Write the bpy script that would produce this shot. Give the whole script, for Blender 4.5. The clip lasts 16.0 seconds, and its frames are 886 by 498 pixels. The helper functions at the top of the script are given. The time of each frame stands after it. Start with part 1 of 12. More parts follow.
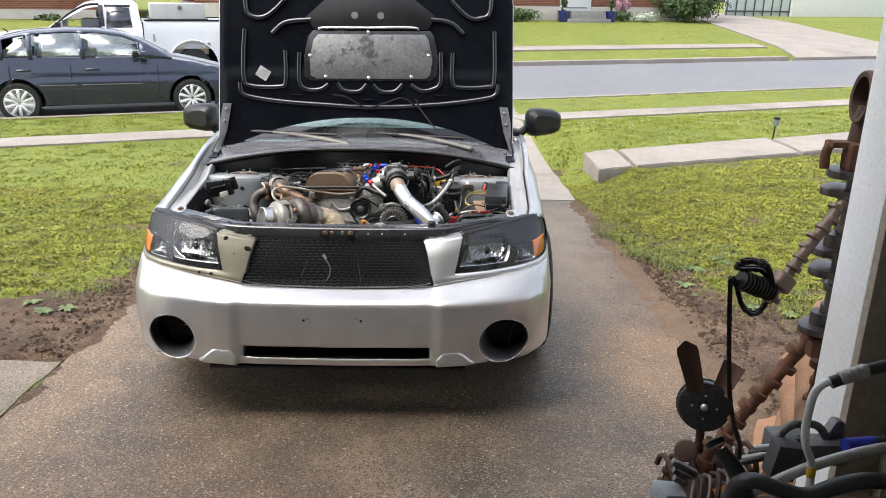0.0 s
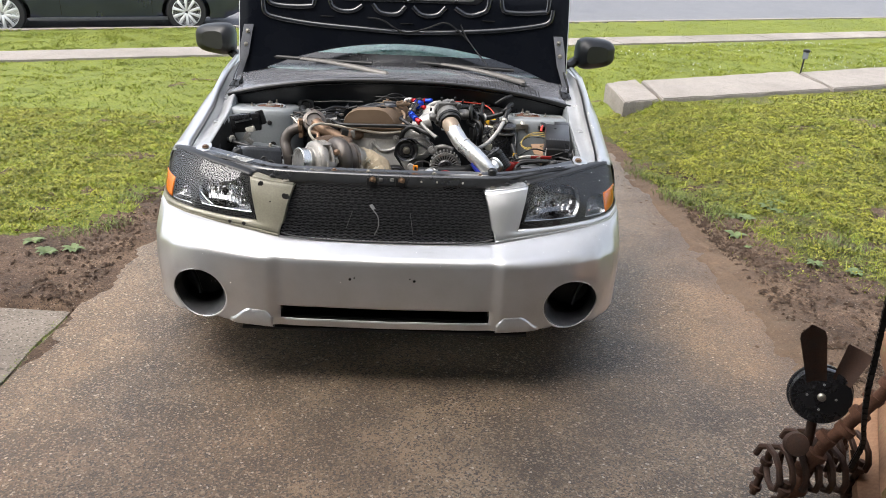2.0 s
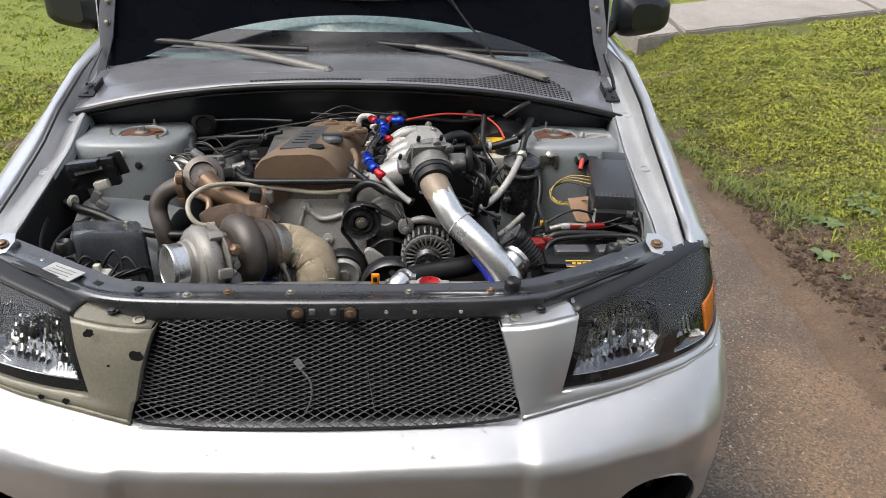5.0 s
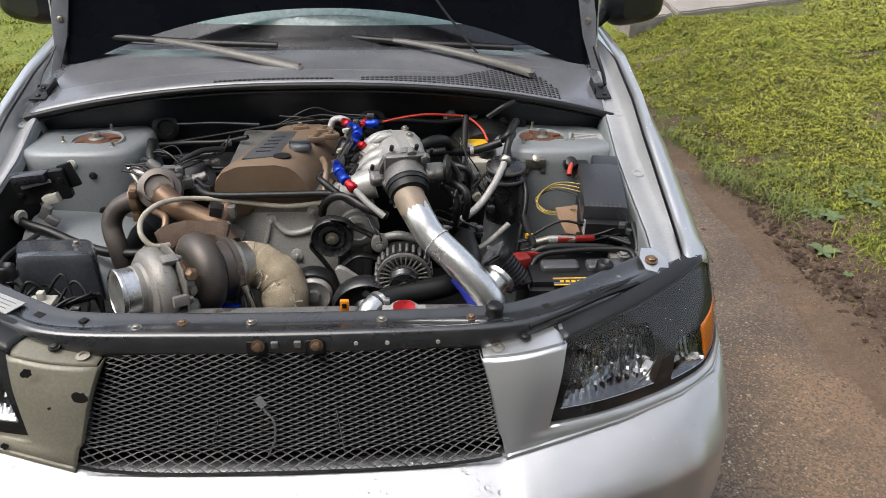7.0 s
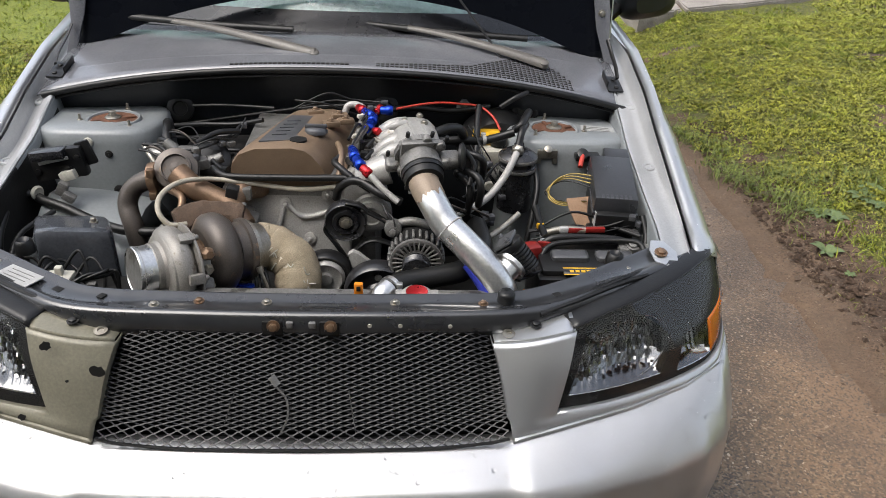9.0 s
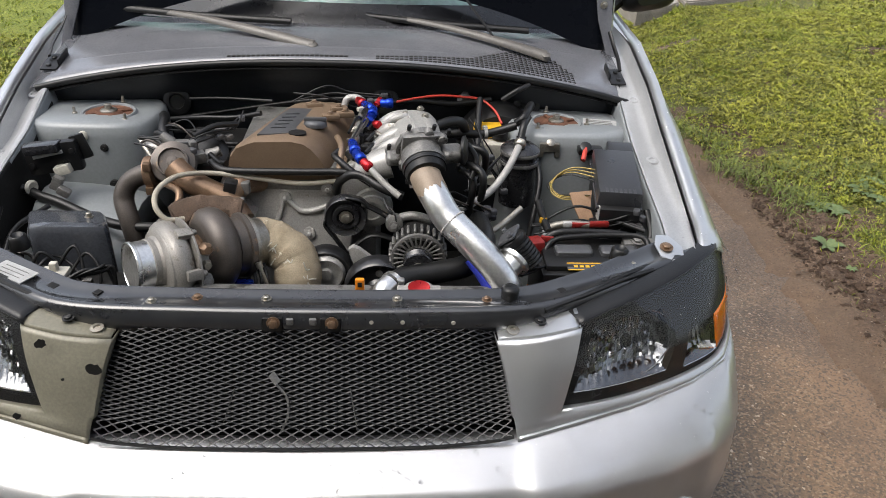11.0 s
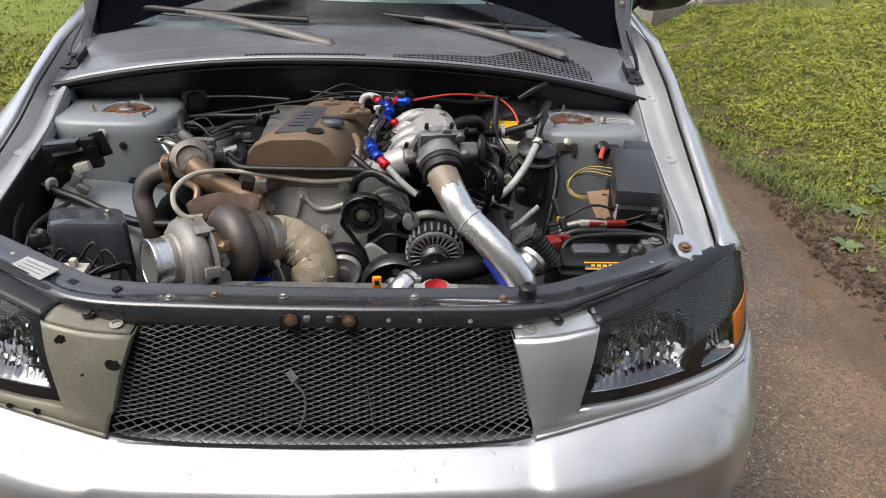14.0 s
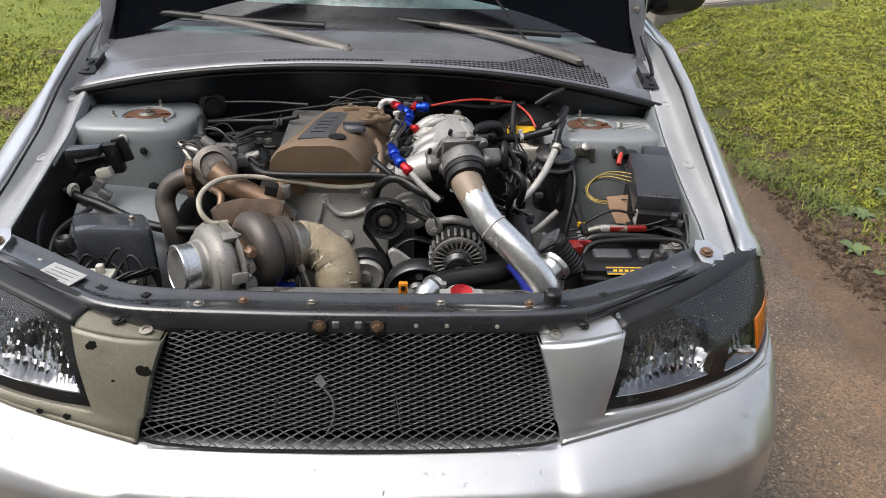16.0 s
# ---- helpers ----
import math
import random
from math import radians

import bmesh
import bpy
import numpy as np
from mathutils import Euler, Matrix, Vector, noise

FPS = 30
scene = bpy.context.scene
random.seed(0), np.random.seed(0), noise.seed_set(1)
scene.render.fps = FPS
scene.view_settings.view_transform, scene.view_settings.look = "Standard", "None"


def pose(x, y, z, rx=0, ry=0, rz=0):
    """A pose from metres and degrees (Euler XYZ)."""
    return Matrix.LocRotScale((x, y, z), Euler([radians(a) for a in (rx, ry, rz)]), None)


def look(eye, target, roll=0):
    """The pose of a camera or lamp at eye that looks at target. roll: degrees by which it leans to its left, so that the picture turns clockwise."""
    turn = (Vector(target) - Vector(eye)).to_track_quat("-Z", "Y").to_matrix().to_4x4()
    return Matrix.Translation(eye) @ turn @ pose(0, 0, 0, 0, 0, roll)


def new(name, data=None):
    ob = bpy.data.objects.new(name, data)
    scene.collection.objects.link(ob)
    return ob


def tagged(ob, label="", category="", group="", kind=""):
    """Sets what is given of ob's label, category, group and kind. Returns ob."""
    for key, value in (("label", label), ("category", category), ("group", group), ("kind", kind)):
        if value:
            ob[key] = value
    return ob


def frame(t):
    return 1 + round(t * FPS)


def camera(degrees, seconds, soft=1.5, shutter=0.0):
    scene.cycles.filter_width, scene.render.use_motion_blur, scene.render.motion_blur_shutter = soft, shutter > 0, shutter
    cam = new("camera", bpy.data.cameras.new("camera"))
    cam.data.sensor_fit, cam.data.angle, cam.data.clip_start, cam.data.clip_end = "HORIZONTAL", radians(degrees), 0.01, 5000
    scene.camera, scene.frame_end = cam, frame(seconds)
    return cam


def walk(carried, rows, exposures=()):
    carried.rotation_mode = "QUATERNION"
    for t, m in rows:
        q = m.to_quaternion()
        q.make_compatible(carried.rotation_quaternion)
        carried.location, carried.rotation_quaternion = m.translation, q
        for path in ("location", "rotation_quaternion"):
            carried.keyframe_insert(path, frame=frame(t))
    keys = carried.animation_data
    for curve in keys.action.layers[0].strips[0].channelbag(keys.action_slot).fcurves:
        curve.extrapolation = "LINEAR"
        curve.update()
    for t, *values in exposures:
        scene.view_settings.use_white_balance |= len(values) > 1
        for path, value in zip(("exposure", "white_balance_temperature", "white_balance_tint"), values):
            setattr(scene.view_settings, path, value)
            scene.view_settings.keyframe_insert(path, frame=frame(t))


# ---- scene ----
# The car stands on a driveway that falls about 3 degrees towards the street;
# SLOPE takes the car's own level frame into the world.
SLOPE = Matrix.Translation((0, 2.4, 0)) @ Matrix.Rotation(radians(-3.0), 4, "X") @ Matrix.Translation((0, -2.4, 0))
cam = camera(60.2, 16.0, soft=0.55)
PATH = [
    (0, (0.386, -0.27, 1.483), (0.4, 1.657, 0.949), 0.9),
    (0.5, (0.403, -0.278, 1.488), (0.412, 1.646, 0.942), 0.7),
    (1, (0.435, -0.265, 1.495), (0.423, 1.646, 0.904), -1.5),
    (1.5, (0.317, -0.14, 1.482), (0.313, 1.77, 0.889), -0.9),
    (2, (0.128, 0.085, 1.476), (0.177, 1.95, 0.755), 2.5),
    (2.1, (0.122, 0.131, 1.475), (0.172, 1.998, 0.757), 2.6),
    (2.5, (0.15, 0.272, 1.482), (0.124, 2.129, 0.738), 1.0),
    (3, (0.238, 0.547, 1.51), (0.172, 2.393, 0.743), 0.4),
    (3.5, (0.141, 0.812, 1.521), (0.173, 2.66, 0.757), 1.1),
    (4, (0.103, 1.015, 1.526), (0.183, 2.842, 0.718), 1.2),
    (4.2, (0.132, 1.119, 1.522), (0.204, 2.934, 0.685), 1.0),
    (6.3, (0.164, 1.544, 1.533), (0.313, 3.271, 0.535), 2.3),
    (6.5, (0.182, 1.549, 1.536), (0.294, 3.282, 0.543), 1.7),
    (7, (0.19, 1.562, 1.535), (0.302, 3.304, 0.558), 1.0),
    (7.5, (0.176, 1.568, 1.536), (0.285, 3.293, 0.531), 0.9),
    (8, (0.169, 1.554, 1.544), (0.284, 3.277, 0.535), 1.5),
    (8.5, (0.161, 1.543, 1.539), (0.273, 3.273, 0.542), 2.3),
    (9, (0.16, 1.542, 1.538), (0.276, 3.271, 0.539), 2.7),
    (11.5, (0.141, 1.567, 1.524), (0.268, 3.288, 0.513), 2.8),
    (12, (0.134, 1.561, 1.526), (0.243, 3.284, 0.515), 2.6),
    (12.5, (0.134, 1.557, 1.526), (0.236, 3.28, 0.515), 2.5),
    (13, (0.132, 1.563, 1.52), (0.231, 3.283, 0.504), 2.7),
    (13.5, (0.137, 1.564, 1.519), (0.235, 3.288, 0.508), 2.6),
    (14, (0.142, 1.565, 1.522), (0.234, 3.287, 0.51), 2.5),
    (14.5, (0.142, 1.565, 1.518), (0.233, 3.288, 0.505), 2.5),
    (15, (0.146, 1.56, 1.522), (0.239, 3.283, 0.511), 2.5),
    (15.5, (0.136, 1.556, 1.525), (0.224, 3.28, 0.516), 2.4),
    (16, (0.087, 1.562, 1.533), (0.188, 3.286, 0.523), 2.6),
]
walk(cam, [(t, SLOPE @ look(eye, target, roll)) for t, eye, target, roll in PATH],
     exposures=[(0.0, 1.40), (2.0, 1.35), (3.5, 1.25), (6.3, 0.95), (16.0, 0.95)])

# ---- light ----
SUN_EL, SUN_AZ = 62.0, 248.0
world = bpy.data.worlds.new("sky")
scene.world = world
world.use_nodes = True
wt = world.node_tree
sky = wt.nodes.new("ShaderNodeTexSky")
sky.sky_type, sky.sun_disc = "NISHITA", False
sky.sun_elevation, sky.sun_rotation = radians(SUN_EL), radians(SUN_AZ)
sky.dust_density, sky.air_density, sky.ozone_density = 4.0, 1.0, 1.0
# a closed cloud cover: the clear sky's colour drawn most of the way to grey
grey = wt.nodes.new("ShaderNodeHueSaturation")
grey.inputs["Saturation"].default_value = 0.50
wt.links.new(sky.outputs[0], grey.inputs["Color"])
wt.links.new(grey.outputs[0], wt.nodes["Background"].inputs[0])
wt.nodes["Background"].inputs[1].default_value = 0.15
sun_data = bpy.data.lights.new("sun", "SUN")
sun_data.energy, sun_data.angle, sun_data.color = 0.95, radians(50), (1.0, 0.97, 0.92)
sun = new("sun", sun_data)
sun.matrix_world = Matrix.Rotation(radians(-SUN_AZ), 4, "Z") @ Matrix.Rotation(radians(SUN_EL - 90), 4, "X")

# ---- materials ----
def nd(nt, kind, **values):
    n = nt.nodes.new(kind)
    for k, v in values.items():
        n.inputs[k].default_value = v
    return n


def ramp(nt, fac, stops):
    r = nt.nodes.new("ShaderNodeValToRGB")
    els = r.color_ramp.elements
    while len(els) < len(stops):
        els.new(0.5)
    for e, (p, c) in zip(els, stops):
        e.position = p
        e.color = (*c, 1) if len(c) == 3 else c
    nt.links.new(fac, r.inputs[0])
    return r.outputs[0]


def mixc(nt, fac, a, b, blend="MIX"):
    m = nt.nodes.new("ShaderNodeMix")
    m.data_type, m.blend_type = "RGBA", blend
    for sock, v in ((m.inputs[0], fac), (m.inputs[6], a), (m.inputs[7], b)):
        if hasattr(v, "links"):
            nt.links.new(v, sock)
        elif isinstance(v, (int, float)):
            sock.default_value = v
        else:
            sock.default_value = (*v, 1)
    return m.outputs[2]


def mat(name, col, rough=0.5, metal=0.0, col2=None, scale=6.0, amount=0.5, fine=120.0, bump=0.1, coat=0.0,
        spots=None, spot_scale=30.0, spot_at=0.62, rvar=0.12, per_object=0.0, spec=0.5):
    """A painted, metal, rubber or plastic surface: two scales of colour change, uneven gloss, fine relief, and spots of dirt or wear."""
    m = bpy.data.materials.new(name)
    m.use_nodes = True
    nt = m.node_tree
    p = nt.nodes["Principled BSDF"]
    co = nt.nodes.new("ShaderNodeTexCoord").outputs["Object"]
    big = nd(nt, "ShaderNodeTexNoise", Scale=scale, Detail=5.0, Roughness=0.6)
    small = nd(nt, "ShaderNodeTexNoise", Scale=fine, Detail=3.0, Roughness=0.6)
    for n in (big, small):
        nt.links.new(co, n.inputs["Vector"])
    col2 = col2 or tuple(c * 0.7 for c in col)
    base = mixc(nt, ramp(nt, big.outputs[0], [(0.5 - 0.25 * amount, (0, 0, 0)), (0.5 + 0.35 * amount, (1, 1, 1))]), col, col2)
    base = mixc(nt, 0.4 * amount, base, ramp(nt, small.outputs[0], [(0.32, (0.30,) * 3), (0.68, (1.1,) * 3)]), "MULTIPLY")
    if spots:
        sp = nd(nt, "ShaderNodeTexNoise", Scale=spot_scale, Detail=6.0, Roughness=0.7)
        nt.links.new(co, sp.inputs["Vector"])
        base = mixc(nt, ramp(nt, sp.outputs[0], [(spot_at, (0, 0, 0)), (spot_at + 0.06, (1, 1, 1))]), base, spots)
    if per_object:
        oi = nt.nodes.new("ShaderNodeObjectInfo")
        base = mixc(nt, per_object, base, ramp(nt, oi.outputs["Random"], [(0.0, (0.45,) * 3), (1.0, (1.0,) * 3)]), "MULTIPLY")
    nt.links.new(base, p.inputs["Base Color"])
    mr = nt.nodes.new("ShaderNodeMapRange")
    mr.inputs[3].default_value, mr.inputs[4].default_value = max(0.02, rough - rvar), min(1.0, rough + rvar)
    nt.links.new(big.outputs[0], mr.inputs[0])
    nt.links.new(mr.outputs[0], p.inputs["Roughness"])
    p.inputs["Metallic"].default_value = metal
    p.inputs["Coat Weight"].default_value = coat
    p.inputs["Coat Roughness"].default_value = 0.06
    p.inputs["Specular IOR Level"].default_value = spec
    if bump:
        b = nt.nodes.new("ShaderNodeBump")
        b.inputs["Strength"].default_value, b.inputs["Distance"].default_value = bump, 0.002
        nt.links.new(small.outputs[0], b.inputs["Height"])
        nt.links.new(b.outputs[0], p.inputs["Normal"])
    return m


def glass(name, tint=(1, 1, 1), rough=0.0):
    m = bpy.data.materials.new(name)
    m.use_nodes = True
    p = m.node_tree.nodes["Principled BSDF"]
    p.inputs["Base Color"].default_value = (*tint, 1)
    p.inputs["Roughness"].default_value = rough
    p.inputs["Transmission Weight"].default_value = 1.0
    p.inputs["IOR"].default_value = 1.45
    return m


def pane_glass(name, tint, gloss, haze=0.0):
    """A thin flat pane: clear straight through, with a share of mirror, and a film of rain and dust whose pale colour
    paints in sky light.
    """
    m = bpy.data.materials.new(name)
    m.use_nodes = True
    nt = m.node_tree
    nt.nodes.remove(nt.nodes["Principled BSDF"])
    t = nt.nodes.new("ShaderNodeBsdfTransparent")
    t.inputs[0].default_value = (*tint, 1)
    g = nd(nt, "ShaderNodeBsdfGlossy", Roughness=0.02)
    x = nt.nodes.new("ShaderNodeMixShader")
    x.inputs[0].default_value = gloss
    nt.links.new(t.outputs[0], x.inputs[1])
    nt.links.new(g.outputs[0], x.inputs[2])
    out = x.outputs[0]
    if haze:
        d = nt.nodes.new("ShaderNodeBsdfDiffuse")
        d.inputs[0].default_value = (0.56, 0.76, 0.70, 1)
        n = nd(nt, "ShaderNodeTexNoise", Scale=7.0, Detail=6.0, Roughness=0.7)
        nt.links.new(nt.nodes.new("ShaderNodeTexCoord").outputs["Object"], n.inputs["Vector"])
        f = nt.nodes.new("ShaderNodeMixShader")
        nt.links.new(ramp(nt, n.outputs[0], [(0.35, (0.5 * haze,) * 3), (0.65, (1.5 * haze,) * 3)]), f.inputs[0])
        nt.links.new(out, f.inputs[1])
        nt.links.new(d.outputs[0], f.inputs[2])
        out = f.outputs[0]
    nt.links.new(out, nt.nodes["Material Output"].inputs[0])
    return m


def ground_mat(name, stops, scales=(0.6, 5.0, 60.0), rough=0.9, bump=0.5, speck=None, speck_scale=220.0, wet=None, dist=0.01):
    """Earth, grass or concrete: a colour ramp over three mixed scales of noise, stone specks, damp patches and relief."""
    m = bpy.data.materials.new(name)
    m.use_nodes = True
    nt = m.node_tree
    p = nt.nodes["Principled BSDF"]
    co = nt.nodes.new("ShaderNodeTexCoord").outputs["Object"]
    outs = []
    for s in scales:
        n = nd(nt, "ShaderNodeTexNoise", Scale=s, Detail=6.0, Roughness=0.65)
        nt.links.new(co, n.inputs["Vector"])
        outs.append(n.outputs[0])
    a = nt.nodes.new("ShaderNodeMath")
    a.operation = "MULTIPLY_ADD"
    nt.links.new(outs[1], a.inputs[0])
    a.inputs[1].default_value = 0.6
    nt.links.new(outs[0], a.inputs[2])
    b = nt.nodes.new("ShaderNodeMath")
    b.operation = "MULTIPLY_ADD"
    nt.links.new(outs[2], b.inputs[0])
    b.inputs[1].default_value = 0.6
    nt.links.new(a.outputs[0], b.inputs[2])
    d = nt.nodes.new("ShaderNodeMath")
    d.operation = "DIVIDE"
    nt.links.new(b.outputs[0], d.inputs[0])
    d.inputs[1].default_value = 2.2
    base = ramp(nt, d.outputs[0], stops)
    if speck:
        for col, at, sc in speck:
            v = nd(nt, "ShaderNodeTexVoronoi", Scale=sc)
            nt.links.new(co, v.inputs["Vector"])
            pick = nt.nodes.new("ShaderNodeSeparateColor")
            nt.links.new(v.outputs["Color"], pick.inputs[0])
            base = mixc(nt, ramp(nt, pick.outputs[0], [(at, (0, 0, 0)), (at + 0.02, (1, 1, 1))]), base, col)
    r = nt.nodes.new("ShaderNodeMapRange")
    r.inputs[1].default_value, r.inputs[2].default_value = 0.35, 0.65
    r.inputs[3].default_value, r.inputs[4].default_value = (wet if wet else rough - 0.1), rough
    nt.links.new(outs[0], r.inputs[0])
    nt.links.new(r.outputs[0], p.inputs["Roughness"])
    nt.links.new(base, p.inputs["Base Color"])
    bp = nt.nodes.new("ShaderNodeBump")
    bp.inputs["Strength"].default_value, bp.inputs["Distance"].default_value = bump, dist
    nt.links.new(outs[2], bp.inputs["Height"])
    nt.links.new(bp.outputs[0], p.inputs["Normal"])
    return m


def leaf_mat(name, a, b, c):
    """Blades and leaves: each island of the mesh takes its own shade, and light passes through a little."""
    m = bpy.data.materials.new(name)
    m.use_nodes = True
    nt = m.node_tree
    p = nt.nodes["Principled BSDF"]
    g = nt.nodes.new("ShaderNodeNewGeometry")
    co = nt.nodes.new("ShaderNodeTexCoord").outputs["Object"]
    n = nd(nt, "ShaderNodeTexNoise", Scale=1.3, Detail=4.0)
    nt.links.new(co, n.inputs["Vector"])
    base = ramp(nt, g.outputs["Random Per Island"], [(0.0, a), (0.5, b), (1.0, c)])
    base = mixc(nt, ramp(nt, n.outputs[0], [(0.38, (0, 0, 0)), (0.66, (0.6,) * 3)]), base, c)
    n2 = nd(nt, "ShaderNodeTexNoise", Scale=7.0, Detail=3.0)
    nt.links.new(co, n2.inputs["Vector"])
    base = mixc(nt, 1.0, base, ramp(nt, n2.outputs[0], [(0.36, (0.72,) * 3), (0.6, (1.08,) * 3)]), "MULTIPLY")
    n3 = nd(nt, "ShaderNodeTexNoise", Scale=30.0, Detail=2.0)
    nt.links.new(co, n3.inputs["Vector"])
    base = mixc(nt, 1.0, base, ramp(nt, n3.outputs[0], [(0.40, (0.62,) * 3), (0.58, (1.12,) * 3)]), "MULTIPLY")
    nt.links.new(base, p.inputs["Base Color"])
    p.inputs["Roughness"].default_value = 0.6
    p.inputs["Subsurface Weight"].default_value = 0.0
    return m


M_SILVER = mat("silver_paint", (0.64, 0.65, 0.66), 0.34, 0.78, (0.58, 0.59, 0.60), 3.0, 0.4, 900.0, 0.02, coat=0.8, rvar=0.04)
M_SILVER_BUMP = mat("silver_bumper_paint", (0.64, 0.64, 0.65), 0.32, 0.72, (0.54, 0.54, 0.535), 4.0, 0.5, 700.0, 0.03, coat=0.5, rvar=0.05,
                    spots=(0.33, 0.32, 0.30), spot_scale=18.0, spot_at=0.72)
M_PRIMER = mat("bare_primer", (0.255, 0.240, 0.182), 0.45, 0.15, (0.215, 0.200, 0.150), 7.0, 0.6, 200.0, 0.05, coat=0.2,
               spots=(0.05, 0.045, 0.04), spot_scale=26.0, spot_at=0.73)
M_BAYPAINT = mat("bay_paint", (0.245, 0.262, 0.270), 0.40, 0.05, (0.215, 0.230, 0.236), 2.5, 0.35, 150.0, 0.02, coat=0.15, rvar=0.05, spots=(0.13, 0.12, 0.11), spot_scale=21.0, spot_at=0.72)
M_BLACKGLOSS = mat("black_gloss", (0.024, 0.024, 0.027), 0.27, 0.0, (0.014, 0.014, 0.015), 9.0, 0.9, 200.0, 0.08, coat=0.3, spots=(0.035, 0.033, 0.030), spot_scale=24.0, spot_at=0.68)
M_BEAM = mat("wet_black_beam", (0.022, 0.023, 0.026), 0.30, 0.0, (0.035, 0.036, 0.038), 14.0, 0.9, 34.0, 0.10, coat=1.0, rvar=0.16, spots=(0.10, 0.095, 0.085), spot_scale=34.0, spot_at=0.70)
M_HOODBLACK = mat("hood_underside_black", (0.007, 0.008, 0.011), 0.20, 0.0, (0.013, 0.014, 0.017), 4.0, 0.9, 160.0, 0.05, coat=0.8, rvar=0.08, spots=(0.05, 0.05, 0.05), spot_scale=36.0, spot_at=0.74)
M_HOODPANEL = mat("hood_panel_black", (0.004, 0.005, 0.008), 0.28, 0.0, (0.007, 0.008, 0.011), 4.0, 0.9, 160.0, 0.05, spec=0.09, rvar=0.1, spots=(0.03, 0.03, 0.03), spot_scale=40.0, spot_at=0.75)
M_BLACK = mat("black_plastic", (0.008, 0.008, 0.0085), 0.36, 0.0, (0.018, 0.018, 0.018), 11.0, 0.9, 240.0, 0.15, spec=0.4, rvar=0.16, spots=(0.045, 0.042, 0.038), spot_scale=30.0, spot_at=0.70)
M_RUBBER = mat("rubber", (0.007, 0.007, 0.007), 0.40, 0.0, (0.014, 0.014, 0.014), 18.0, 0.9, 300.0, 0.2, spec=0.4, rvar=0.16, spots=(0.04, 0.037, 0.033), spot_scale=40.0, spot_at=0.70)
# Near-black for black parts and gaps, and for shade painted on surfaces.
M_DARK = mat("near_black", (0.006, 0.006, 0.006), 0.65, 0.0, (0.014, 0.013, 0.012), 8.0, 1.0, 90.0, 0.3, spec=0.3)
M_COWL = mat("cowl_grey", (0.195, 0.198, 0.215), 0.20, 0.1, (0.130, 0.133, 0.146), 6.0, 0.8, 260.0, 0.05, coat=0.4, rvar=0.1, spots=(0.07, 0.07, 0.07), spot_scale=60.0, spot_at=0.70)
M_ALU = mat("cast_aluminium", (0.46, 0.45, 0.43), 0.40, 0.3, (0.35, 0.34, 0.32), 12.0, 0.8, 300.0, 0.15, rvar=0.16, spots=(0.19, 0.165, 0.13), spot_scale=22.0, spot_at=0.65)
M_FIREWALL = mat("firewall_black", (0.022, 0.025, 0.029), 0.38, 0.0, (0.014, 0.015, 0.017), 5.0, 0.9, 120.0, 0.1, rvar=0.14)
M_ALUDARK = mat("dull_aluminium", (0.26, 0.255, 0.245), 0.45, 0.45, (0.15, 0.145, 0.135), 18.0, 1.0, 240.0, 0.5, rvar=0.16, spots=(0.055, 0.05, 0.042), spot_scale=22.0, spot_at=0.58)
M_ALUPOL = mat("polished_aluminium", (0.86, 0.86, 0.85), 0.30, 0.95, (0.74, 0.74, 0.73), 9.0, 0.6, 160.0, 0.04, rvar=0.12)
M_STEEL = mat("zinc_steel", (0.45, 0.43, 0.38), 0.38, 0.9, (0.30, 0.27, 0.22), 40.0, 0.8, 300.0, 0.15)
M_TURBO = mat("dull_turbo_casting", (0.34, 0.325, 0.300), 0.42, 0.35, (0.24, 0.222, 0.200), 14.0, 1.0, 420.0, 0.40, rvar=0.14, spots=(0.11, 0.085, 0.06), spot_scale=18.0, spot_at=0.60)
M_IRON = mat("heat_browned_iron", (0.130, 0.113, 0.100), 0.42, 0.4, (0.080, 0.068, 0.060), 16.0, 1.0, 420.0, 0.12, rvar=0.14, spots=(0.20, 0.135, 0.085), spot_scale=14.0, spot_at=0.60)
M_COPPER = mat("heat_tinted_steel", (0.30, 0.19, 0.115), 0.38, 0.6, (0.155, 0.105, 0.075), 14.0, 1.0, 420.0, 0.08, rvar=0.14, spots=(0.36, 0.28, 0.19), spot_scale=16.0, spot_at=0.64)
M_RUST = mat("rusty_iron", (0.165, 0.072, 0.038), 0.8, 0.15, (0.085, 0.035, 0.02), 30.0, 1.0, 260.0, 0.6)
M_RUSTDARK = mat("dark_rusty_steel", (0.060, 0.040, 0.032), 0.7, 0.35, (0.10, 0.045, 0.025), 26.0, 1.0, 260.0, 0.5)
M_BROWN = mat("brown_valve_cover", (0.235, 0.165, 0.108), 0.5, 0.25, (0.185, 0.125, 0.08), 9.0, 0.6, 420.0, 0.22,
              spots=(0.10, 0.065, 0.04), spot_scale=24.0, spot_at=0.70)
M_PLAQUE = mat("grey_plaque", (0.105, 0.108, 0.115), 0.45, 0.3, (0.08, 0.08, 0.085), 14.0, 0.6, 300.0, 0.1)
M_RED = mat("red_anodised", (0.55, 0.02, 0.03), 0.28, 0.7, (0.45, 0.02, 0.02), 20.0, 0.4, 300.0, 0.03)
M_BLUE = mat("blue_anodised", (0.015, 0.06, 0.55), 0.28, 0.7, (0.01, 0.05, 0.42), 20.0, 0.4, 300.0, 0.03)
M_BLUEHOSE = mat("blue_silicone", (0.03, 0.05, 0.42), 0.45, 0.0, (0.03, 0.04, 0.34), 12.0, 0.4, 300.0, 0.05)
M_TANSIL = mat("tan_coupler", (0.30, 0.235, 0.175), 0.5, 0.15, (0.25, 0.19, 0.14), 12.0, 0.5, 300.0, 0.12)
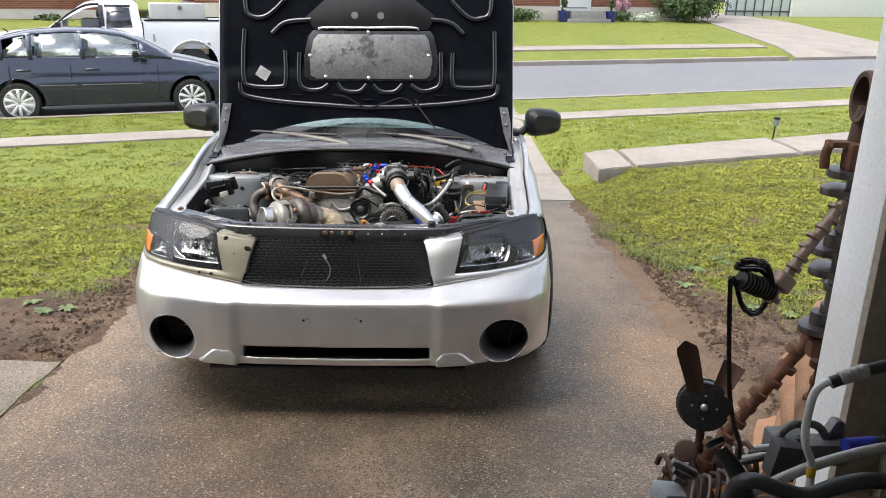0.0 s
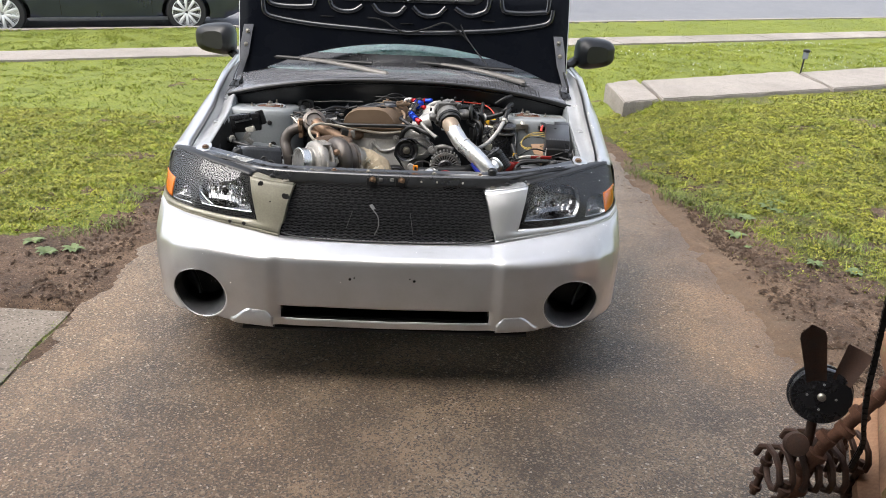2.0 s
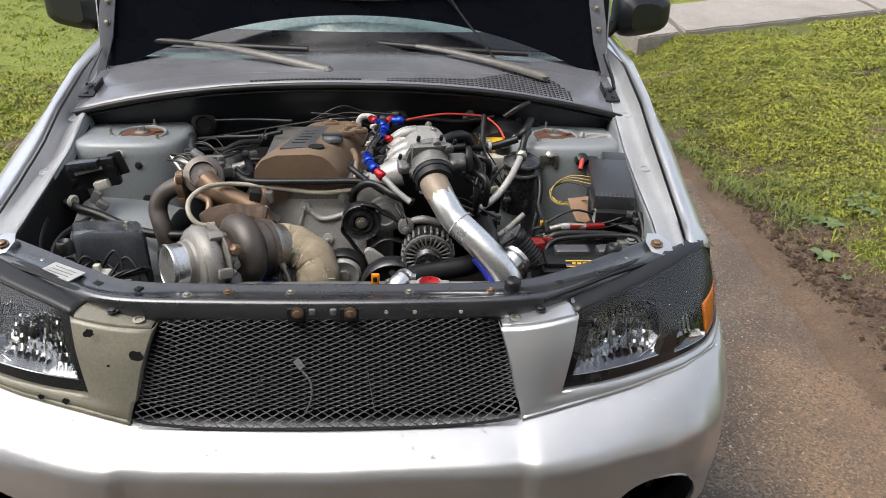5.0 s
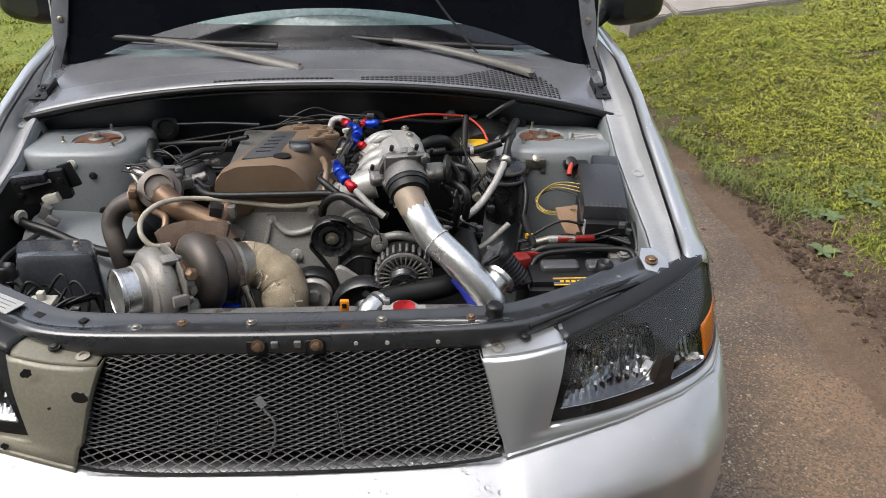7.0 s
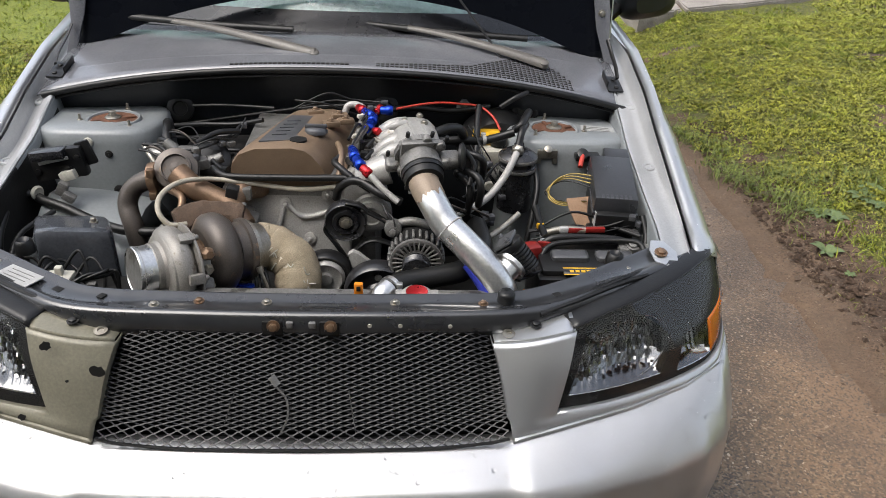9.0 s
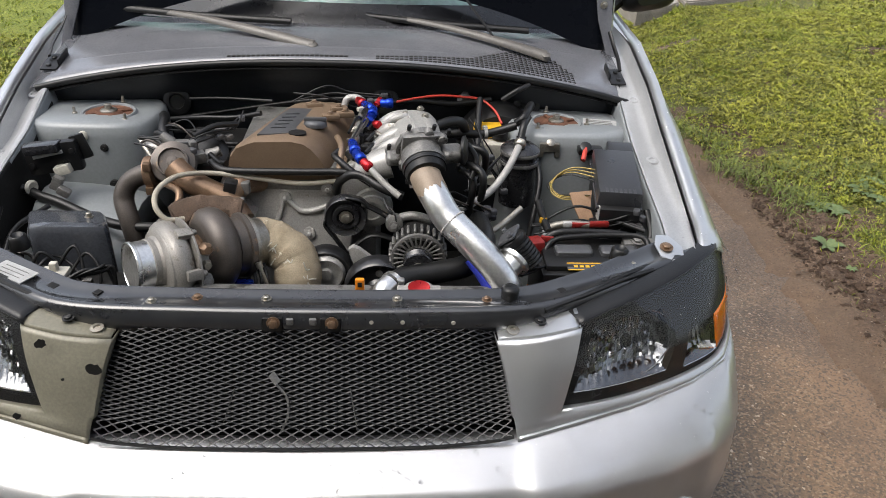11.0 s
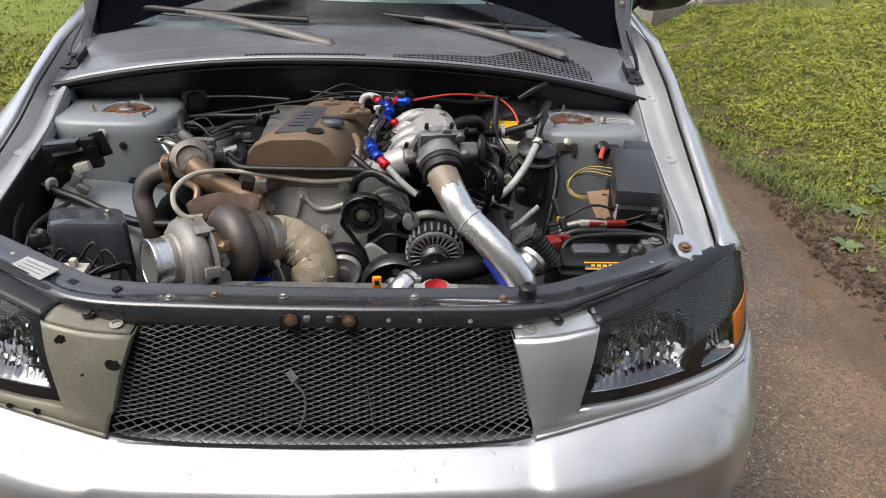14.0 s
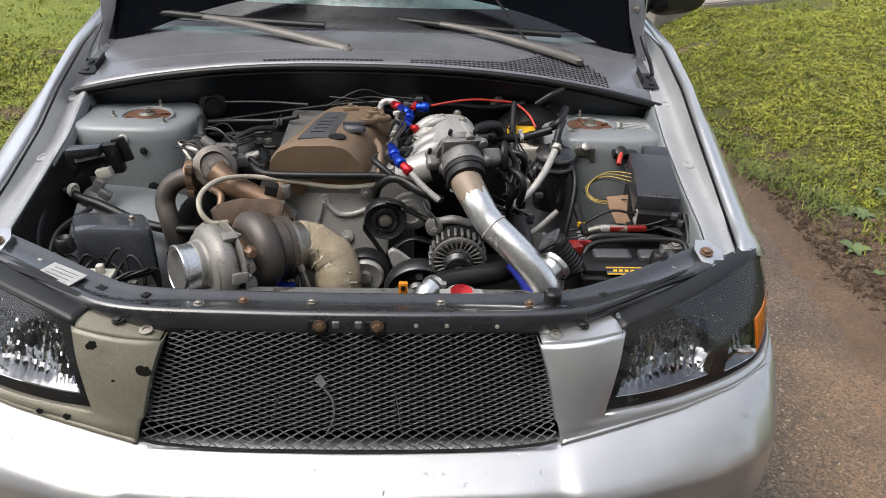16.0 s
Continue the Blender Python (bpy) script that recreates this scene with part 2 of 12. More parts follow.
M_YELLOW = mat("yellow_plastic", (0.72, 0.42, 0.02), 0.45, 0.0, (0.60, 0.33, 0.015), 16.0, 0.5, 300.0, 0.05)
M_ORANGE = mat("orange_plastic", (0.85, 0.28, 0.015), 0.4, 0.0, (0.75, 0.22, 0.01), 16.0, 0.4, 300.0, 0.03)
M_REDPLASTIC = mat("red_plastic", (0.26, 0.016, 0.012), 0.4, 0.0, (0.17, 0.012, 0.010), 20.0, 0.8, 300.0, 0.05)
M_BEIGEHOSE = mat("beige_hose", (0.46, 0.42, 0.34), 0.5, 0.1, (0.36, 0.32, 0.25), 24.0, 0.7, 500.0, 0.2)
M_WHITEHOSE = mat("white_braided_hose", (0.46, 0.45, 0.43), 0.45, 0.2, (0.34, 0.33, 0.31), 30.0, 0.7, 700.0, 0.3)
M_REDWIRE = mat("red_wire", (0.55, 0.05, 0.03), 0.45)
M_YELWIRE = mat("yellow_wire", (0.36, 0.26, 0.06), 0.5)
M_WRAP = mat("exhaust_wrap", (0.42, 0.355, 0.255), 0.9, 0.0, (0.24, 0.19, 0.125), 28.0, 1.0, 460.0, 1.0, spec=0.2, spots=(0.60, 0.55, 0.45), spot_scale=44.0, spot_at=0.62)
M_WHITEPL = mat("off_white_plastic", (0.55, 0.53, 0.46), 0.5, 0.0, (0.42, 0.40, 0.34), 16.0, 0.7, 200.0, 0.1)
M_CHANNEL = mat("dull_channel_paint", (0.47, 0.475, 0.48), 0.40, 0.35, (0.38, 0.385, 0.39), 5.0, 0.5, 260.0, 0.05, rvar=0.10, spots=(0.16, 0.15, 0.14), spot_scale=26.0, spot_at=0.70)
M_WIPER = mat("weathered_wiper_arm", (0.135, 0.125, 0.112), 0.42, 0.1, (0.080, 0.074, 0.068), 9.0, 0.8, 200.0, 0.1, rvar=0.1)
M_LABEL = mat("paper_label", (0.44, 0.44, 0.43), 0.6, 0.0, (0.34, 0.34, 0.33), 30.0, 0.7, 300.0, 0.05)
M_CARDB = mat("cardboard", (0.42, 0.27, 0.17), 0.85, 0.0, (0.34, 0.21, 0.13), 20.0, 0.6, 300.0, 0.2)
M_CHROME = mat("chrome", (0.86, 0.86, 0.88), 0.08, 1.0, (0.80, 0.80, 0.82), 10.0, 0.3, 200.0, 0.0, rvar=0.04)
M_REFL = mat("faceted_reflector", (0.38, 0.38, 0.38), 0.13, 1.0, (0.15, 0.15, 0.15), 14.0, 1.0, 60.0, 0.10, rvar=0.06)
M_AMBER = mat("amber_plastic", (0.80, 0.20, 0.01), 0.2, 0.0, (0.60, 0.12, 0.005), 60.0, 0.9, 300.0, 0.2, coat=0.6)
M_LENS = pane_glass("clear_lens", (0.90, 0.91, 0.92), 0.07)
# The last value paints a pale teal haze for sky light on wet glass.
M_WINDSHIELD = pane_glass("tinted_glass", (0.60, 0.88, 0.86), 0.26, 0.52)
M_DROP = glass("water", (1, 1, 1))
M_TYRE = mat("tyre_rubber", (0.016, 0.016, 0.016), 0.75, 0.0, (0.03, 0.028, 0.026), 10.0, 0.8, 200.0, 0.3)
M_GRILLE = mat("black_expanded_metal", (0.008, 0.008, 0.009), 0.36, 0.0, (0.016, 0.016, 0.017), 7.0, 0.9, 200.0, 0.1, spec=0.42, spots=(0.10, 0.10, 0.10), spot_scale=9.0, spot_at=0.70)
M_WHITEPAINT = mat("white_paint", (0.93, 0.93, 0.94), 0.5, 0.0, (0.88, 0.88, 0.88), 3.0, 0.4, 90.0, 0.12,
                   spots=(0.50, 0.48, 0.45), spot_scale=40.0, spot_at=0.76)
M_JAMB = mat("weathered_board", (0.42, 0.355, 0.295), 0.75, 0.0, (0.27, 0.215, 0.17), 5.0, 0.9, 60.0, 0.4)

# ---- mesh helpers ----
def vec(p):
    return Vector(p)


def lerp_table(table, x):
    """Linear look-up in rows of (x, value, ...)."""
    xs = [r[0] for r in table]
    return [float(np.interp(x, xs, [r[k] for r in table])) for k in range(1, len(table[0]))]


def smoothstep(a, b, x):
    t = min(1.0, max(0.0, (x - a) / (b - a)))
    return t * t * (3 - 2 * t)


def curve_points(pts, steps=6):
    """A smooth curve through the points."""
    pts = [vec(p) for p in pts]
    if len(pts) < 3:
        return [pts[0].lerp(pts[1], i / steps) for i in range(steps + 1)]
    ext = [2 * pts[0] - pts[1]] + pts + [2 * pts[-1] - pts[-2]]
    out = []
    for i in range(1, len(ext) - 2):
        a, b, c, d = ext[i - 1:i + 3]
        for k in range(steps):
            t = k / steps
            out.append(0.5 * (2 * b + (c - a) * t + (2 * a - 5 * b + 4 * c - d) * t * t + (3 * b - a - 3 * c + d) * t ** 3))
    out.append(pts[-1])
    return out


def tube(bm, pts, r, seg=10, steps=6, caps=True, ridge=0.0, ridge_every=2, flat=1.0):
    """A round hose, rod or pipe along the points. r: one radius, or one at each end, or a function of 0..1; ridge: a ribbed skin."""
    path = curve_points(pts, steps)
    n = len(path)
    up = None
    rings = []
    for i, p in enumerate(path):
        d = (path[min(i + 1, n - 1)] - path[max(i - 1, 0)]).normalized()
        if up is None:
            up = d.orthogonal().normalized()
        up = (up - d * up.dot(d)).normalized()
        side = d.cross(up)
        t = i / (n - 1)
        rad = r(t) if callable(r) else (r[0] + (r[1] - r[0]) * t if isinstance(r, tuple) else r)
        if ridge:
            rad += ridge if (i // ridge_every) % 2 else 0.0
        rings.append([bm.verts.new(p + rad * (math.cos(2 * math.pi * k / seg) * up + flat * math.sin(2 * math.pi * k / seg) * side)) for k in range(seg)])
    for a, b in zip(rings, rings[1:]):
        for k in range(seg):
            bm.faces.new((a[k], a[(k + 1) % seg], b[(k + 1) % seg], b[k]))
    if caps:
        bm.faces.new(rings[0][::-1])
        bm.faces.new(rings[-1])
    return bm


def lathe(bm, profile, origin, axis, seg=24, wobble=0.0):
    """Turns a profile of (radius, height) round an axis."""
    axis = vec(axis).normalized()
    u = axis.orthogonal().normalized()
    w = axis.cross(u)
    o = vec(origin)
    rings = []
    for rad, h in profile:
        rings.append([bm.verts.new(o + axis * h + max(rad, 1e-4) * (math.cos(2 * math.pi * k / seg) * u + math.sin(2 * math.pi * k / seg) * w)) for k in range(seg)])
    for a, b in zip(rings, rings[1:]):
        for k in range(seg):
            bm.faces.new((a[k], a[(k + 1) % seg], b[(k + 1) % seg], b[k]))
    if tuple(profile[0]) == tuple(profile[-1]):
        return bm
    if profile[0][0] > 1e-3:
        bm.faces.new(rings[0][::-1])
    if profile[-1][0] > 1e-3:
        bm.faces.new(rings[-1])
    return bm


def merge(dst, src):
    me = bpy.data.meshes.new("tmp")
    src.to_mesh(me)
    src.free()
    dst.from_mesh(me)
    bpy.data.meshes.remove(me)
    return dst


def box(bm, centre, size, bevel=0.0, m=None, taper=1.0, segs=2):
    """A block with rounded edges; taper narrows its top; m turns it about its centre."""
    b = bmesh.new()
    bmesh.ops.create_cube(b, size=1.0)
    for v in b.verts:
        k = taper if v.co.z > 0 else 1.0
        v.co = Vector((v.co.x * size[0] * k, v.co.y * size[1] * k, v.co.z * size[2]))
    if bevel:
        bmesh.ops.bevel(b, geom=b.edges[:], offset=bevel, segments=segs, profile=0.6, affect="EDGES")
    mm = Matrix.Translation(centre) @ (m if m else Matrix())
    bmesh.ops.transform(b, matrix=mm, verts=b.verts)
    return merge(bm, b)


def prism(bm, outline, depth, m, bevel=0.0):
    """A plate: an outline in x, y, made depth thick along z, rounded, and set by m."""
    b = bmesh.new()
    f = b.faces.new([b.verts.new((x, y, 0)) for x, y in outline])
    g = bmesh.ops.extrude_face_region(b, geom=[f])
    for v in g["geom"]:
        if isinstance(v, bmesh.types.BMVert):
            v.co.z += depth
    bmesh.ops.recalc_face_normals(b, faces=b.faces)
    if bevel:
        bmesh.ops.bevel(b, geom=b.edges[:], offset=bevel, segments=2, profile=0.6, affect="EDGES")
    bmesh.ops.transform(b, matrix=m, verts=b.verts)
    return merge(bm, b)


def sheet(bm, rows, close=False, keep=None):
    """A skin over a grid of points; keep(face centre) may leave openings."""
    vs = [[bm.verts.new(p) for p in row] for row in rows]
    for a, b in zip(vs, vs[1:]):
        n = len(a)
        for k in range(n if close else n - 1):
            q = (a[k], a[(k + 1) % n], b[(k + 1) % n], b[k])
            if keep is None or keep(sum((v.co for v in q), Vector()) / 4):
                bm.faces.new(q)
    return bm


def bolt(bm, p, axis, r=0.008, h=0.007):
    lathe(bm, [(r * 1.5, 0), (r * 1.5, 0.002)], p, axis, 12)
    lathe(bm, [(r, 0.002), (r, h), (r * 0.8, h + 0.001)], p, axis, 6)


def clusters(bm):
    """The separate pieces of a bmesh, as lists of faces; touching shells count as one piece."""
    left, shells = set(bm.faces), []
    while left:
        stack, shell = [left.pop()], []
        while stack:
            f = stack.pop()
            shell.append(f)
            for e in f.edges:
                for g in e.link_faces:
                    if g in left:
                        left.discard(g)
                        stack.append(g)
        pts = [v.co for f in shell for v in f.verts]
        lo, hi = [min(p[k] for p in pts) - 0.001 for k in range(3)], [max(p[k] for p in pts) + 0.001 for k in range(3)]
        faces = shell
        for other in [c for c in shells if all(c[1][k] < hi[k] and lo[k] < c[2][k] for k in range(3))]:
            shells.remove(other)
            faces = faces + other[0]
            lo, hi = [min(a, b) for a, b in zip(lo, other[1])], [max(a, b) for a, b in zip(hi, other[2])]
        shells.append((faces, lo, hi))
    return [c[0] for c in shells]


SEPARATE = {"rail_dimple", "bolt", "manifold_bolt", "rivet", "grommet", "plate_hole", "bonnet_slot", "latch_bracket", "linkage", "door_gap", "bed_rail", "stand_foot", "cover_boss", "pulley_hole", "scuff", "rib", "stud", "crimp", "drive_belt", "print", "lettering", "connector_pin", "plug_socket", "plug_rail", "cast_lug"}


def part(name, bm, material, parent=None, label="", solid=0.0, sharp=50, shadow=True):
    """Links a bmesh as one mesh object, under a thing or under a part."""
    if name in SEPARATE and parent:
        pieces = clusters(bm)
        if len(pieces) > 1:
            first = None
            for faces in pieces:
                one = bmesh.new()
                made = {}
                for f in faces:
                    for v in f.verts:
                        if v not in made:
                            made[v] = one.verts.new(v.co)
                    one.faces.new([made[v] for v in f.verts])
                ob = link_part(name, one, material, parent, label, solid, sharp, shadow)
                first = first or ob
            bm.free()
            return first
    return link_part(name, bm, material, parent, label, solid, sharp, shadow)


def link_part(name, bm, material, parent, label, solid, sharp, shadow):
    if bm.faces and not solid:
        bmesh.ops.recalc_face_normals(bm, faces=bm.faces[:])
    me = bpy.data.meshes.new(name)
    bm.to_mesh(me)
    bm.free()
    me.polygons.foreach_set("use_smooth", [True] * len(me.polygons))
    me.set_sharp_from_angle(angle=radians(sharp))
    for mm in (material if isinstance(material, (list, tuple)) else [material]):
        me.materials.append(mm)
    ob = new(name, me)
    if parent:
        ob.parent = parent
        if parent.type == "EMPTY" and parent.parent is None:
            ob.matrix_parent_inverse = ROOT_INV[parent.name]
    if label:
        tagged(ob, label)
    if solid:
        s = ob.modifiers.new("thickness", "SOLIDIFY")
        s.thickness, s.offset = solid, -1.0
    if not shadow:
        ob.visible_shadow = False
    return ob


ROOT_INV = {}


def thing(name, place, label, category, group="", kind="", frame_m=None):
    """An Empty at the base of a thing, to hold its parts, whose meshes are written in the frame frame_m (the world, unless given)."""
    e = new(name)
    e.empty_display_size = 0.1
    f = frame_m or Matrix()
    e.matrix_basis = f @ Matrix.Translation(place)
    ROOT_INV[e.name] = Matrix.Translation(place).inverted()
    return tagged(e, label, category, group, kind)


def B():
    return bmesh.new()


# ---- ground, driveway, street ----
KS = math.tan(radians(3.0))
ST = radians(21.5)  # the street runs turned by this from the x axis
SC, SS = math.cos(ST), math.sin(ST)


def street(u, v, z=0.0):
    """A place given along (u) and across (v) the street."""
    return Vector((u * SC - v * SS, u * SS + v * SC, z))


def across(x, y):
    return -x * SS + y * SC


def along(x, y):
    return x * SC + y * SS


def drive_z(y):
    return -(min(y, 9.0) - 2.4) * KS if y > 0.4 else 2.0 * KS


def ground_z(x, y):
    """Height of the earth: the driveway's fall, the raised lawn beside it, the sunk roadway and the rising lawn beyond."""
    z = drive_z(y)
    v = across(x, y)
    if v < 12.0:
        if x > 1.42:
            z += 0.036 * smoothstep(1.46, 1.78, x) - 0.014 + 0.17 * smoothstep(1.75, 2.6, x) * smoothstep(3.0, 6.5, y) + 0.02 * smoothstep(1.7, 1.95, x)
            # the bank falls away round the end block of the garden path
            z -= 0.12 * smoothstep(2.75, 2.3, x) * smoothstep(6.7, 7.4, y) * smoothstep(9.6, 8.8, y)
            w = smoothstep(5.5, 6.35, v) * smoothstep(8.8, 7.5, v) * smoothstep(2.2, 2.7, x)
            z += w * (min(z, -0.165) - z)
        elif x < -1.15:
            z += 0.030 * smoothstep(-1.18, -1.45, x) - 0.014 + 0.05 * smoothstep(-1.45, -2.6, x)
            z -= 0.09 * smoothstep(3.12, 3.0, y) * smoothstep(-1.33, -1.42, x)
        else:
            z -= 0.08
        flat = smoothstep(8.6, 10.7, v)
        z = z * (1 - flat) + (-0.345 if abs(x) > 1.5 else z) * flat
        if y < 2.2 and abs(x) > 1.3:
            z = min(z, 0.12)
        if y < 1.4 and abs(x) < 3.3:
            z = 0.0
    elif v < 13.35:
        z = -0.345
    elif v < 21.25:
        z = -0.60
    else:
        z = float(np.interp(v, [21.25, 21.6, 22.8, 23.7, 33.0, 60.0], [-0.34, -0.29, -0.14, -0.08, 0.42, 0.9]))
    return z


M_LAWN = ground_mat("lawn_earth", [(0.37, (0.105, 0.125, 0.013)), (0.46, (0.155, 0.182, 0.019)), (0.54, (0.205, 0.232, 0.026)), (0.64, (0.255, 0.260, 0.044))],
                    (0.5, 4.0, 70.0), 0.95, 0.9, speck=[((0.095, 0.130, 0.018), 0.60, 130.0), ((0.21, 0.225, 0.045), 0.86, 110.0)], dist=0.02)
# Soil under the clover, darkened so that gaps between leaves read as shade.
M_GAPSOIL = ground_mat("gap_shade_soil", [(0.37, (0.050, 0.042, 0.011)), (0.46, (0.094, 0.090, 0.015)), (0.54, (0.145, 0.142, 0.021)), (0.64, (0.175, 0.155, 0.046))],
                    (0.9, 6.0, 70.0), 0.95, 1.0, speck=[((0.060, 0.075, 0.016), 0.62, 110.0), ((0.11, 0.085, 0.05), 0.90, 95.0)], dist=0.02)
M_DIRT = ground_mat("bare_dirt", [(0.38, (0.032, 0.019, 0.011)), (0.46, (0.080, 0.049, 0.030)), (0.54, (0.145, 0.092, 0.057)), (0.63, (0.24, 0.165, 0.108))],
                    (1.8, 12.0, 70.0), 0.95, 1.0, speck=[((0.050, 0.031, 0.020), 0.84, 210.0), ((0.30, 0.23, 0.17), 0.975, 190.0)], dist=0.02)
M_AGG = ground_mat("exposed_aggregate", [(0.42, (0.042, 0.031, 0.021)), (0.47, (0.098, 0.071, 0.048)), (0.52, (0.172, 0.125, 0.082)), (0.57, (0.29, 0.212, 0.138))],
                   (0.7, 3.6, 120.0), 0.52, 0.8, speck=[((0.070, 0.055, 0.043), 0.72, 150.0), ((0.270, 0.215, 0.155), 0.84, 160.0), ((0.50, 0.45, 0.38), 0.978, 140.0), ((0.19, 0.125, 0.08), 0.92, 190.0), ((0.045, 0.038, 0.031), 0.95, 180.0)],
                   wet=0.28, dist=0.006)


def blotch(m, centre, radii, col, amount, through_it=0.7):
    """One ragged patch of another colour over a slab: mostly washed-on mud."""
    nt = m.node_tree
    p = nt.nodes["Principled BSDF"]
    base = p.inputs["Base Color"].links[0].from_socket
    co = nt.nodes.new("ShaderNodeTexCoord").outputs["Object"]
    n = nd(nt, "ShaderNodeTexNoise", Scale=3.0, Detail=7.0, Roughness=0.7)
    nt.links.new(co, n.inputs["Vector"])
    warp = nt.nodes.new("ShaderNodeVectorMath")
    warp.operation = "MULTIPLY_ADD"
    nt.links.new(n.outputs["Color"], warp.inputs[0])
    warp.inputs[1].default_value = (0.55, 0.9, 0.0)
    nt.links.new(co, warp.inputs[2])
    mp = nt.nodes.new("ShaderNodeMapping")
    mp.vector_type = "TEXTURE"
    mp.inputs["Location"].default_value = (centre[0] + 0.27, centre[1] + 0.45, 0)
    mp.inputs["Scale"].default_value = (radii[0], radii[1], 50)
    nt.links.new(warp.outputs[0], mp.inputs["Vector"])
    g = nt.nodes.new("ShaderNodeTexGradient")
    g.gradient_type = "SPHERICAL"
    nt.links.new(mp.outputs[0], g.inputs[0])
    f = ramp(nt, g.outputs["Fac"], [(0.05, (0, 0, 0)), (0.55, (amount,) * 3)])
    wash = mixc(nt, 0.55, base, col)
    nt.links.new(mixc(nt, f, base, mixc(nt, through_it, wash, mixc(nt, 1.0, base, tuple(0.4 + 3.2 * c for c in col), "MULTIPLY"))), p.inputs["Base Color"])


blotch(M_AGG, (1.62, 3.6), (0.62, 2.8), (0.165, 0.122, 0.083), 0.6)
blotch(M_AGG, (1.42, 3.10), (0.42, 0.75), (0.31, 0.24, 0.155), 0.7)
blotch(M_AGG, (1.25, 4.6), (0.35, 1.3), (0.29, 0.225, 0.155), 0.5)
# Small darker patch to the right of the car.
blotch(M_AGG, (1.05, 3.55), (0.22, 0.5), (0.060, 0.052, 0.045), 0.25)
blotch(M_AGG, (1.76, 3.6), (0.40, 2.6), (0.110, 0.075, 0.050), 0.9, 0.2)
blotch(M_DIRT, (1.50, 3.8), (0.44, 2.9), (0.265, 0.188, 0.126), 0.95, 0.15)
blotch(M_AGG, (1.12, 5.3), (0.52, 2.0), (0.40, 0.345, 0.280), 0.8, 0.35)
# Darker patch at the car's right front corner.
blotch(M_AGG, (1.0, 2.6), (0.5, 0.5), (0.050, 0.044, 0.040), 0.6)
blotch(M_AGG, (-0.5, 1.9), (0.9, 0.5), (0.30, 0.225, 0.16), 0.45)
blotch(M_AGG, (-1.25, 2.3), (0.42, 1.5), (0.33, 0.265, 0.19), 0.7)
# Darker patch under and before the bumper.
blotch(M_AGG, (0.35, 2.25), (0.9, 0.55), (0.055, 0.047, 0.042), 0.6)
M_CONC = ground_mat("pale_concrete", [(0.36, (0.16, 0.14, 0.12)), (0.47, (0.25, 0.222, 0.195)), (0.56, (0.305, 0.272, 0.24)), (0.68, (0.37, 0.335, 0.295))],
                    (0.8, 5.0, 90.0), 0.85, 0.6, speck=[((0.17, 0.15, 0.125), 0.90, 140.0), ((0.36, 0.33, 0.29), 0.95, 160.0)], dist=0.006)
M_SLAB = ground_mat("worn_slab", [(0.36, (0.085, 0.068, 0.050)), (0.47, (0.15, 0.122, 0.096)), (0.56, (0.205, 0.172, 0.138)), (0.68, (0.27, 0.232, 0.192))],
                    (0.9, 5.0, 110.0), 0.85, 0.7, speck=[((0.10, 0.085, 0.065), 0.86, 140.0), ((0.32, 0.28, 0.24), 0.95, 160.0)], dist=0.006)
M_ASPHALT = ground_mat("asphalt", [(0.32, (0.115, 0.118, 0.13)), (0.5, (0.155, 0.158, 0.17)), (0.68, (0.20, 0.20, 0.205))],
                       (0.35, 2.0, 90.0), 0.8, 0.4, speck=[((0.26, 0.26, 0.26), 0.93, 80.0)], dist=0.005)
M_GARAGEFLOOR = ground_mat("garage_slab", [(0.32, (0.22, 0.205, 0.19)), (0.5, (0.30, 0.285, 0.265)), (0.68, (0.37, 0.355, 0.33))], (1.0, 6.0, 120.0), 0.7, 0.3)


def grid_axis(knots):
    out = []
    for a, b, step in knots:
        n = max(1, round((b - a) / step))
        out += [a + (b - a) * i / n for i in range(n)]
    return out + [knots[-1][1]]


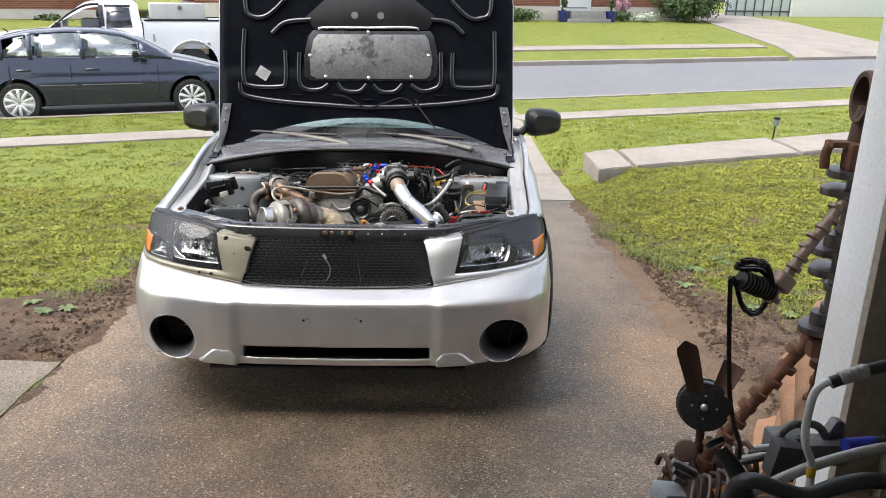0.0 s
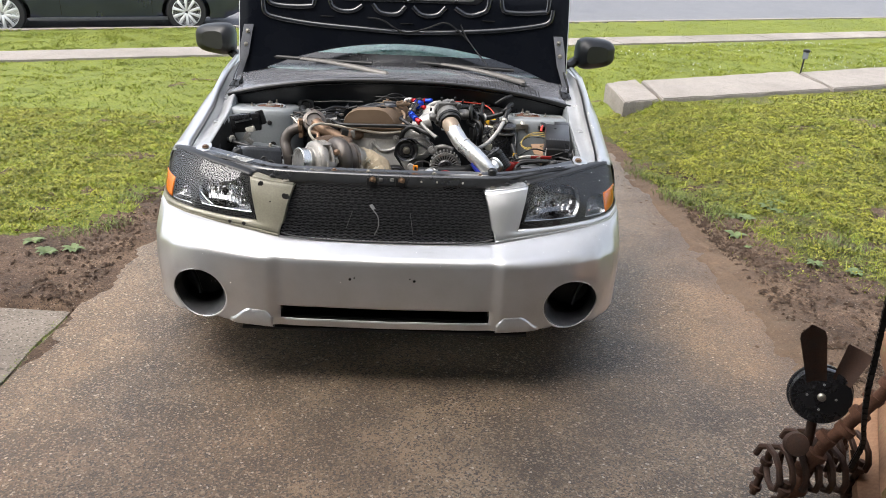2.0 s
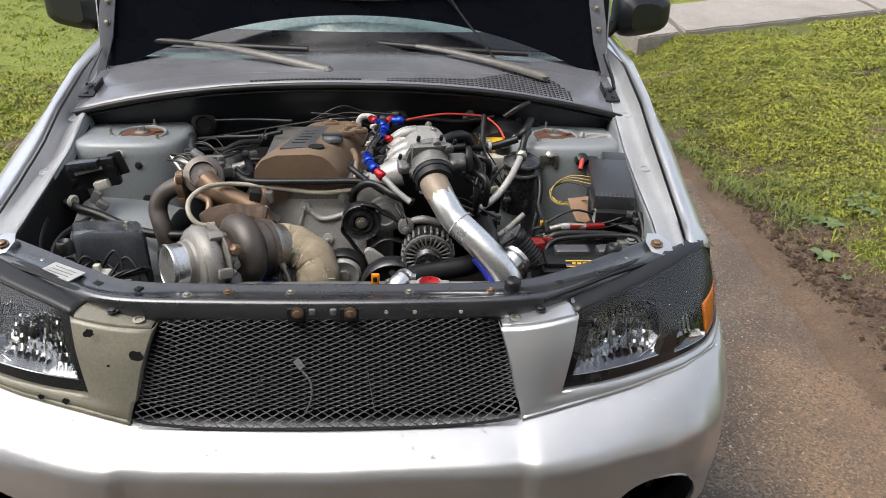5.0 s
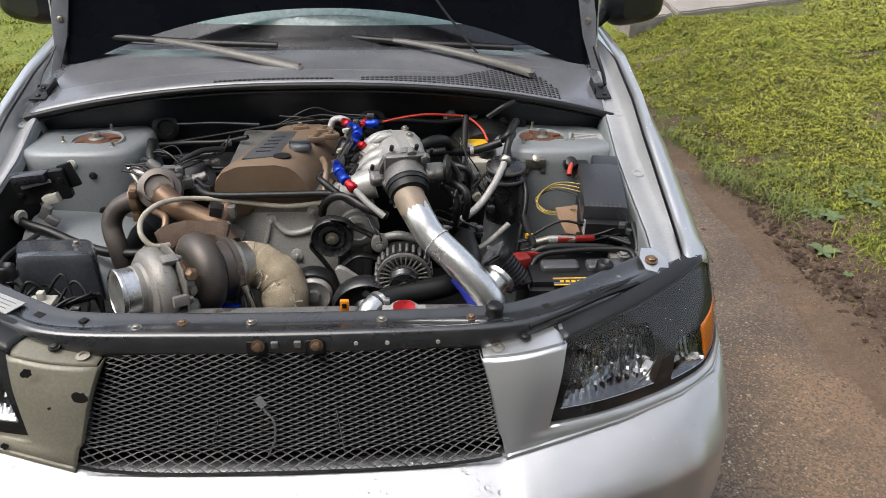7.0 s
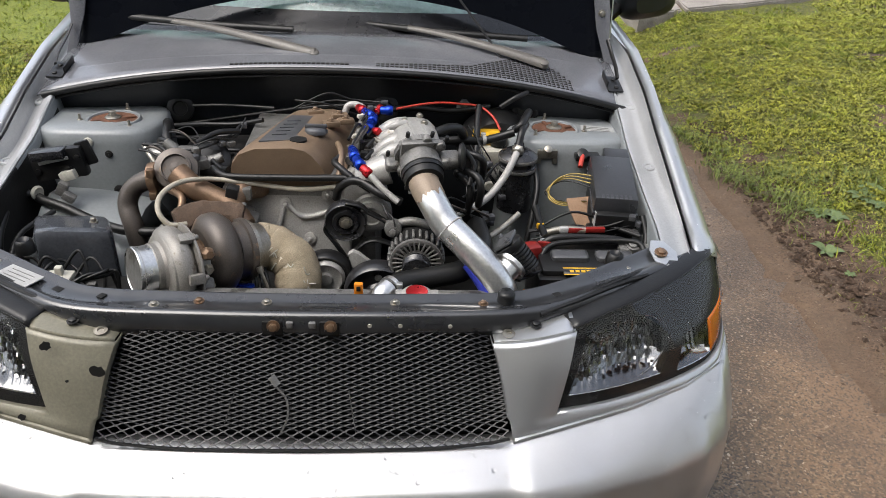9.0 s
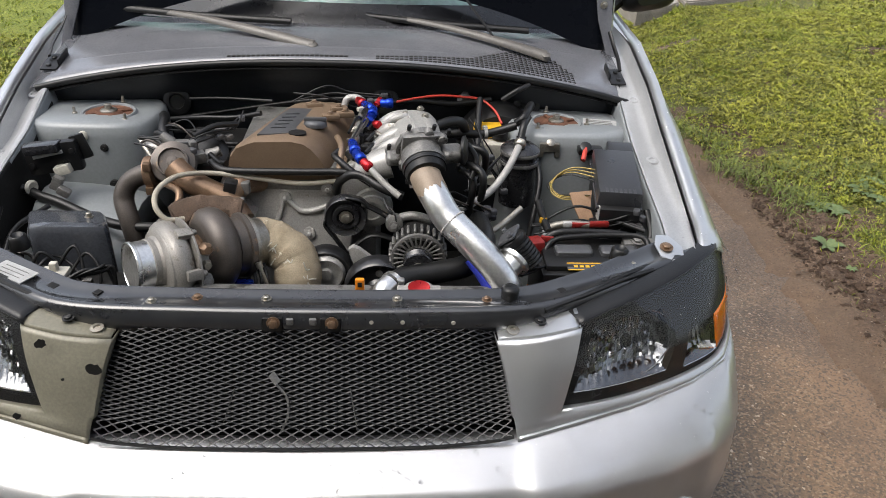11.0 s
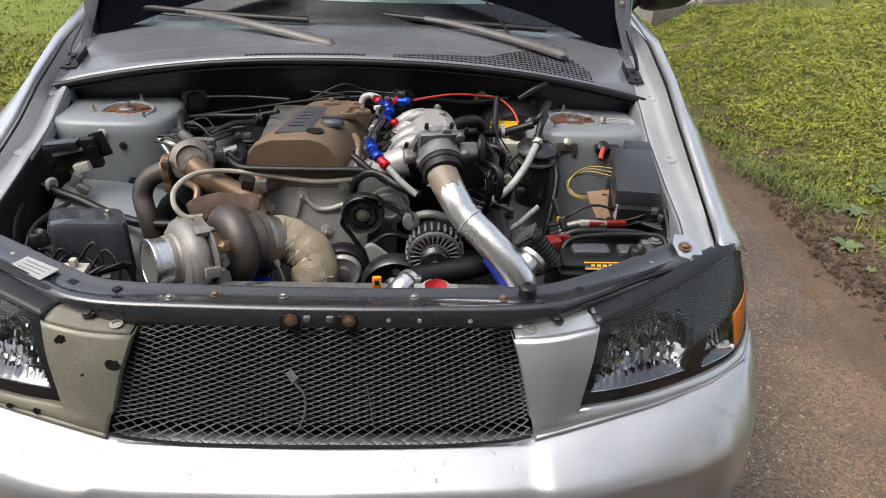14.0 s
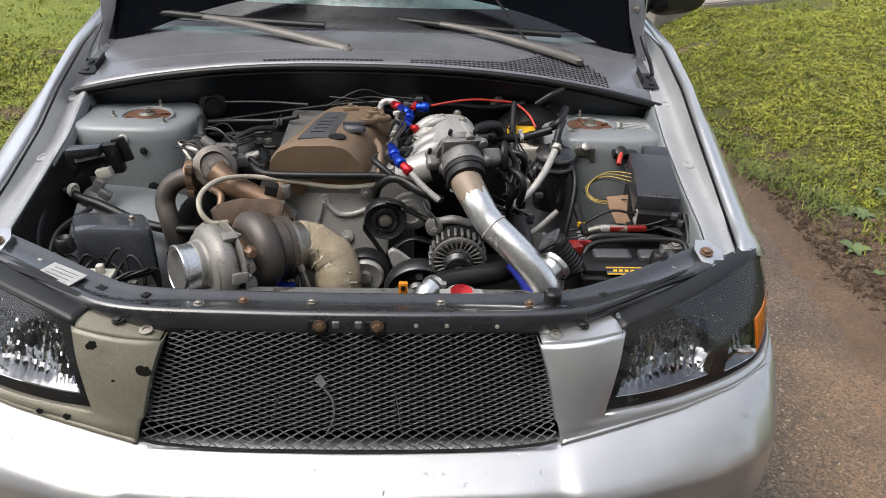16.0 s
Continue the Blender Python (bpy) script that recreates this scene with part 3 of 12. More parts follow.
def ground_sheet():
    xs = grid_axis([(-90, -30, 6), (-30, -8, 1.0), (-8, -2.6, 0.2), (-2.6, 1.38, 0.07), (1.38, 2.3, 0.035), (2.3, 5, 0.07), (5, 9, 0.25), (9, 40, 1.0), (40, 110, 7)])
    ys = grid_axis([(-25, 0, 2.5), (0, 2, 0.2), (2, 2.4, 0.08), (2.4, 5.6, 0.045), (5.6, 9, 0.08), (9, 30, 0.25), (30, 60, 1.0), (60, 150, 9)])
    verts, faces, dirt = [], [], []
    for y in ys:
        for x in xs:
            z = ground_z(x, y)
            if -4 < x < 6 and 1.5 < y < 11:
                rug = 1.0 + 0.9 * smoothstep(1.40, 1.55, x) * smoothstep(2.3, 1.9, x)
                z += 0.018 * noise.noise((x * 3.1, y * 3.1, 0)) + rug * (0.008 * noise.noise((x * 11, y * 11, 3)) + 0.006 * noise.noise((x * 27, y * 27, 5)))
                if -1.16 < x < (1.60 + 0.09 * noise.noise((2.0, y * 2.7, 4.0)) if y < 6.8 else 1.43) or (y > 6.8 and -1.33 < x < 1.72):
                    z = min(z, drive_z(y) - 0.02)
            verts.append((x, y, z))
    w = len(xs)
    for j in range(len(ys) - 1):
        for i in range(w - 1):
            faces.append((j * w + i, j * w + i + 1, (j + 1) * w + i + 1, (j + 1) * w + i))
            x, y = 0.5 * (xs[i] + xs[i + 1]), 0.5 * (ys[j] + ys[j + 1])
            edge = 0.30 * noise.noise((x * 1.7, y * 1.7, 7)) + 0.18 * noise.noise((x * 5, y * 5, 1)) + 0.1 * noise.noise((x * 14, y * 14, 2))
            right = x > 1.38 and x < 2.02 + 1.1 * smoothstep(4.1, 2.4, y) - 0.30 * smoothstep(4.3, 6.2, y) - 0.22 * smoothstep(4.3, 5.0, y) + edge
            left = x < -1.1 and x > -1.72 - 1.0 * smoothstep(4.1, 3.3, y) + 0.42 * smoothstep(4.3, 5.6, y) + edge
            bare = y < 9 and noise.noise((x * 2.1, y * 2.1, 21)) + 0.4 * noise.noise((x * 7, y * 7, 5)) > 0.36 and -2.6 < x < 5 and y > 2
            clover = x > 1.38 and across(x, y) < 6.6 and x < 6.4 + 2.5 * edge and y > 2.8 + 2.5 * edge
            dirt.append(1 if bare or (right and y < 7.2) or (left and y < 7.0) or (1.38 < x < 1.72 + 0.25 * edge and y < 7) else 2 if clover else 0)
    me = bpy.data.meshes.new("ground")
    me.from_pydata(verts, [], faces)
    me.materials.append(M_LAWN)
    me.materials.append(M_DIRT)
    me.materials.append(M_GAPSOIL)
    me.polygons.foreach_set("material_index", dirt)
    me.polygons.foreach_set("use_smooth", [True] * len(faces))
    return tagged(new("ground", me), "green clover lawn with bare brown dirt edges", "ground", kind="structure")


ground_sheet()


def slab(name, label, corners, material, thick=0.12, zfun=None, lift=0.0, nx=14, ny=30, rough_edge=0.012, kind="structure", category="pavement"):
    """A paving slab: a quadrilateral on the ground with a slightly broken edge."""
    a, b, c, d = [Vector(p) for p in corners]
    rows = []
    for j in range(ny + 1):
        row = []
        for i in range(nx + 1):
            s, t = i / nx, j / ny
            p = (a * (1 - s) + b * s) * (1 - t) + (d * (1 - s) + c * s) * t
            if i in (0, nx) or j in (0, ny):
                p = p + Vector((noise.noise((p.x * 4, p.y * 4, 0)), noise.noise((p.x * 4, p.y * 4, 9)), 0)) * rough_edge * 2
            z = (zfun(p.x, p.y) if zfun else p.z) + lift
            row.append((p.x, p.y, z))
        rows.append(row)
    bm = B()
    sheet(bm, rows)
    rim = [e for e in bm.edges if e.is_boundary]
    g = bmesh.ops.extrude_edge_only(bm, edges=rim)
    for v in g["geom"]:
        if isinstance(v, bmesh.types.BMVert):
            v.co.z -= thick
    ob = part(name, bm, material)
    return tagged(ob, label, category, kind=kind)


dz = lambda x, y: drive_z(y)
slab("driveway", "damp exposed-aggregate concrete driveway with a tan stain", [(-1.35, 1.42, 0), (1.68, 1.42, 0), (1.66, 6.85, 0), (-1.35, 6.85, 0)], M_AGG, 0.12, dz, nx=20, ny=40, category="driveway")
slab("driveway_apron", "pale weathered concrete driveway slab towards the street", [(-1.30, 6.87, 0), (1.70, 6.87, 0), (1.75, 14.6, 0), (-1.30, 13.4, 0)], M_CONC, 0.12,
     lambda x, y: drive_z(y) + 0.004 - 0.2 * smoothstep(12.5, 13.5, across(x, y)), category="driveway")
slab("side_slab", "pale worn concrete slab beside the driveway, mossy joint", [(-3.6, 1.4, 0), (-1.362, 1.4, 0), (-1.362, 3.02, 0), (-3.6, 3.02, 0)], M_SLAB, 0.12, lambda x, y: drive_z(y) + 0.003)
slab("garage_floor", "grey concrete garage floor", [(-3.2, -4.5, 0), (3.2, -4.5, 0), (3.2, 1.40, 0), (-3.2, 1.40, 0)], M_GARAGEFLOOR, 0.12, lambda x, y: drive_z(max(y, 0.4)) + 0.008, category="floor")


def street_slab(name, label, u0, u1, v0, v1, z, material, thick=0.14, category="pavement", nx=30, ny=2):
    return slab(name, label, [street(u0, v0), street(u1, v0), street(u1, v1), street(u0, v1)], material, thick, lambda x, y: z, nx=nx, ny=ny, rough_edge=0.02, category=category)


street_slab("road", "grey asphalt residential street, slightly patched", -80, 100, 13.4, 21.07, -0.455, M_ASPHALT, 0.1, "road", nx=60, ny=6)
for k, (a, b) in enumerate([(-60, -9.2), (-9.18, -7.6), (-7.58, -6.0), (-5.98, -4.4), (-4.38, -2.8), (-2.78, 2.6)]):
    street_slab("pavement", "pale concrete pavement slabs along the lawn", a, b, 10.75, 11.38, -0.318, M_CONC, nx=8)
for k in range(9):
    street_slab("pavement", "pale concrete pavement slabs along the lawn", 6.15 + 1.6 * k, 7.73 + 1.6 * k, 10.75, 11.38, -0.318, M_CONC, nx=8)
street_slab("kerb", "low concrete kerb along the near side of the street", 6.2, 90, 13.3, 13.45, -0.338, M_CONC, 0.2, "kerb")
street_slab("kerb", "low concrete kerb along the near side of the street", -80, 2.4, 13.3, 13.45, -0.338, M_CONC, 0.2, "kerb")
street_slab("kerb_far", "pale concrete kerb across the street", -80, 22.0, 21.05, 21.55, -0.325, M_CONC, 0.2, "kerb")
street_slab("kerb_far", "pale concrete kerb across the street", 28.2, 90, 21.05, 21.55, -0.325, M_CONC, 0.2, "kerb")
slab("pavement_far", "bright concrete pavement across the street", [street(-70, 22.75), street(22.6, 22.75), street(22.8, 23.65), street(-70, 23.65)], M_CONC, 0.1, lambda x, y: ground_z(x, y) + 0.05, nx=40, ny=2)
slab("neighbour_driveway", "pale concrete driveway across the street", [street(22.3, 21.05), street(28.4, 21.05), street(38.5, 45), street(34.0, 45)], M_CONC, 0.1,
     lambda x, y: max(ground_z(x, y), -0.40) + 0.05, nx=6, ny=40, category="driveway")


def front_walk():
    """The raised garden path that ends in a block beside the driveway; its joints run along the driveway."""
    for k, (x0, x1) in enumerate([(2.10, 2.51), (2.545, 4.72), (4.75, 6.9), (6.93, 9.1), (9.13, 12.0)]):
        zt = -0.132 + 0.01 * k

        def corner(x, v):
            return Vector((x, (v + x * SS) / SC, 0))
        corners = [corner(x0, 6.50), corner(x1, 6.52), corner(x1, 7.46), corner(x0, 7.34)]
        bm = B()
        rows = []
        for j in range(7):
            row = []
            for i in range(17):
                s, t = i / 16, j / 6
                p = (corners[0] * (1 - s) + corners[1] * s) * (1 - t) + (corners[3] * (1 - s) + corners[2] * s) * t
                q = 0.022 if i in (0, 16) or j in (0, 6) else 0.008
                row.append((p.x + q * noise.noise((p.x * 7, p.y * 7, 1)), p.y + q * noise.noise((p.x * 7, p.y * 7, 4)), zt + 0.006 * noise.noise((p.x * 6, p.y * 6, 2))))
            rows.append(row)
        sheet(bm, rows)
        rim = [e for e in bm.edges if e.is_boundary]
        g = bmesh.ops.extrude_edge_only(bm, edges=rim)
        for v in g["geom"]:
            if isinstance(v, bmesh.types.BMVert):
                v.co.z -= 0.32
        bmesh.ops.bevel(bm, geom=rim, offset=0.012, segments=2, affect="EDGES")
        tagged(part("garden_path", bm, M_CONC), "pale concrete garden path slab raised above the driveway", "path", "garden path slabs", "structure")


front_walk()
# ---- the silver car: body ----
car = thing("car", (0, 4.6, 0), "silver estate car with its bonnet propped open and a turbocharged engine", "car", frame_m=SLOPE)


def mirror_x(rows):
    return [[Vector((-p[0], p[1], p[2])) for p in row] for row in rows]


# inner edge of the drain channel beside the bay: y, x, z, fall of its floor, height of the fender's crown over the edge
CHANNEL = {1: [(2.72, 0.680, 0.750, 0.0, 0.012), (2.855, 0.700, 0.768, 0.0, 0.012), (2.965, 0.716, 0.776, 0.0, 0.014), (3.10, 0.719, 0.797, -0.002, 0.036),
               (3.275, 0.721, 0.834, -0.002, 0.058), (3.45, 0.735, 0.868, 0.0, 0.062), (3.7, 0.752, 0.900, 0.0, 0.062), (4.05, 0.770, 0.932, 0.0, 0.030)],
           -1: [(2.72, 0.672, 0.750, 0.0, 0.012), (2.855, 0.690, 0.764, 0.0, 0.012), (2.965, 0.700, 0.772, -0.004, 0.014), (3.10, 0.703, 0.794, -0.014, 0.018),
                (3.275, 0.704, 0.829, -0.026, 0.026), (3.45, 0.724, 0.863, -0.028, 0.028), (3.7, 0.748, 0.895, -0.02, 0.034), (4.05, 0.770, 0.932, 0.0, 0.030)]}
AXLE_F, AXLE_R, WHEEL_Z, ARCH = 3.34, 5.86, 0.305, 0.345


def arch_keep(c, y0):
    return (c.y - y0) ** 2 + (c.z - WHEEL_Z) ** 2 > ARCH ** 2


def snap_arch(bm, y0, r=ARCH):
    for v in bm.verts:
        if v.is_boundary and abs(v.co.x) > 0.8:
            d = math.hypot(v.co.y - y0, v.co.z - WHEEL_Z)
            if abs(d - r) < 0.05 and v.co.z > 0.2:
                v.co.y = y0 + (v.co.y - y0) * r / d
                v.co.z = WHEEL_Z + (v.co.z - WHEEL_Z) * r / d


def crown_at(y, side):
    """Where the fender's skin begins beside the drain channel."""
    xe, ze, fall, rise = lerp_table(CHANNEL[side], y)
    return xe + 0.070, ze + rise


def fender_section(y, side=1):
    """The fender's skin from its inner lip over the crown and down to the sill."""
    xc, zc = crown_at(y, side)
    pts = [(xc - 0.008, zc - 0.016), (xc - 0.006, zc - 0.006), (xc - 0.002, zc - 0.001), (xc + 0.004, zc), (xc + 0.016, zc - 0.002), (0.818, zc - 0.013), (0.836, zc - 0.032), (0.850, zc - 0.064), (0.859, zc - 0.110), (0.866, zc - 0.18)]
    low = zc - 0.18
    for k in range(1, 15):
        z = low + (0.24 - low) * k / 14
        pts.append((0.868 + 0.006 * math.sin(math.pi * k / 14) - 0.014 * max(0, (k - 9) / 5), z))
    return [Vector((side * x, y, z)) for x, z in pts]


def channel_section(y, side):
    """The dull inner rail: a thin lip, a flat floor with a bead, and the wall that rises to the fender."""
    xe, ze, fall, rise = lerp_table(CHANNEL[side], y)
    xc, zc = crown_at(y, side)
    wob = 0.0012 * noise.noise((y * 9, side, 0))
    pts = [(xe - 0.001, ze - 0.014), (xe - 0.001, ze - 0.001), (xe + 0.003, ze + 0.001), (xe + 0.010, ze - 0.002 + wob), (xe + 0.026, ze + fall * 0.55 - 0.001 + wob), (xe + 0.030, ze + fall * 0.65 - 0.004),
           (xe + 0.046, ze + fall - 0.002), (xe + 0.052, ze + fall + 0.002), (xc - 0.012, zc - 0.016), (xc - 0.011, zc - 0.020)]
    return [Vector((side * x, y, z)) for x, z in pts]


def fender(side):
    rows = [fender_section(2.848 + 1.202 * k / 50, side) for k in range(51)]
    # the fender's leading edge curls in over the lamp
    for row in rows[:4]:
        for p in row:
            p.z -= 0.022 * (1 - (p.y - 2.848) / 0.08) ** 2 if p.y < 2.928 else 0
    bm = B()
    sheet(bm, rows, keep=lambda c: arch_keep(c, AXLE_F) and not (c.y < 2.95 and c.z < 0.758 and abs(c.x) > 0.75))
    snap_arch(bm, AXLE_F)
    ob = part("fender", bm, M_SILVER, car, "silver front fender beaded with rain", solid=0.0012)
    bm = B()
    sheet(bm, [channel_section(2.82 + 1.20 * k / 60, side) for k in range(61)])
    rail = part("drain_channel", bm, M_CHANNEL, ob, "dull grey drain channel inside the fender", solid=0.0012)
    bm = B()
    for y in (3.20, 3.47):
        xe, ze, fall, rise = lerp_table(CHANNEL[side], y)
        lathe(bm, [(0.016, 0), (0.014, 0.0035), (0.009, 0.004), (0.007, 0.001), (0.001, 0.0005)], (side * (xe + 0.034), y, ze + fall * 0.7 - 0.003), (0, -0.2, 1), 16)
    part("rail_dimple", bm, M_CHANNEL, rail)
    return ob


for s in (1, -1):
    fender(s)


def arch_lip(side, y0, name="arch_lip"):
    bm = B()
    pts = [(side * 0.868, y0 + ARCH * math.cos(a), WHEEL_Z + ARCH * math.sin(a)) for a in [radians(-8 + 196 * k / 20) for k in range(21)]]
    tube(bm, pts, 0.009, 8, 1)
    part(name, bm, M_SILVER, car)
    bm = B()
    rows = [[(side * x, y0 + (ARCH + 0.004) * math.cos(a), WHEEL_Z + (ARCH + 0.004) * math.sin(a)) for x in (0.866, 0.62)] for a in [radians(-15 + 210 * k / 20) for k in range(21)]]
    sheet(bm, rows)
    part("wheel_liner", bm, M_DARK, car)


for s in (1, -1):
    arch_lip(s, AXLE_F)
    arch_lip(s, AXLE_R)

FRONT = [(0.0, 2.455), (0.30, 2.462), (0.40, 2.472), (0.55, 2.500), (0.655, 2.530), (0.746, 2.574), (0.808, 2.634), (0.843, 2.700), (0.862, 2.788), (0.869, 2.880), (0.870, 2.985)]
TOPE = [(0.0, 2.560, 0.540), (0.36, 2.566, 0.546), (0.46, 2.590, 0.560), (0.60, 2.632, 0.573), (0.72, 2.682, 0.586), (0.80, 2.738, 0.596), (0.842, 2.815, 0.608), (0.856, 2.90, 0.622), (0.864, 2.985, 0.632)]


def bumper_column(s):
    """One upright line of the bumper's skin, at s = 0 (middle) to 1 (wheel arch)."""
    # walk along the plan curve by its length
    xs = [r[0] for r in FRONT]
    ys = [r[1] for r in FRONT]
    ln = [0.0]
    for k in range(1, len(FRONT)):
        ln.append(ln[-1] + math.hypot(xs[k] - xs[k - 1], ys[k] - ys[k - 1]))
    L = ln[-1]
    x = float(np.interp(s * L, ln, xs))
    y = float(np.interp(s * L, ln, ys))
    tx = [r[0] for r in TOPE]
    u = float(np.interp(s * L, ln, [0, .30, .40, .55, .65, .74, .80, .835, .848, .857, .864]))
    yt, zt = float(np.interp(u, tx, [r[1] for r in TOPE])), float(np.interp(u, tx, [r[2] for r in TOPE]))
    xt = min(x, u)
    ridge = 0.009 * smoothstep(0.365, 0.40, x) * (1 - smoothstep(0.46, 0.56, x))
    step = 0.004 * smoothstep(0.37, 0.40, x)
    sharp = 1 - smoothstep(0.45, 0.75, x)          # the crease dies out towards the corners
    crease_z = 0.497 + 0.005 * smoothstep(0.4, 0.8, x)
    y_r = y - ridge - step
    bottom = 0.239 + 0.022 * smoothstep(0.70, 0.868, x)
    p = [(xt, yt + 0.03, zt - 0.012), (xt, yt + 0.004, zt - 0.001), (xt, yt - 0.004, zt)]
    for k in range(1, 8):
        t = k / 8
        # the ledge leans forward and down to the crease
        p.append((xt + (x - xt) * t, yt - 0.004 + (y_r + 0.010 * (1 - sharp * 0.4) - yt + 0.004) * (t ** (0.92 - 0.06 * (1 - sharp))), zt + (crease_z + 0.010 - zt) * t ** (1.0 + 0.55 * (1 - sharp))))
    p += [(x, y_r + 0.0035, crease_z + 0.004), (x, y_r, crease_z - 0.006)]
    for k in range(1, 27):
        t = k / 26
        z = crease_z - 0.006 + (bottom + 0.012 - crease_z + 0.006) * t
        p.append((x, y_r + 0.004 * t + 0.016 * max(0, t - 0.55) ** 1.5 - 0.010 * (1 - sharp) * math.sin(math.pi * min(1, t * 1.4)) * (x < 0.86), z))
    p += [(x, y_r + 0.030, bottom + 0.002), (x, y_r + 0.06, bottom)]
    return [Vector(q) for q in p]


FOG = (0.650, 0.337, 0.103, 0.093)     # x, z, half width, half height


def bumper_skin():
    n = 74
    half = [bumper_column(k / n) for k in range(n + 1)]
    rows = [[Vector((-p.x, p.y, p.z)) for p in r] for r in half[:0:-1]] + half
    fx, fz, fa, fb = FOG
    # bring the skin's own points onto the rim of the lamp recesses and the lower intake
    for r in rows:
        for p in r:
            q = math.hypot((abs(p.x) - fx) / fa, (p.z - fz) / fb)
            if 0.82 < q < 1.16 and p.y < 2.72:
                p.x = math.copysign(fx + (abs(p.x) - fx) / q, p.x)
                p.z = fz + (p.z - fz) / q
            if abs(p.x) < 0.43 and p.y < 2.6:
                for zz in (0.327, 0.279):
                    if abs(p.z - zz) < 0.0052:
                        p.z = zz

    def keep(c):
        if math.hypot((abs(c.x) - fx) / fa, (c.z - fz) / fb) < 0.97 and c.y < 2.72:
            return False
        return not (abs(c.x) < 0.352 and 0.279 < c.z < 0.327 and c.y < 2.55)

    bm = B()
    sheet(bm, rows, keep=keep)
    return part("bumper", bm, M_SILVER_BUMP, car, "silver front bumper, two small number-plate holes and no plate", solid=0.003)


bumper = bumper_skin()


def bumper_details():
    fx, fz, fa, fb = FOG
    skin = [v.co for v in bumper.data.vertices if v.co.y < 2.72 and v.co.x > 0]

    def skin_y(x, z):
        """Depth of the bumper's outer face beside the hole."""
        near = sorted(((c.x - x) ** 2 + (c.z - z) ** 2, c.y) for c in skin)[:4]
        return min(y for _, y in near)

    rim_y = [skin_y(fx + fa * math.cos(2 * math.pi * j / 36), fz + fb * math.sin(2 * math.pi * j / 36)) for j in range(36)]
    rim_y = [(rim_y[j - 1] + rim_y[j] + rim_y[(j + 1) % 36]) / 3 for j in range(36)]
    for s in (1, -1):
        bm = B()
        rows = []
        for k in range(9):
            t = k / 8
            ring = []
            for j in range(36):
                a = 2 * math.pi * j / 36
                y = rim_y[j] + 0.002 + (2.69 - rim_y[j]) * t * t
                ring.append((s * (fx + 0.018 * t + fa * (1.0 - 0.26 * t) * math.cos(a)), y, fz + fb * (1.0 - 0.24 * t) * math.sin(a)))
            rows.append(ring)
        sheet(bm, rows, close=True)
        bm.faces.new([bm.verts.new(p) for p in rows[-1]])
        fr = part("fog_recess", bm, [M_BLACK, M_SILVER_BUMP, M_PLAQUE], bumper, "deep round black fog-lamp recess without a lamp")
        for k, f in enumerate(fr.data.polygons):
            f.material_index = 1 if k < 36 else (2 if k < 216 else 0)
        bm = B()
        tube(bm, [(s * (fx + 0.03), 2.64, fz - 0.05), (s * (fx + 0.05), 2.645, fz + 0.02), (s * (fx + 0.08), 2.65, fz + 0.06)], 0.008, 6, 3)
        part("bracket", bm, M_BLACK, bumper)
        # the raised brow that flanks the lower intake
        bm = B()
        rows = []
        for k in range(13):
            t = k / 12
            x = 0.385 + 0.155 * t
            y = float(np.interp(x, [r[0] for r in FRONT], [r[1] for r in FRONT]))
            top = 0.305 - 0.046 * smoothstep(0.55, 1.0, t) - 0.03 * smoothstep(0.16, 0.0, t)
            y += 0.012 * smoothstep(0.85, 1.0, t)
            rows.append([(s * x, y + 0.012, top + 0.004), (s * x, y - 0.010, top), (s * x, y - 0.014, top - 0.008), (s * x, y - 0.010, 0.250), (s * x, y + 0.02, 0.237)])
        sheet(bm, rows)
        part("brow", bm, M_SILVER_BUMP, bumper, solid=0.002)
    bm = B()
    for xx in (-0.119, 0.098):
        lathe(bm, [(0.0048, 0), (0.0048, 0.003), (0.001, 0.0032)], (xx, 2.4535, 0.440), (0, -1, 0), 10)
    lathe(bm, [(0.0025, 0), (0.0025, 0.002)], (-0.104, 2.4535, 0.445), (0, -1, 0), 8)
    lathe(bm, [(0.0025, 0), (0.0025, 0.002)], (0.083, 2.4535, 0.447), (0, -1, 0), 8)
    part("plate_hole", bm, M_DARK, bumper)
    bm = B()
    box(bm, (0, 2.56, 0.303), (0.71, 0.15, 0.062), 0.008)
    for f in [f for f in bm.faces if f.calc_center_median().y < 2.49]:
        bm.faces.remove(f)
    part("lower_intake", bm, M_DARK, bumper, "black slot intake with a torn insert")
    bm = B()
    box(bm, (0, 2.52, 0.272), (0.70, 0.05, 0.012), 0.004)
    part("intake_lip", bm, M_BLACK, bumper)
    bm = B()
    box(bm, (0.0, 2.56, 0.228), (1.0, 0.14, 0.012), 0.004)
    part("undertray", bm, M_BLACK, bumper)


bumper_details()

# lamps
LAMP_LO = [(0.452, 2.598, 0.584), (0.53, 2.612, 0.587), (0.62, 2.640, 0.592), (0.72, 2.684, 0.600), (0.79, 2.733, 0.609), (0.835, 2.815, 0.622), (0.852, 2.935, 0.645)]
LAMP_HI = [(0.478, 2.652, 0.733), (0.54, 2.684, 0.743), (0.62, 2.726, 0.753), (0.70, 2.776, 0.763), (0.760, 2.828, 0.768), (0.808, 2.880, 0.765), (0.838, 2.950, 0.745)]


LAMP_CURVES = curve_points(LAMP_LO, 6), curve_points(LAMP_HI, 6)


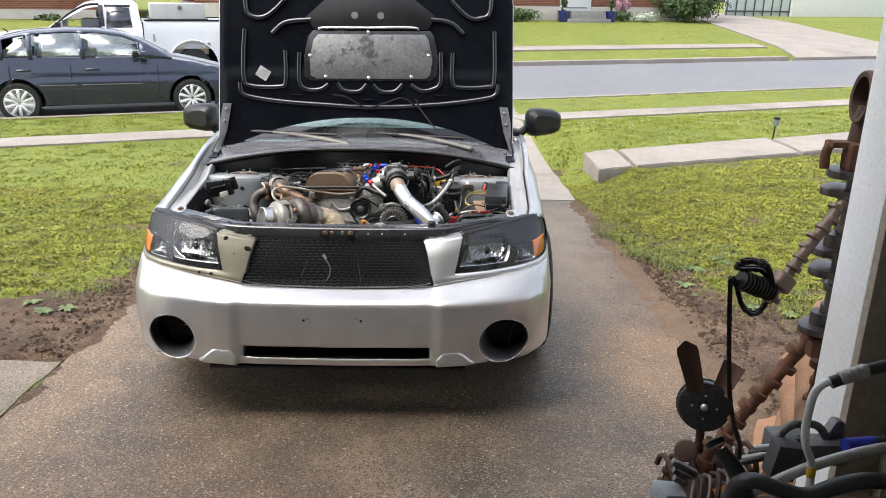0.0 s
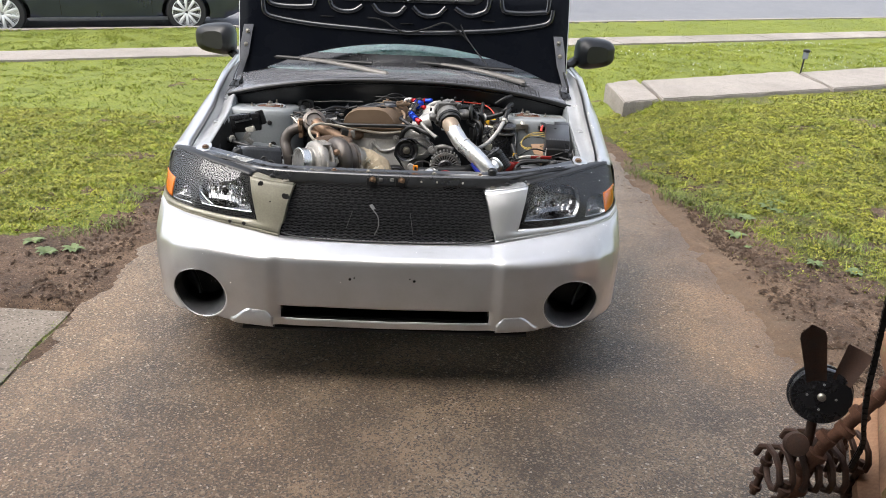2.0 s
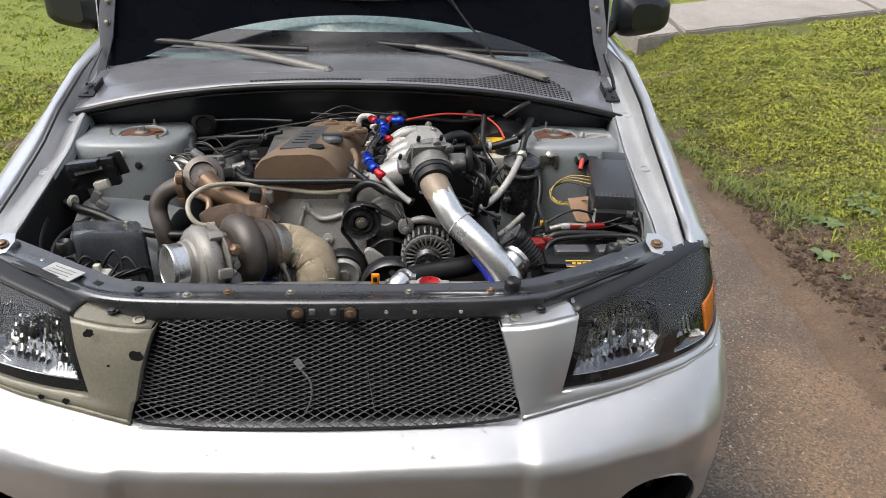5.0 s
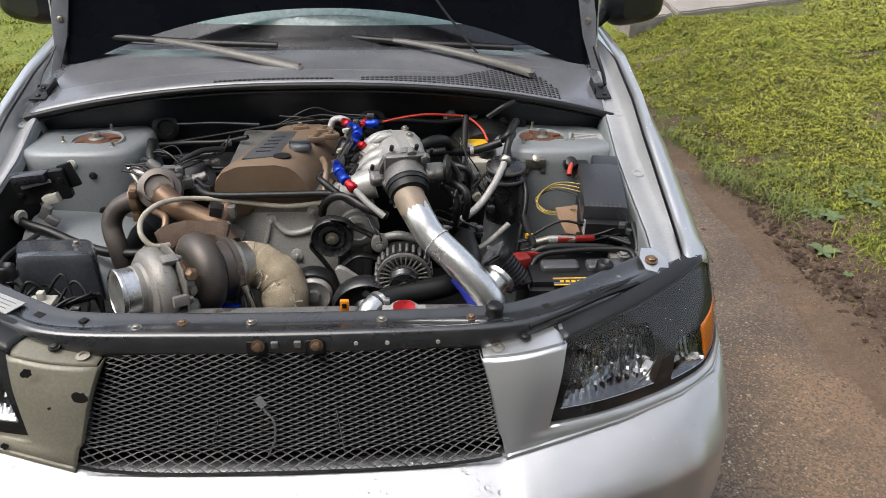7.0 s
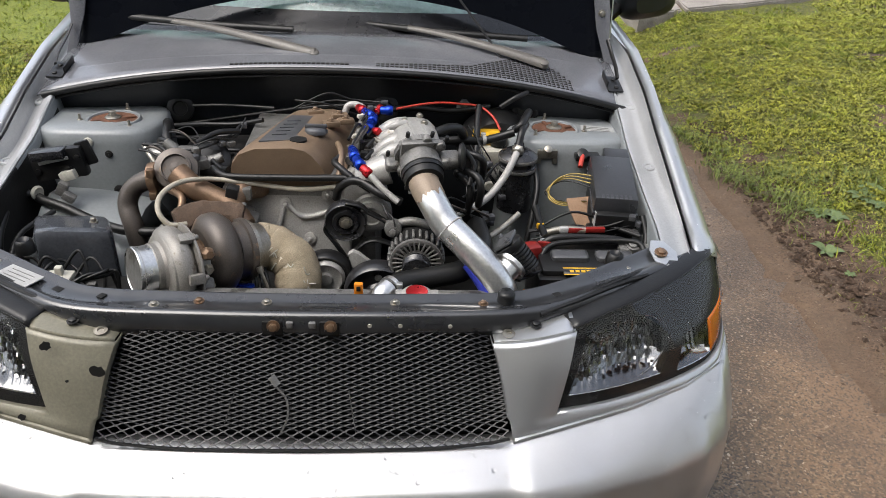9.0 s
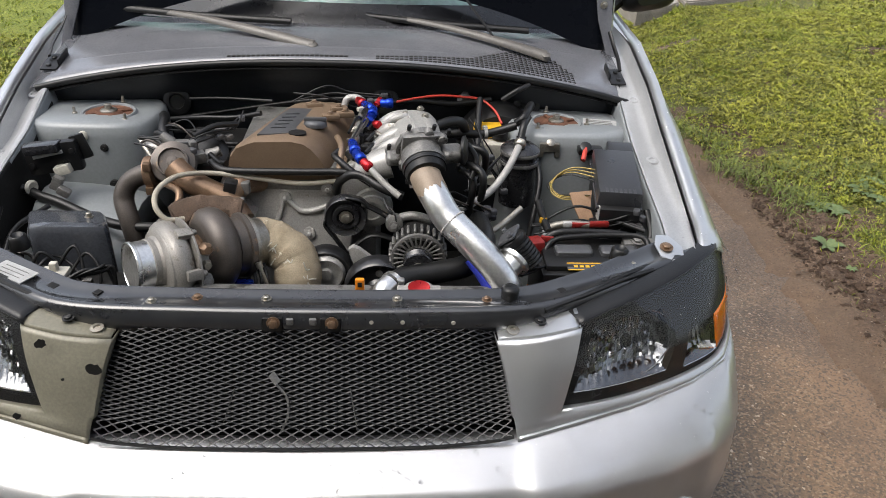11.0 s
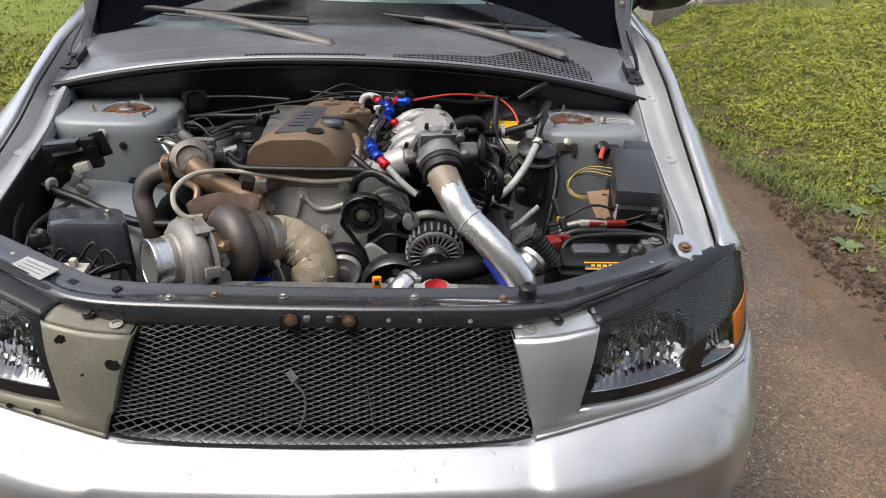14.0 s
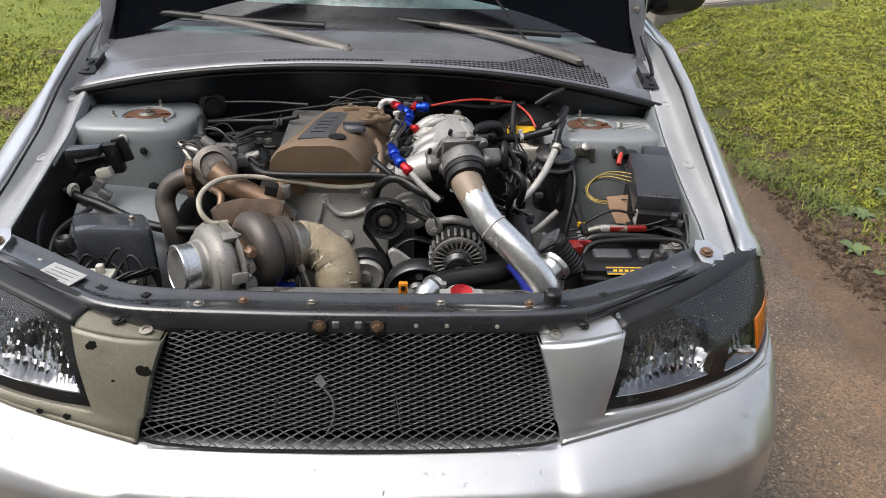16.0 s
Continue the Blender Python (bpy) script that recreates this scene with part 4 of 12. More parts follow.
def lamp_point(side, s, t, push=0.0, bulge=0.016):
    """A point of the lens: s runs outwards, t upwards, push lifts it off the lens."""
    lo, hi = LAMP_CURVES
    k = s * (len(lo) - 1)
    i, j = int(k), min(int(k) + 1, len(lo) - 1)
    p = lo[i].lerp(lo[j], k - i).lerp(hi[i].lerp(hi[j], k - i), t)
    d = Vector((0.55 * s, -1.0, 0.25)).normalized()
    p = p + d * (bulge * math.sin(math.pi * min(1, max(0, t))) * (0.55 + 0.45 * math.sin(math.pi * s)) + push)
    return Vector((side * p.x, p.y, p.z))


def lamp_surface(side, push=0.0, n=26, m=12, s0=0.0, s1=1.0, t0=0.0, t1=1.0, bulge=0.016):
    return [[lamp_point(side, s0 + (s1 - s0) * i / n, t0 + (t1 - t0) * j / m, push, bulge) for j in range(m + 1)] for i in range(n + 1)]


def polyline(pts, n):
    """n + 1 even steps along a line of (s, t) corners."""
    ln = [0.0]
    for a, b in zip(pts, pts[1:]):
        ln.append(ln[-1] + math.hypot(b[0] - a[0], 0.35 * (b[1] - a[1])))
    return [(float(np.interp(ln[-1] * k / n, ln, [p[0] for p in pts])), float(np.interp(ln[-1] * k / n, ln, [p[1] for p in pts]))) for k in range(n + 1)]


def lamp_band(side, push, a, b, n=40, m=4):
    """A strip of the lamp's face ruled between two lines of (s, t)."""
    return [[lamp_point(side, p[0] + (q[0] - p[0]) * j / m, p[1] + (q[1] - p[1]) * j / m, push) for j in range(m + 1)] for p, q in zip(polyline(a, n), polyline(b, n))]


def headlight(side):
    bm = B()
    sheet(bm, lamp_surface(side, -0.065, bulge=0.0))
    lo, hi = lamp_surface(side, 0.0), lamp_surface(side, -0.065, bulge=0.0)
    for k in (0, -1):
        sheet(bm, [[r[k] for r in lo], [r[k] for r in hi]])
    sheet(bm, [lo[0], hi[0]])
    sheet(bm, [lo[-1], hi[-1]])
    unit = part("headlight", bm, M_BLACK, car, "clear headlight with a dark bezel and amber corner marker")
    # gloss-black bezel that frames both reflectors
    bm = B()
    for a, b in (([(0.0, 0.0), (0.405, 0.0), (0.467, 0.0), (0.665, 0.0), (1.0, 0.0)], [(0.0, 0.19), (0.405, 0.15), (0.467, 0.10), (0.665, 0.075), (1.0, 0.07)]),
                 ([(0.0, 0.19), (0.0, 0.90)], [(0.040, 0.19), (0.085, 0.89)]),
                 ([(0.395, 0.79), (0.425, 0.66), (0.435, 0.475), (0.425, 0.30), (0.405, 0.15)], [(0.490, 0.44), (0.487, 0.40), (0.483, 0.30), (0.476, 0.20), (0.467, 0.10)]),
                 ([(0.0, 1.0), (0.085, 1.0), (0.25, 1.0), (0.40, 1.0), (0.52, 1.0), (0.56, 1.0), (0.66, 1.0), (0.86, 1.0), (1.0, 1.0)], [(0.0, 0.90), (0.085, 0.89), (0.25, 0.865), (0.395, 0.79), (0.490, 0.44), (0.535, 0.485), (0.65, 0.46), (0.86, 0.50), (1.0, 0.50)]),
                 ([(0.86, 0.07), (0.86, 0.50)], [(1.0, 0.07), (1.0, 0.50)])):
        sheet(bm, lamp_band(side, -0.005, a, b))
    part("bezel", bm, M_DARK, unit, "black bezel")
    # a bowl of small chrome facets behind a flat fluted border
    rng = random.Random(8)
    bm = B()
    n, m = 46, 24
    rows = []
    for i in range(n + 1):
        row = []
        for j in range(m + 1):
            u, v = i / n, j / m
            sl, sr = 0.040 + 0.045 * v, 0.405 + 0.030 * math.sin(math.pi * v)
            tl, th = 0.19 - 0.04 * u, 0.89 - 0.10 * u ** 1.6
            s, t = sl + (sr - sl) * u, tl + (th - tl) * v
            d = math.hypot((s - 0.285) / 0.155, (t - 0.50) / 0.40)
            rim = min(1.0, 9 * u, 9 * (1 - u), 7 * v, 7 * (1 - v))
            p = lamp_point(side, s, t, -0.006 - 0.012 * rim, 0.016 * (1 - rim))
            p.y += 0.026 * max(0.0, 1 - d * d) * rim
            if 0 < rim:
                p.y += rim * ((0.0017 if (i // 2) % 2 else -0.0017) * (0.25 if d > 1.0 else 1.0) + (0.0012 if (j // 4 + i // 2) % 2 else -0.0012) + rng.uniform(-0.0013, 0.0013))
            row.append(p)
        rows.append(row)
    sheet(bm, rows)
    part("reflector", bm, M_REFL, unit, "faceted chrome reflector", sharp=9)
    cen = lamp_point(side, 0.285, 0.50, -0.045, 0.0)
    bm = B()
    lathe(bm, [(0.011, 0), (0.011, 0.012), (0.007, 0.020), (0.001, 0.022)], cen, Vector((0.10 * side, -1, 0.05)), 16)
    part("bulb", bm, M_DARK, unit, "dark bulb shield")
    bm = B()
    tube(bm, [lamp_point(side, 0.285 + 0.148 * math.cos(a), 0.50 + 0.335 * math.sin(a), -0.010, 0.010) for a in [-1.2 + 2.5 * k / 24 for k in range(25)]], 0.0013, 6, 1)
    part("reflector_ring", bm, M_CHROME, unit)
    bm = B()
    rows = []
    for i in range(15):
        row = []
        for j in range(12):
            u, v = i / 14, j / 11
            s = 0.467 + 0.016 * v + (0.192 - 0.016 * v) * u
            top = 0.43 + 0.055 * math.sin(math.pi * min(1.0, u * 1.25)) + 0.02 * u
            t = 0.10 - 0.025 * u + (top - 0.10 + 0.025 * u) * v
            rim = min(1.0, 6 * u, 6 * (1 - u), 5 * v, 5 * (1 - v))
            p = lamp_point(side, s, t, -0.006 - 0.020 * rim, 0.016 * (1 - rim))
            p.y += rim * (rng.uniform(-0.0018, 0.0018) + (0.0014 if i % 2 else -0.0014))
            row.append(p)
        rows.append(row)
    sheet(bm, rows)
    part("turn_reflector", bm, M_REFL, unit, sharp=9)
    bm = B()
    sheet(bm, lamp_band(side, -0.004, [(0.662, 0.072), (0.655, 0.46)], [(0.86, 0.06), (0.86, 0.50)], 10, 10))
    part("corner_marker", bm, M_AMBER, unit, "amber corner marker", solid=0.004)
    for a in ([(0.042, 0.192), (0.403, 0.152)], [(0.469, 0.102), (0.655, 0.078)]):
        bm = B()
        tube(bm, [lamp_point(side, s, t, -0.0045) for s, t in polyline(a, 16)], 0.0012, 6, 1)
        part("chrome_line", bm, M_CHROME, unit)
    bm = B()
    sheet(bm, lamp_surface(side, 0.0))
    part("lens", bm, M_LENS, unit, "clear rain-spotted plastic lens", shadow=False)
    # black rubber filler above the lamp
    bm = B()
    top = [r[-1] for r in lamp_surface(side, 0.0, 26)]
    rows = [[p + Vector((0, -0.002, -0.004)) for p in top], [p + Vector((0, 0.012, 0.004)) for p in top], [p + Vector((-0.012 * side, 0.042, 0.002)) for p in top], [p + Vector((-0.014 * side, 0.05, -0.02)) for p in top]]
    sheet(bm, rows)
    part("top_trim", bm, M_BLACK, unit, "black lamp top trim", solid=0.002)
    return unit


for s in (1, -1):
    headlight(s)


def grille_panel(side):
    """The painted panel between grille and lamp, with its strip under the lamp and its bolted top flange."""
    m = M_SILVER if side > 0 else M_PRIMER
    inner = [Vector(p) for p in ((0.334, 2.642, 0.706), (0.349, 2.612, 0.66), (0.358, 2.592, 0.62), (0.365, 2.577, 0.584))]
    outer = [Vector(p) for p in ((0.482, 2.650, 0.728), (0.472, 2.622, 0.68), (0.459, 2.602, 0.62), (0.450, 2.591, 0.583))]
    inner, outer = curve_points(inner, 5), curve_points(outer, 5)
    bm = B()
    rows = []
    for a, b in zip(inner, outer):
        row = [a + Vector((-0.004, 0.030, 0)), a + Vector((-0.002, 0.006, 0))]
        for k in range(9):
            t = k / 8
            row.append(a.lerp(b, t) + Vector((0, -0.009 * math.sin(math.pi * t), 0)))
        row += [b + Vector((0.001, 0.003, 0)), b + Vector((0.002, 0.02, 0))]
        rows.append(row)
    # below, the panel runs on as a strip between lamp and bumper, down to a rolled lower edge
    tx, ty, tz = [q[0] for q in TOPE], [q[1] for q in TOPE], [q[2] for q in TOPE]
    low = curve_points(LAMP_LO, 6)
    upper = rows[-1][2:11] + [p + Vector((0.002, -0.007 + 0.001 * min(k, 4), -0.001)) for k, p in enumerate(low)][2:]
    strip, hem = [], []
    for k, p in enumerate(upper):
        x = 0.372 + (0.449 - 0.372) * k / 8 if k < 9 else min(p.x, 0.856)
        q = Vector((x, float(np.interp(x, tx, ty)) - 0.006, float(np.interp(x, tx, tz)) + 0.004))
        if x > 0.84:
            q.y = p.y - 0.010
            q.z = float(np.interp(q.y, ty, tz)) + 0.004
        strip.append([p.lerp(q, j / 5) + Vector((0, -0.003 * math.sin(math.pi * j / 5), 0)) for j in range(6)])
        strip[-1] += [q + Vector((0.001, -0.0045, -0.0015)), q + Vector((0.001, -0.0055, -0.0045)), q + Vector((0.0, 0.004, -0.007))]
        if k >= 8:
            hem.append([p + Vector((0, 0.016, 0.003)), p + Vector((0, 0.003, 0.0025)), p])
    # top flange
    fl = []
    for k in range(9):
        t = k / 8
        p = inner[0].lerp(outer[0], t) + Vector((0, -0.009 * math.sin(math.pi * t), 0))
        fl.append([p, p + Vector((0, 0.004, 0.004)), p + Vector((0, 0.034, 0.010 - 0.01 * (1 - t))), p + Vector((0, 0.05, 0.010 - 0.012 * (1 - t)))])
    if side < 0:
        rows, strip, hem, fl = mirror_x(rows), mirror_x(strip), mirror_x(hem), mirror_x(fl)
    sheet(bm, rows)
    sheet(bm, [list(r) for r in zip(*strip)])
    sheet(bm, [list(r) for r in zip(*hem)])
    bmesh.ops.remove_doubles(bm, verts=bm.verts[:], dist=0.0008)
    sheet(bm, fl)
    bmesh.ops.recalc_face_normals(bm, faces=bm.faces[:])
    ob = part("grille_panel", bm, m, car, "silver grille surround panel with a bolted top flange" if side > 0 else "unpainted grey-green grille surround panel with chipped edges", solid=0.002, sharp=28)
    bm = B()
    bolt(bm, (side * 0.412, 2.672, 0.728), (0, -0.1, 1), 0.007, 0.005)
    part("bolt", bm, M_BLACK, ob)
    bm = B()
    lathe(bm, [(0.012, 0), (0.012, 0.0015), (0.006, 0.0022), (0.0055, -0.002)], (side * 0.362, 2.660, 0.716), (0, -0.1, 1), 14)
    part("washer", bm, M_STEEL, ob)
    if side < 0:
        for q, r in (((-0.440, 2.630, 0.716), 0.010), ((-0.352, 2.607, 0.680), 0.013), ((-0.405, 2.604, 0.66), 0.003), ((-0.50, 2.606, 0.5765), 0.007), ((-0.55, 2.617, 0.579), 0.006)):
            bm = B()
            out = [(r * (1 + 0.45 * noise.noise((a * 1.3, q[0] * 40, 2))) * math.cos(a), r * (0.8 + 0.5 * noise.noise((a * 1.7, q[2] * 30, 8))) * math.sin(a)) for a in [2 * math.pi * k / 14 for k in range(14)]]
            prism(bm, out, 0.0012, pose(q[0], q[1] - 0.0135, q[2], 90 - 14, 0, 0))
            part("paint_chip", bm, M_DARK, ob, "chip of missing paint")
    return ob


for s in (1, -1):
    grille_panel(s)


def grille_mesh():
    """Expanded metal: slanted strands that meet at staggered knots."""
    cols, rows = 27, 46
    verts, faces = [], []

    def at(u, v):
        """u, v from 0 to 1 over the grille."""
        wtop, wbot = 0.338, 0.364
        half = wbot + (wtop - wbot) * v
        z = 0.543 + 0.190 * v
        y = 2.566 + 0.115 * v ** 0.9 - 0.012 * math.sin(math.pi * v) + 0.006 * (2 * u - 1) ** 2
        if v < 0.10:
            y -= 0.020 * (1 - v / 0.10)
        z += 0.020 * (2 * u - 1) ** 6 * (1 - v)
        top_cut = 0.012 * max(0, abs(2 * u - 1) - 0.86) / 0.14
        return Vector(((2 * u - 1) * half, y, z - top_cut * v))

    for r in range(rows):
        v0 = r / rows
        amp = 0.47 / rows
        line = []
        for c in range(2 * cols + 1):
            for sub in (0, 1, 2, 3) if c < 2 * cols else (0,):
                u = (c + 0.25 * sub) / (2 * cols)
                sgn = 1 if (c + r) % 2 else -1
                vv = v0 + 0.5 / rows + amp * sgn * (1.0, 0.62, 0.0, -0.62)[sub]
                line.append(at(u, min(1, max(0, vv))))
        base = len(verts)
        for p in line:
            # a flat strand, twisted to face up and forward
            verts += [p + Vector((0, -0.0018, -0.0003)), p + Vector((0, 0.0007, 0.0008)), p + Vector((0, 0.0012, 0.0003)), p + Vector((0, -0.0013, -0.0009))]
        for k in range(len(line) - 1):
            a, b = base + 4 * k, base + 4 * (k + 1)
            for e in range(4):
                faces.append((a + e, a + (e + 1) % 4, b + (e + 1) % 4, b + e))
    me = bpy.data.meshes.new("grille_mesh")
    me.from_pydata([tuple(v) for v in verts], [], faces)
    me.materials.append(M_GRILLE)
    ob = new("grille_mesh", me)
    ob.parent = car
    ob.matrix_parent_inverse = ROOT_INV["car"]
    tagged(ob, "black expanded-metal mesh grille, scuffed in the middle")
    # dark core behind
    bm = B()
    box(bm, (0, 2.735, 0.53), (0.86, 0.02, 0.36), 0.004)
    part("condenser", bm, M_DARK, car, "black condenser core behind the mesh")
    bm = B()
    box(bm, (0, 2.7235, 0.37), (0.80, 0.006, 0.003))
    fin_mesh = None
    for k in range(26):
        if fin_mesh is None:
            fin = part("condenser_fin", bm, M_BLACK, car)
            fin_mesh = fin.data
        else:
            fin = new("condenser_fin", fin_mesh)
            fin.parent, fin.matrix_parent_inverse = car, ROOT_INV["car"]
            fin.location.z = 0.0128 * k
    bm = B()
    tube(bm, [(-0.364, 2.553, 0.562), (-0.32, 2.551, 0.552), (-0.2, 2.547, 0.543), (0, 2.545, 0.542), (0.2, 2.547, 0.543), (0.32, 2.551, 0.552), (0.364, 2.553, 0.562)], 0.0030, 6, 4)
    part("mesh_edge", bm, M_BLACK, car)
    # pale scuffs on the mesh
    bm = B()
    tube(bm, [(-0.055, 2.604, 0.640), (-0.036, 2.597, 0.615), (-0.034, 2.582, 0.585), (-0.046, 2.566, 0.560)], 0.0022, 5, 5, flat=0.3)
    tube(bm, [(-0.062, 2.612, 0.655), (-0.050, 2.605, 0.640)], 0.0075, 5, 3, flat=0.2)
    tube(bm, [(-0.125, 2.600, 0.632), (-0.145, 2.578, 0.575)], 0.0012, 4, 3, flat=0.4)
    tube(bm, [(0.075, 2.600, 0.632), (0.088, 2.570, 0.555)], 0.0012, 4, 3, flat=0.4)
    part("scuff", bm, M_ALUDARK, ob, "pale scuff on the mesh")


grille_mesh()

# radiator support
SUPPORT = [(-0.735, 2.895, 0.768), (-0.62, 2.830, 0.761), (-0.50, 2.760, 0.754), (-0.40, 2.717, 0.750), (-0.2, 2.708, 0.748), (0, 2.706, 0.747), (0.2, 2.708, 0.748), (0.38, 2.717, 0.750), (0.50, 2.760, 0.754), (0.62, 2.826, 0.761), (0.735, 2.892, 0.768)]


def radiator_support():
    path = curve_points(SUPPORT, 6)
    prof = [(-0.040, -0.048), (-0.0405, -0.030), (-0.040, -0.006), (-0.034, 0.0), (-0.026, 0.001), (-0.020, -0.004), (0.018, -0.004), (0.024, 0.0), (0.030, 0.0), (0.033, -0.006), (0.033, -0.04)]
    rows = []
    for i, p in enumerate(path):
        d = path[min(i + 1, len(path) - 1)] - path[max(i - 1, 0)]
        d.z = 0
        d.normalize()
        nrm = Vector((-d.y, d.x, 0))
        rows.append([p + nrm * a + Vector((0, 0, b)) for a, b in prof])
    bm = B()
    sheet(bm, rows)
    ob = part("radiator_support", bm, M_BEAM, car, "wet black radiator support beam with bolts and slots", solid=0.0015)
    for x, y, m in ((-0.277, 2.700, M_STEEL), (-0.20, 2.712, M_COPPER), (-0.078, 2.710, M_STEEL), (0.155, 2.712, M_STEEL), (0.318, 2.712, M_COPPER), (-0.60, 2.826, M_STEEL), (0.62, 2.828, M_STEEL)):
        bm = B()
        bolt(bm, (x, y, 0.745 + 0.03 * max(0, abs(x) - 0.4)), (0, 0, 1), 0.0065, 0.006)
        part("bolt", bm, m, ob)
    bm = B()
    lathe(bm, [(0.019, 0), (0.0185, 0.004), (0.016, 0.024), (0.0165, 0.036), (0.012, 0.041), (0.001, 0.0415)], (0.361, 2.722, 0.728), (0, -0.05, 1), 20)
    part("rubber_stop", bm, M_RUBBER, ob, "black rubber bonnet stop")
    bm = B()
    lathe(bm, [(0.020, 0), (0.019, 0.005), (0.017, 0.022), (0.012, 0.026), (0.006, 0.020)], (0.60, 2.865, 0.745), (0, -0.05, 1), 20)
    part("rubber_stop", bm, M_RUBBER, ob, "black rubber bonnet stop")
    bm = B()
    lathe(bm, [(0.020, 0), (0.019, 0.005), (0.017, 0.024), (0.012, 0.028), (0.006, 0.022)], (-0.585, 2.90, 0.735), (0, -0.05, 1), 20)
    part("rubber_stop", bm, M_RUBBER, ob, "black rubber bonnet stop")
    for x, y, sx in ((0.463, 2.742, 0.020), (-0.46, 2.742, 0.020), (-0.375, 2.722, 0.013)):
        bm = B()
        box(bm, (x, y, 0.7485), (sx, 0.014, 0.003), 0.001, Matrix.Rotation(0.5 if x > 0 else -0.5, 3, "Z").to_4x4())
        part("slot", bm, M_DARK, ob)
    # latch hardware hanging under the front lip
    bm = B()
    for x in (-0.063, 0.038):
        box(bm, (x, 2.664, 0.722), (0.036, 0.006, 0.030), 0.004)
        lathe(bm, [(0.008, 0), (0.008, 0.009), (0.004, 0.010)], (x, 2.661, 0.722), (0, -1, 0), 8)
    part("latch_bracket", bm, M_BLACK, ob, "bonnet latch brackets")
    for x in (-0.032, 0.008):
        bm = B()
        box(bm, (x, 2.661, 0.731), (0.013, 0.008, 0.013), 0.003)
        part("clip", bm, M_ALUDARK, ob)
    for x in (-0.060, 0.041):
        bm = B()
        bolt(bm, (x, 2.657, 0.731), (0, -1, 0.2), 0.008, 0.009)
        part("bolt", bm, M_COPPER, ob)
    bm = B()
    for x in (0.110, 0.165, 0.255):
        lathe(bm, [(0.004, 0), (0.004, 0.002)], (x, 2.6655, 0.728), (0, -1, 0), 8)
    part("rivet", bm, M_WHITEPL, ob)
    # pale sticker on the wing of the beam
    bm = B()
    box(bm, (-0.540, 2.773, 0.7575), (0.088, 0.040, 0.002), 0.0, Matrix.Rotation(-0.53, 3, "Z").to_4x4())
    part("sticker", bm, M_LABEL, ob, "faded white sticker with unreadable grey print")
    bm = B()
    for k in range(3):
        box(bm, (-0.545 + 0.005 * k, 2.765 + 0.008 * k, 0.759), (0.06, 0.0011, 0.001), 0.0, Matrix.Rotation(-0.53, 3, "Z").to_4x4())
    part("print", bm, M_ALUDARK, ob)
    # wiring along the lamp tops
    for s in (1, -1):
        bm = B()
        tube(bm, [(s * 0.42, 2.685, 0.742), (s * 0.5, 2.722, 0.750), (s * 0.58, 2.765, 0.756), (s * 0.65, 2.80, 0.758)], 0.006, 7, 6)
        tube(bm, [(s * 0.45, 2.708, 0.746), (s * 0.53, 2.747, 0.753), (s * 0.60, 2.785, 0.760), (s * 0.66, 2.82, 0.758)], 0.005, 7, 6)
        part("wiring", bm, M_RUBBER, ob)
        # bright hinge plate at the fender's front
        bm = B()
        out = [(-0.026, -0.018), (-0.008, -0.030), (0.004, -0.018), (0.022, -0.022), (0.030, 0.004), (0.016, 0.040), (-0.010, 0.044), (-0.024, 0.018)]
        prism(bm, [(s * x, y) for x, y in out], 0.003, pose(s * 0.697, 2.858, 0.770, 12, 0, 10 * s), 0.0008)
        part("fender_tab", bm, M_SILVER, ob, "folded silver fender tab")
        bm = B()
        bolt(bm, (s * 0.691, 2.858, 0.776), (0, -0.2, 1), 0.009, 0.007)
        part("bolt", bm, M_COPPER, ob)
    return ob


radiator_support()


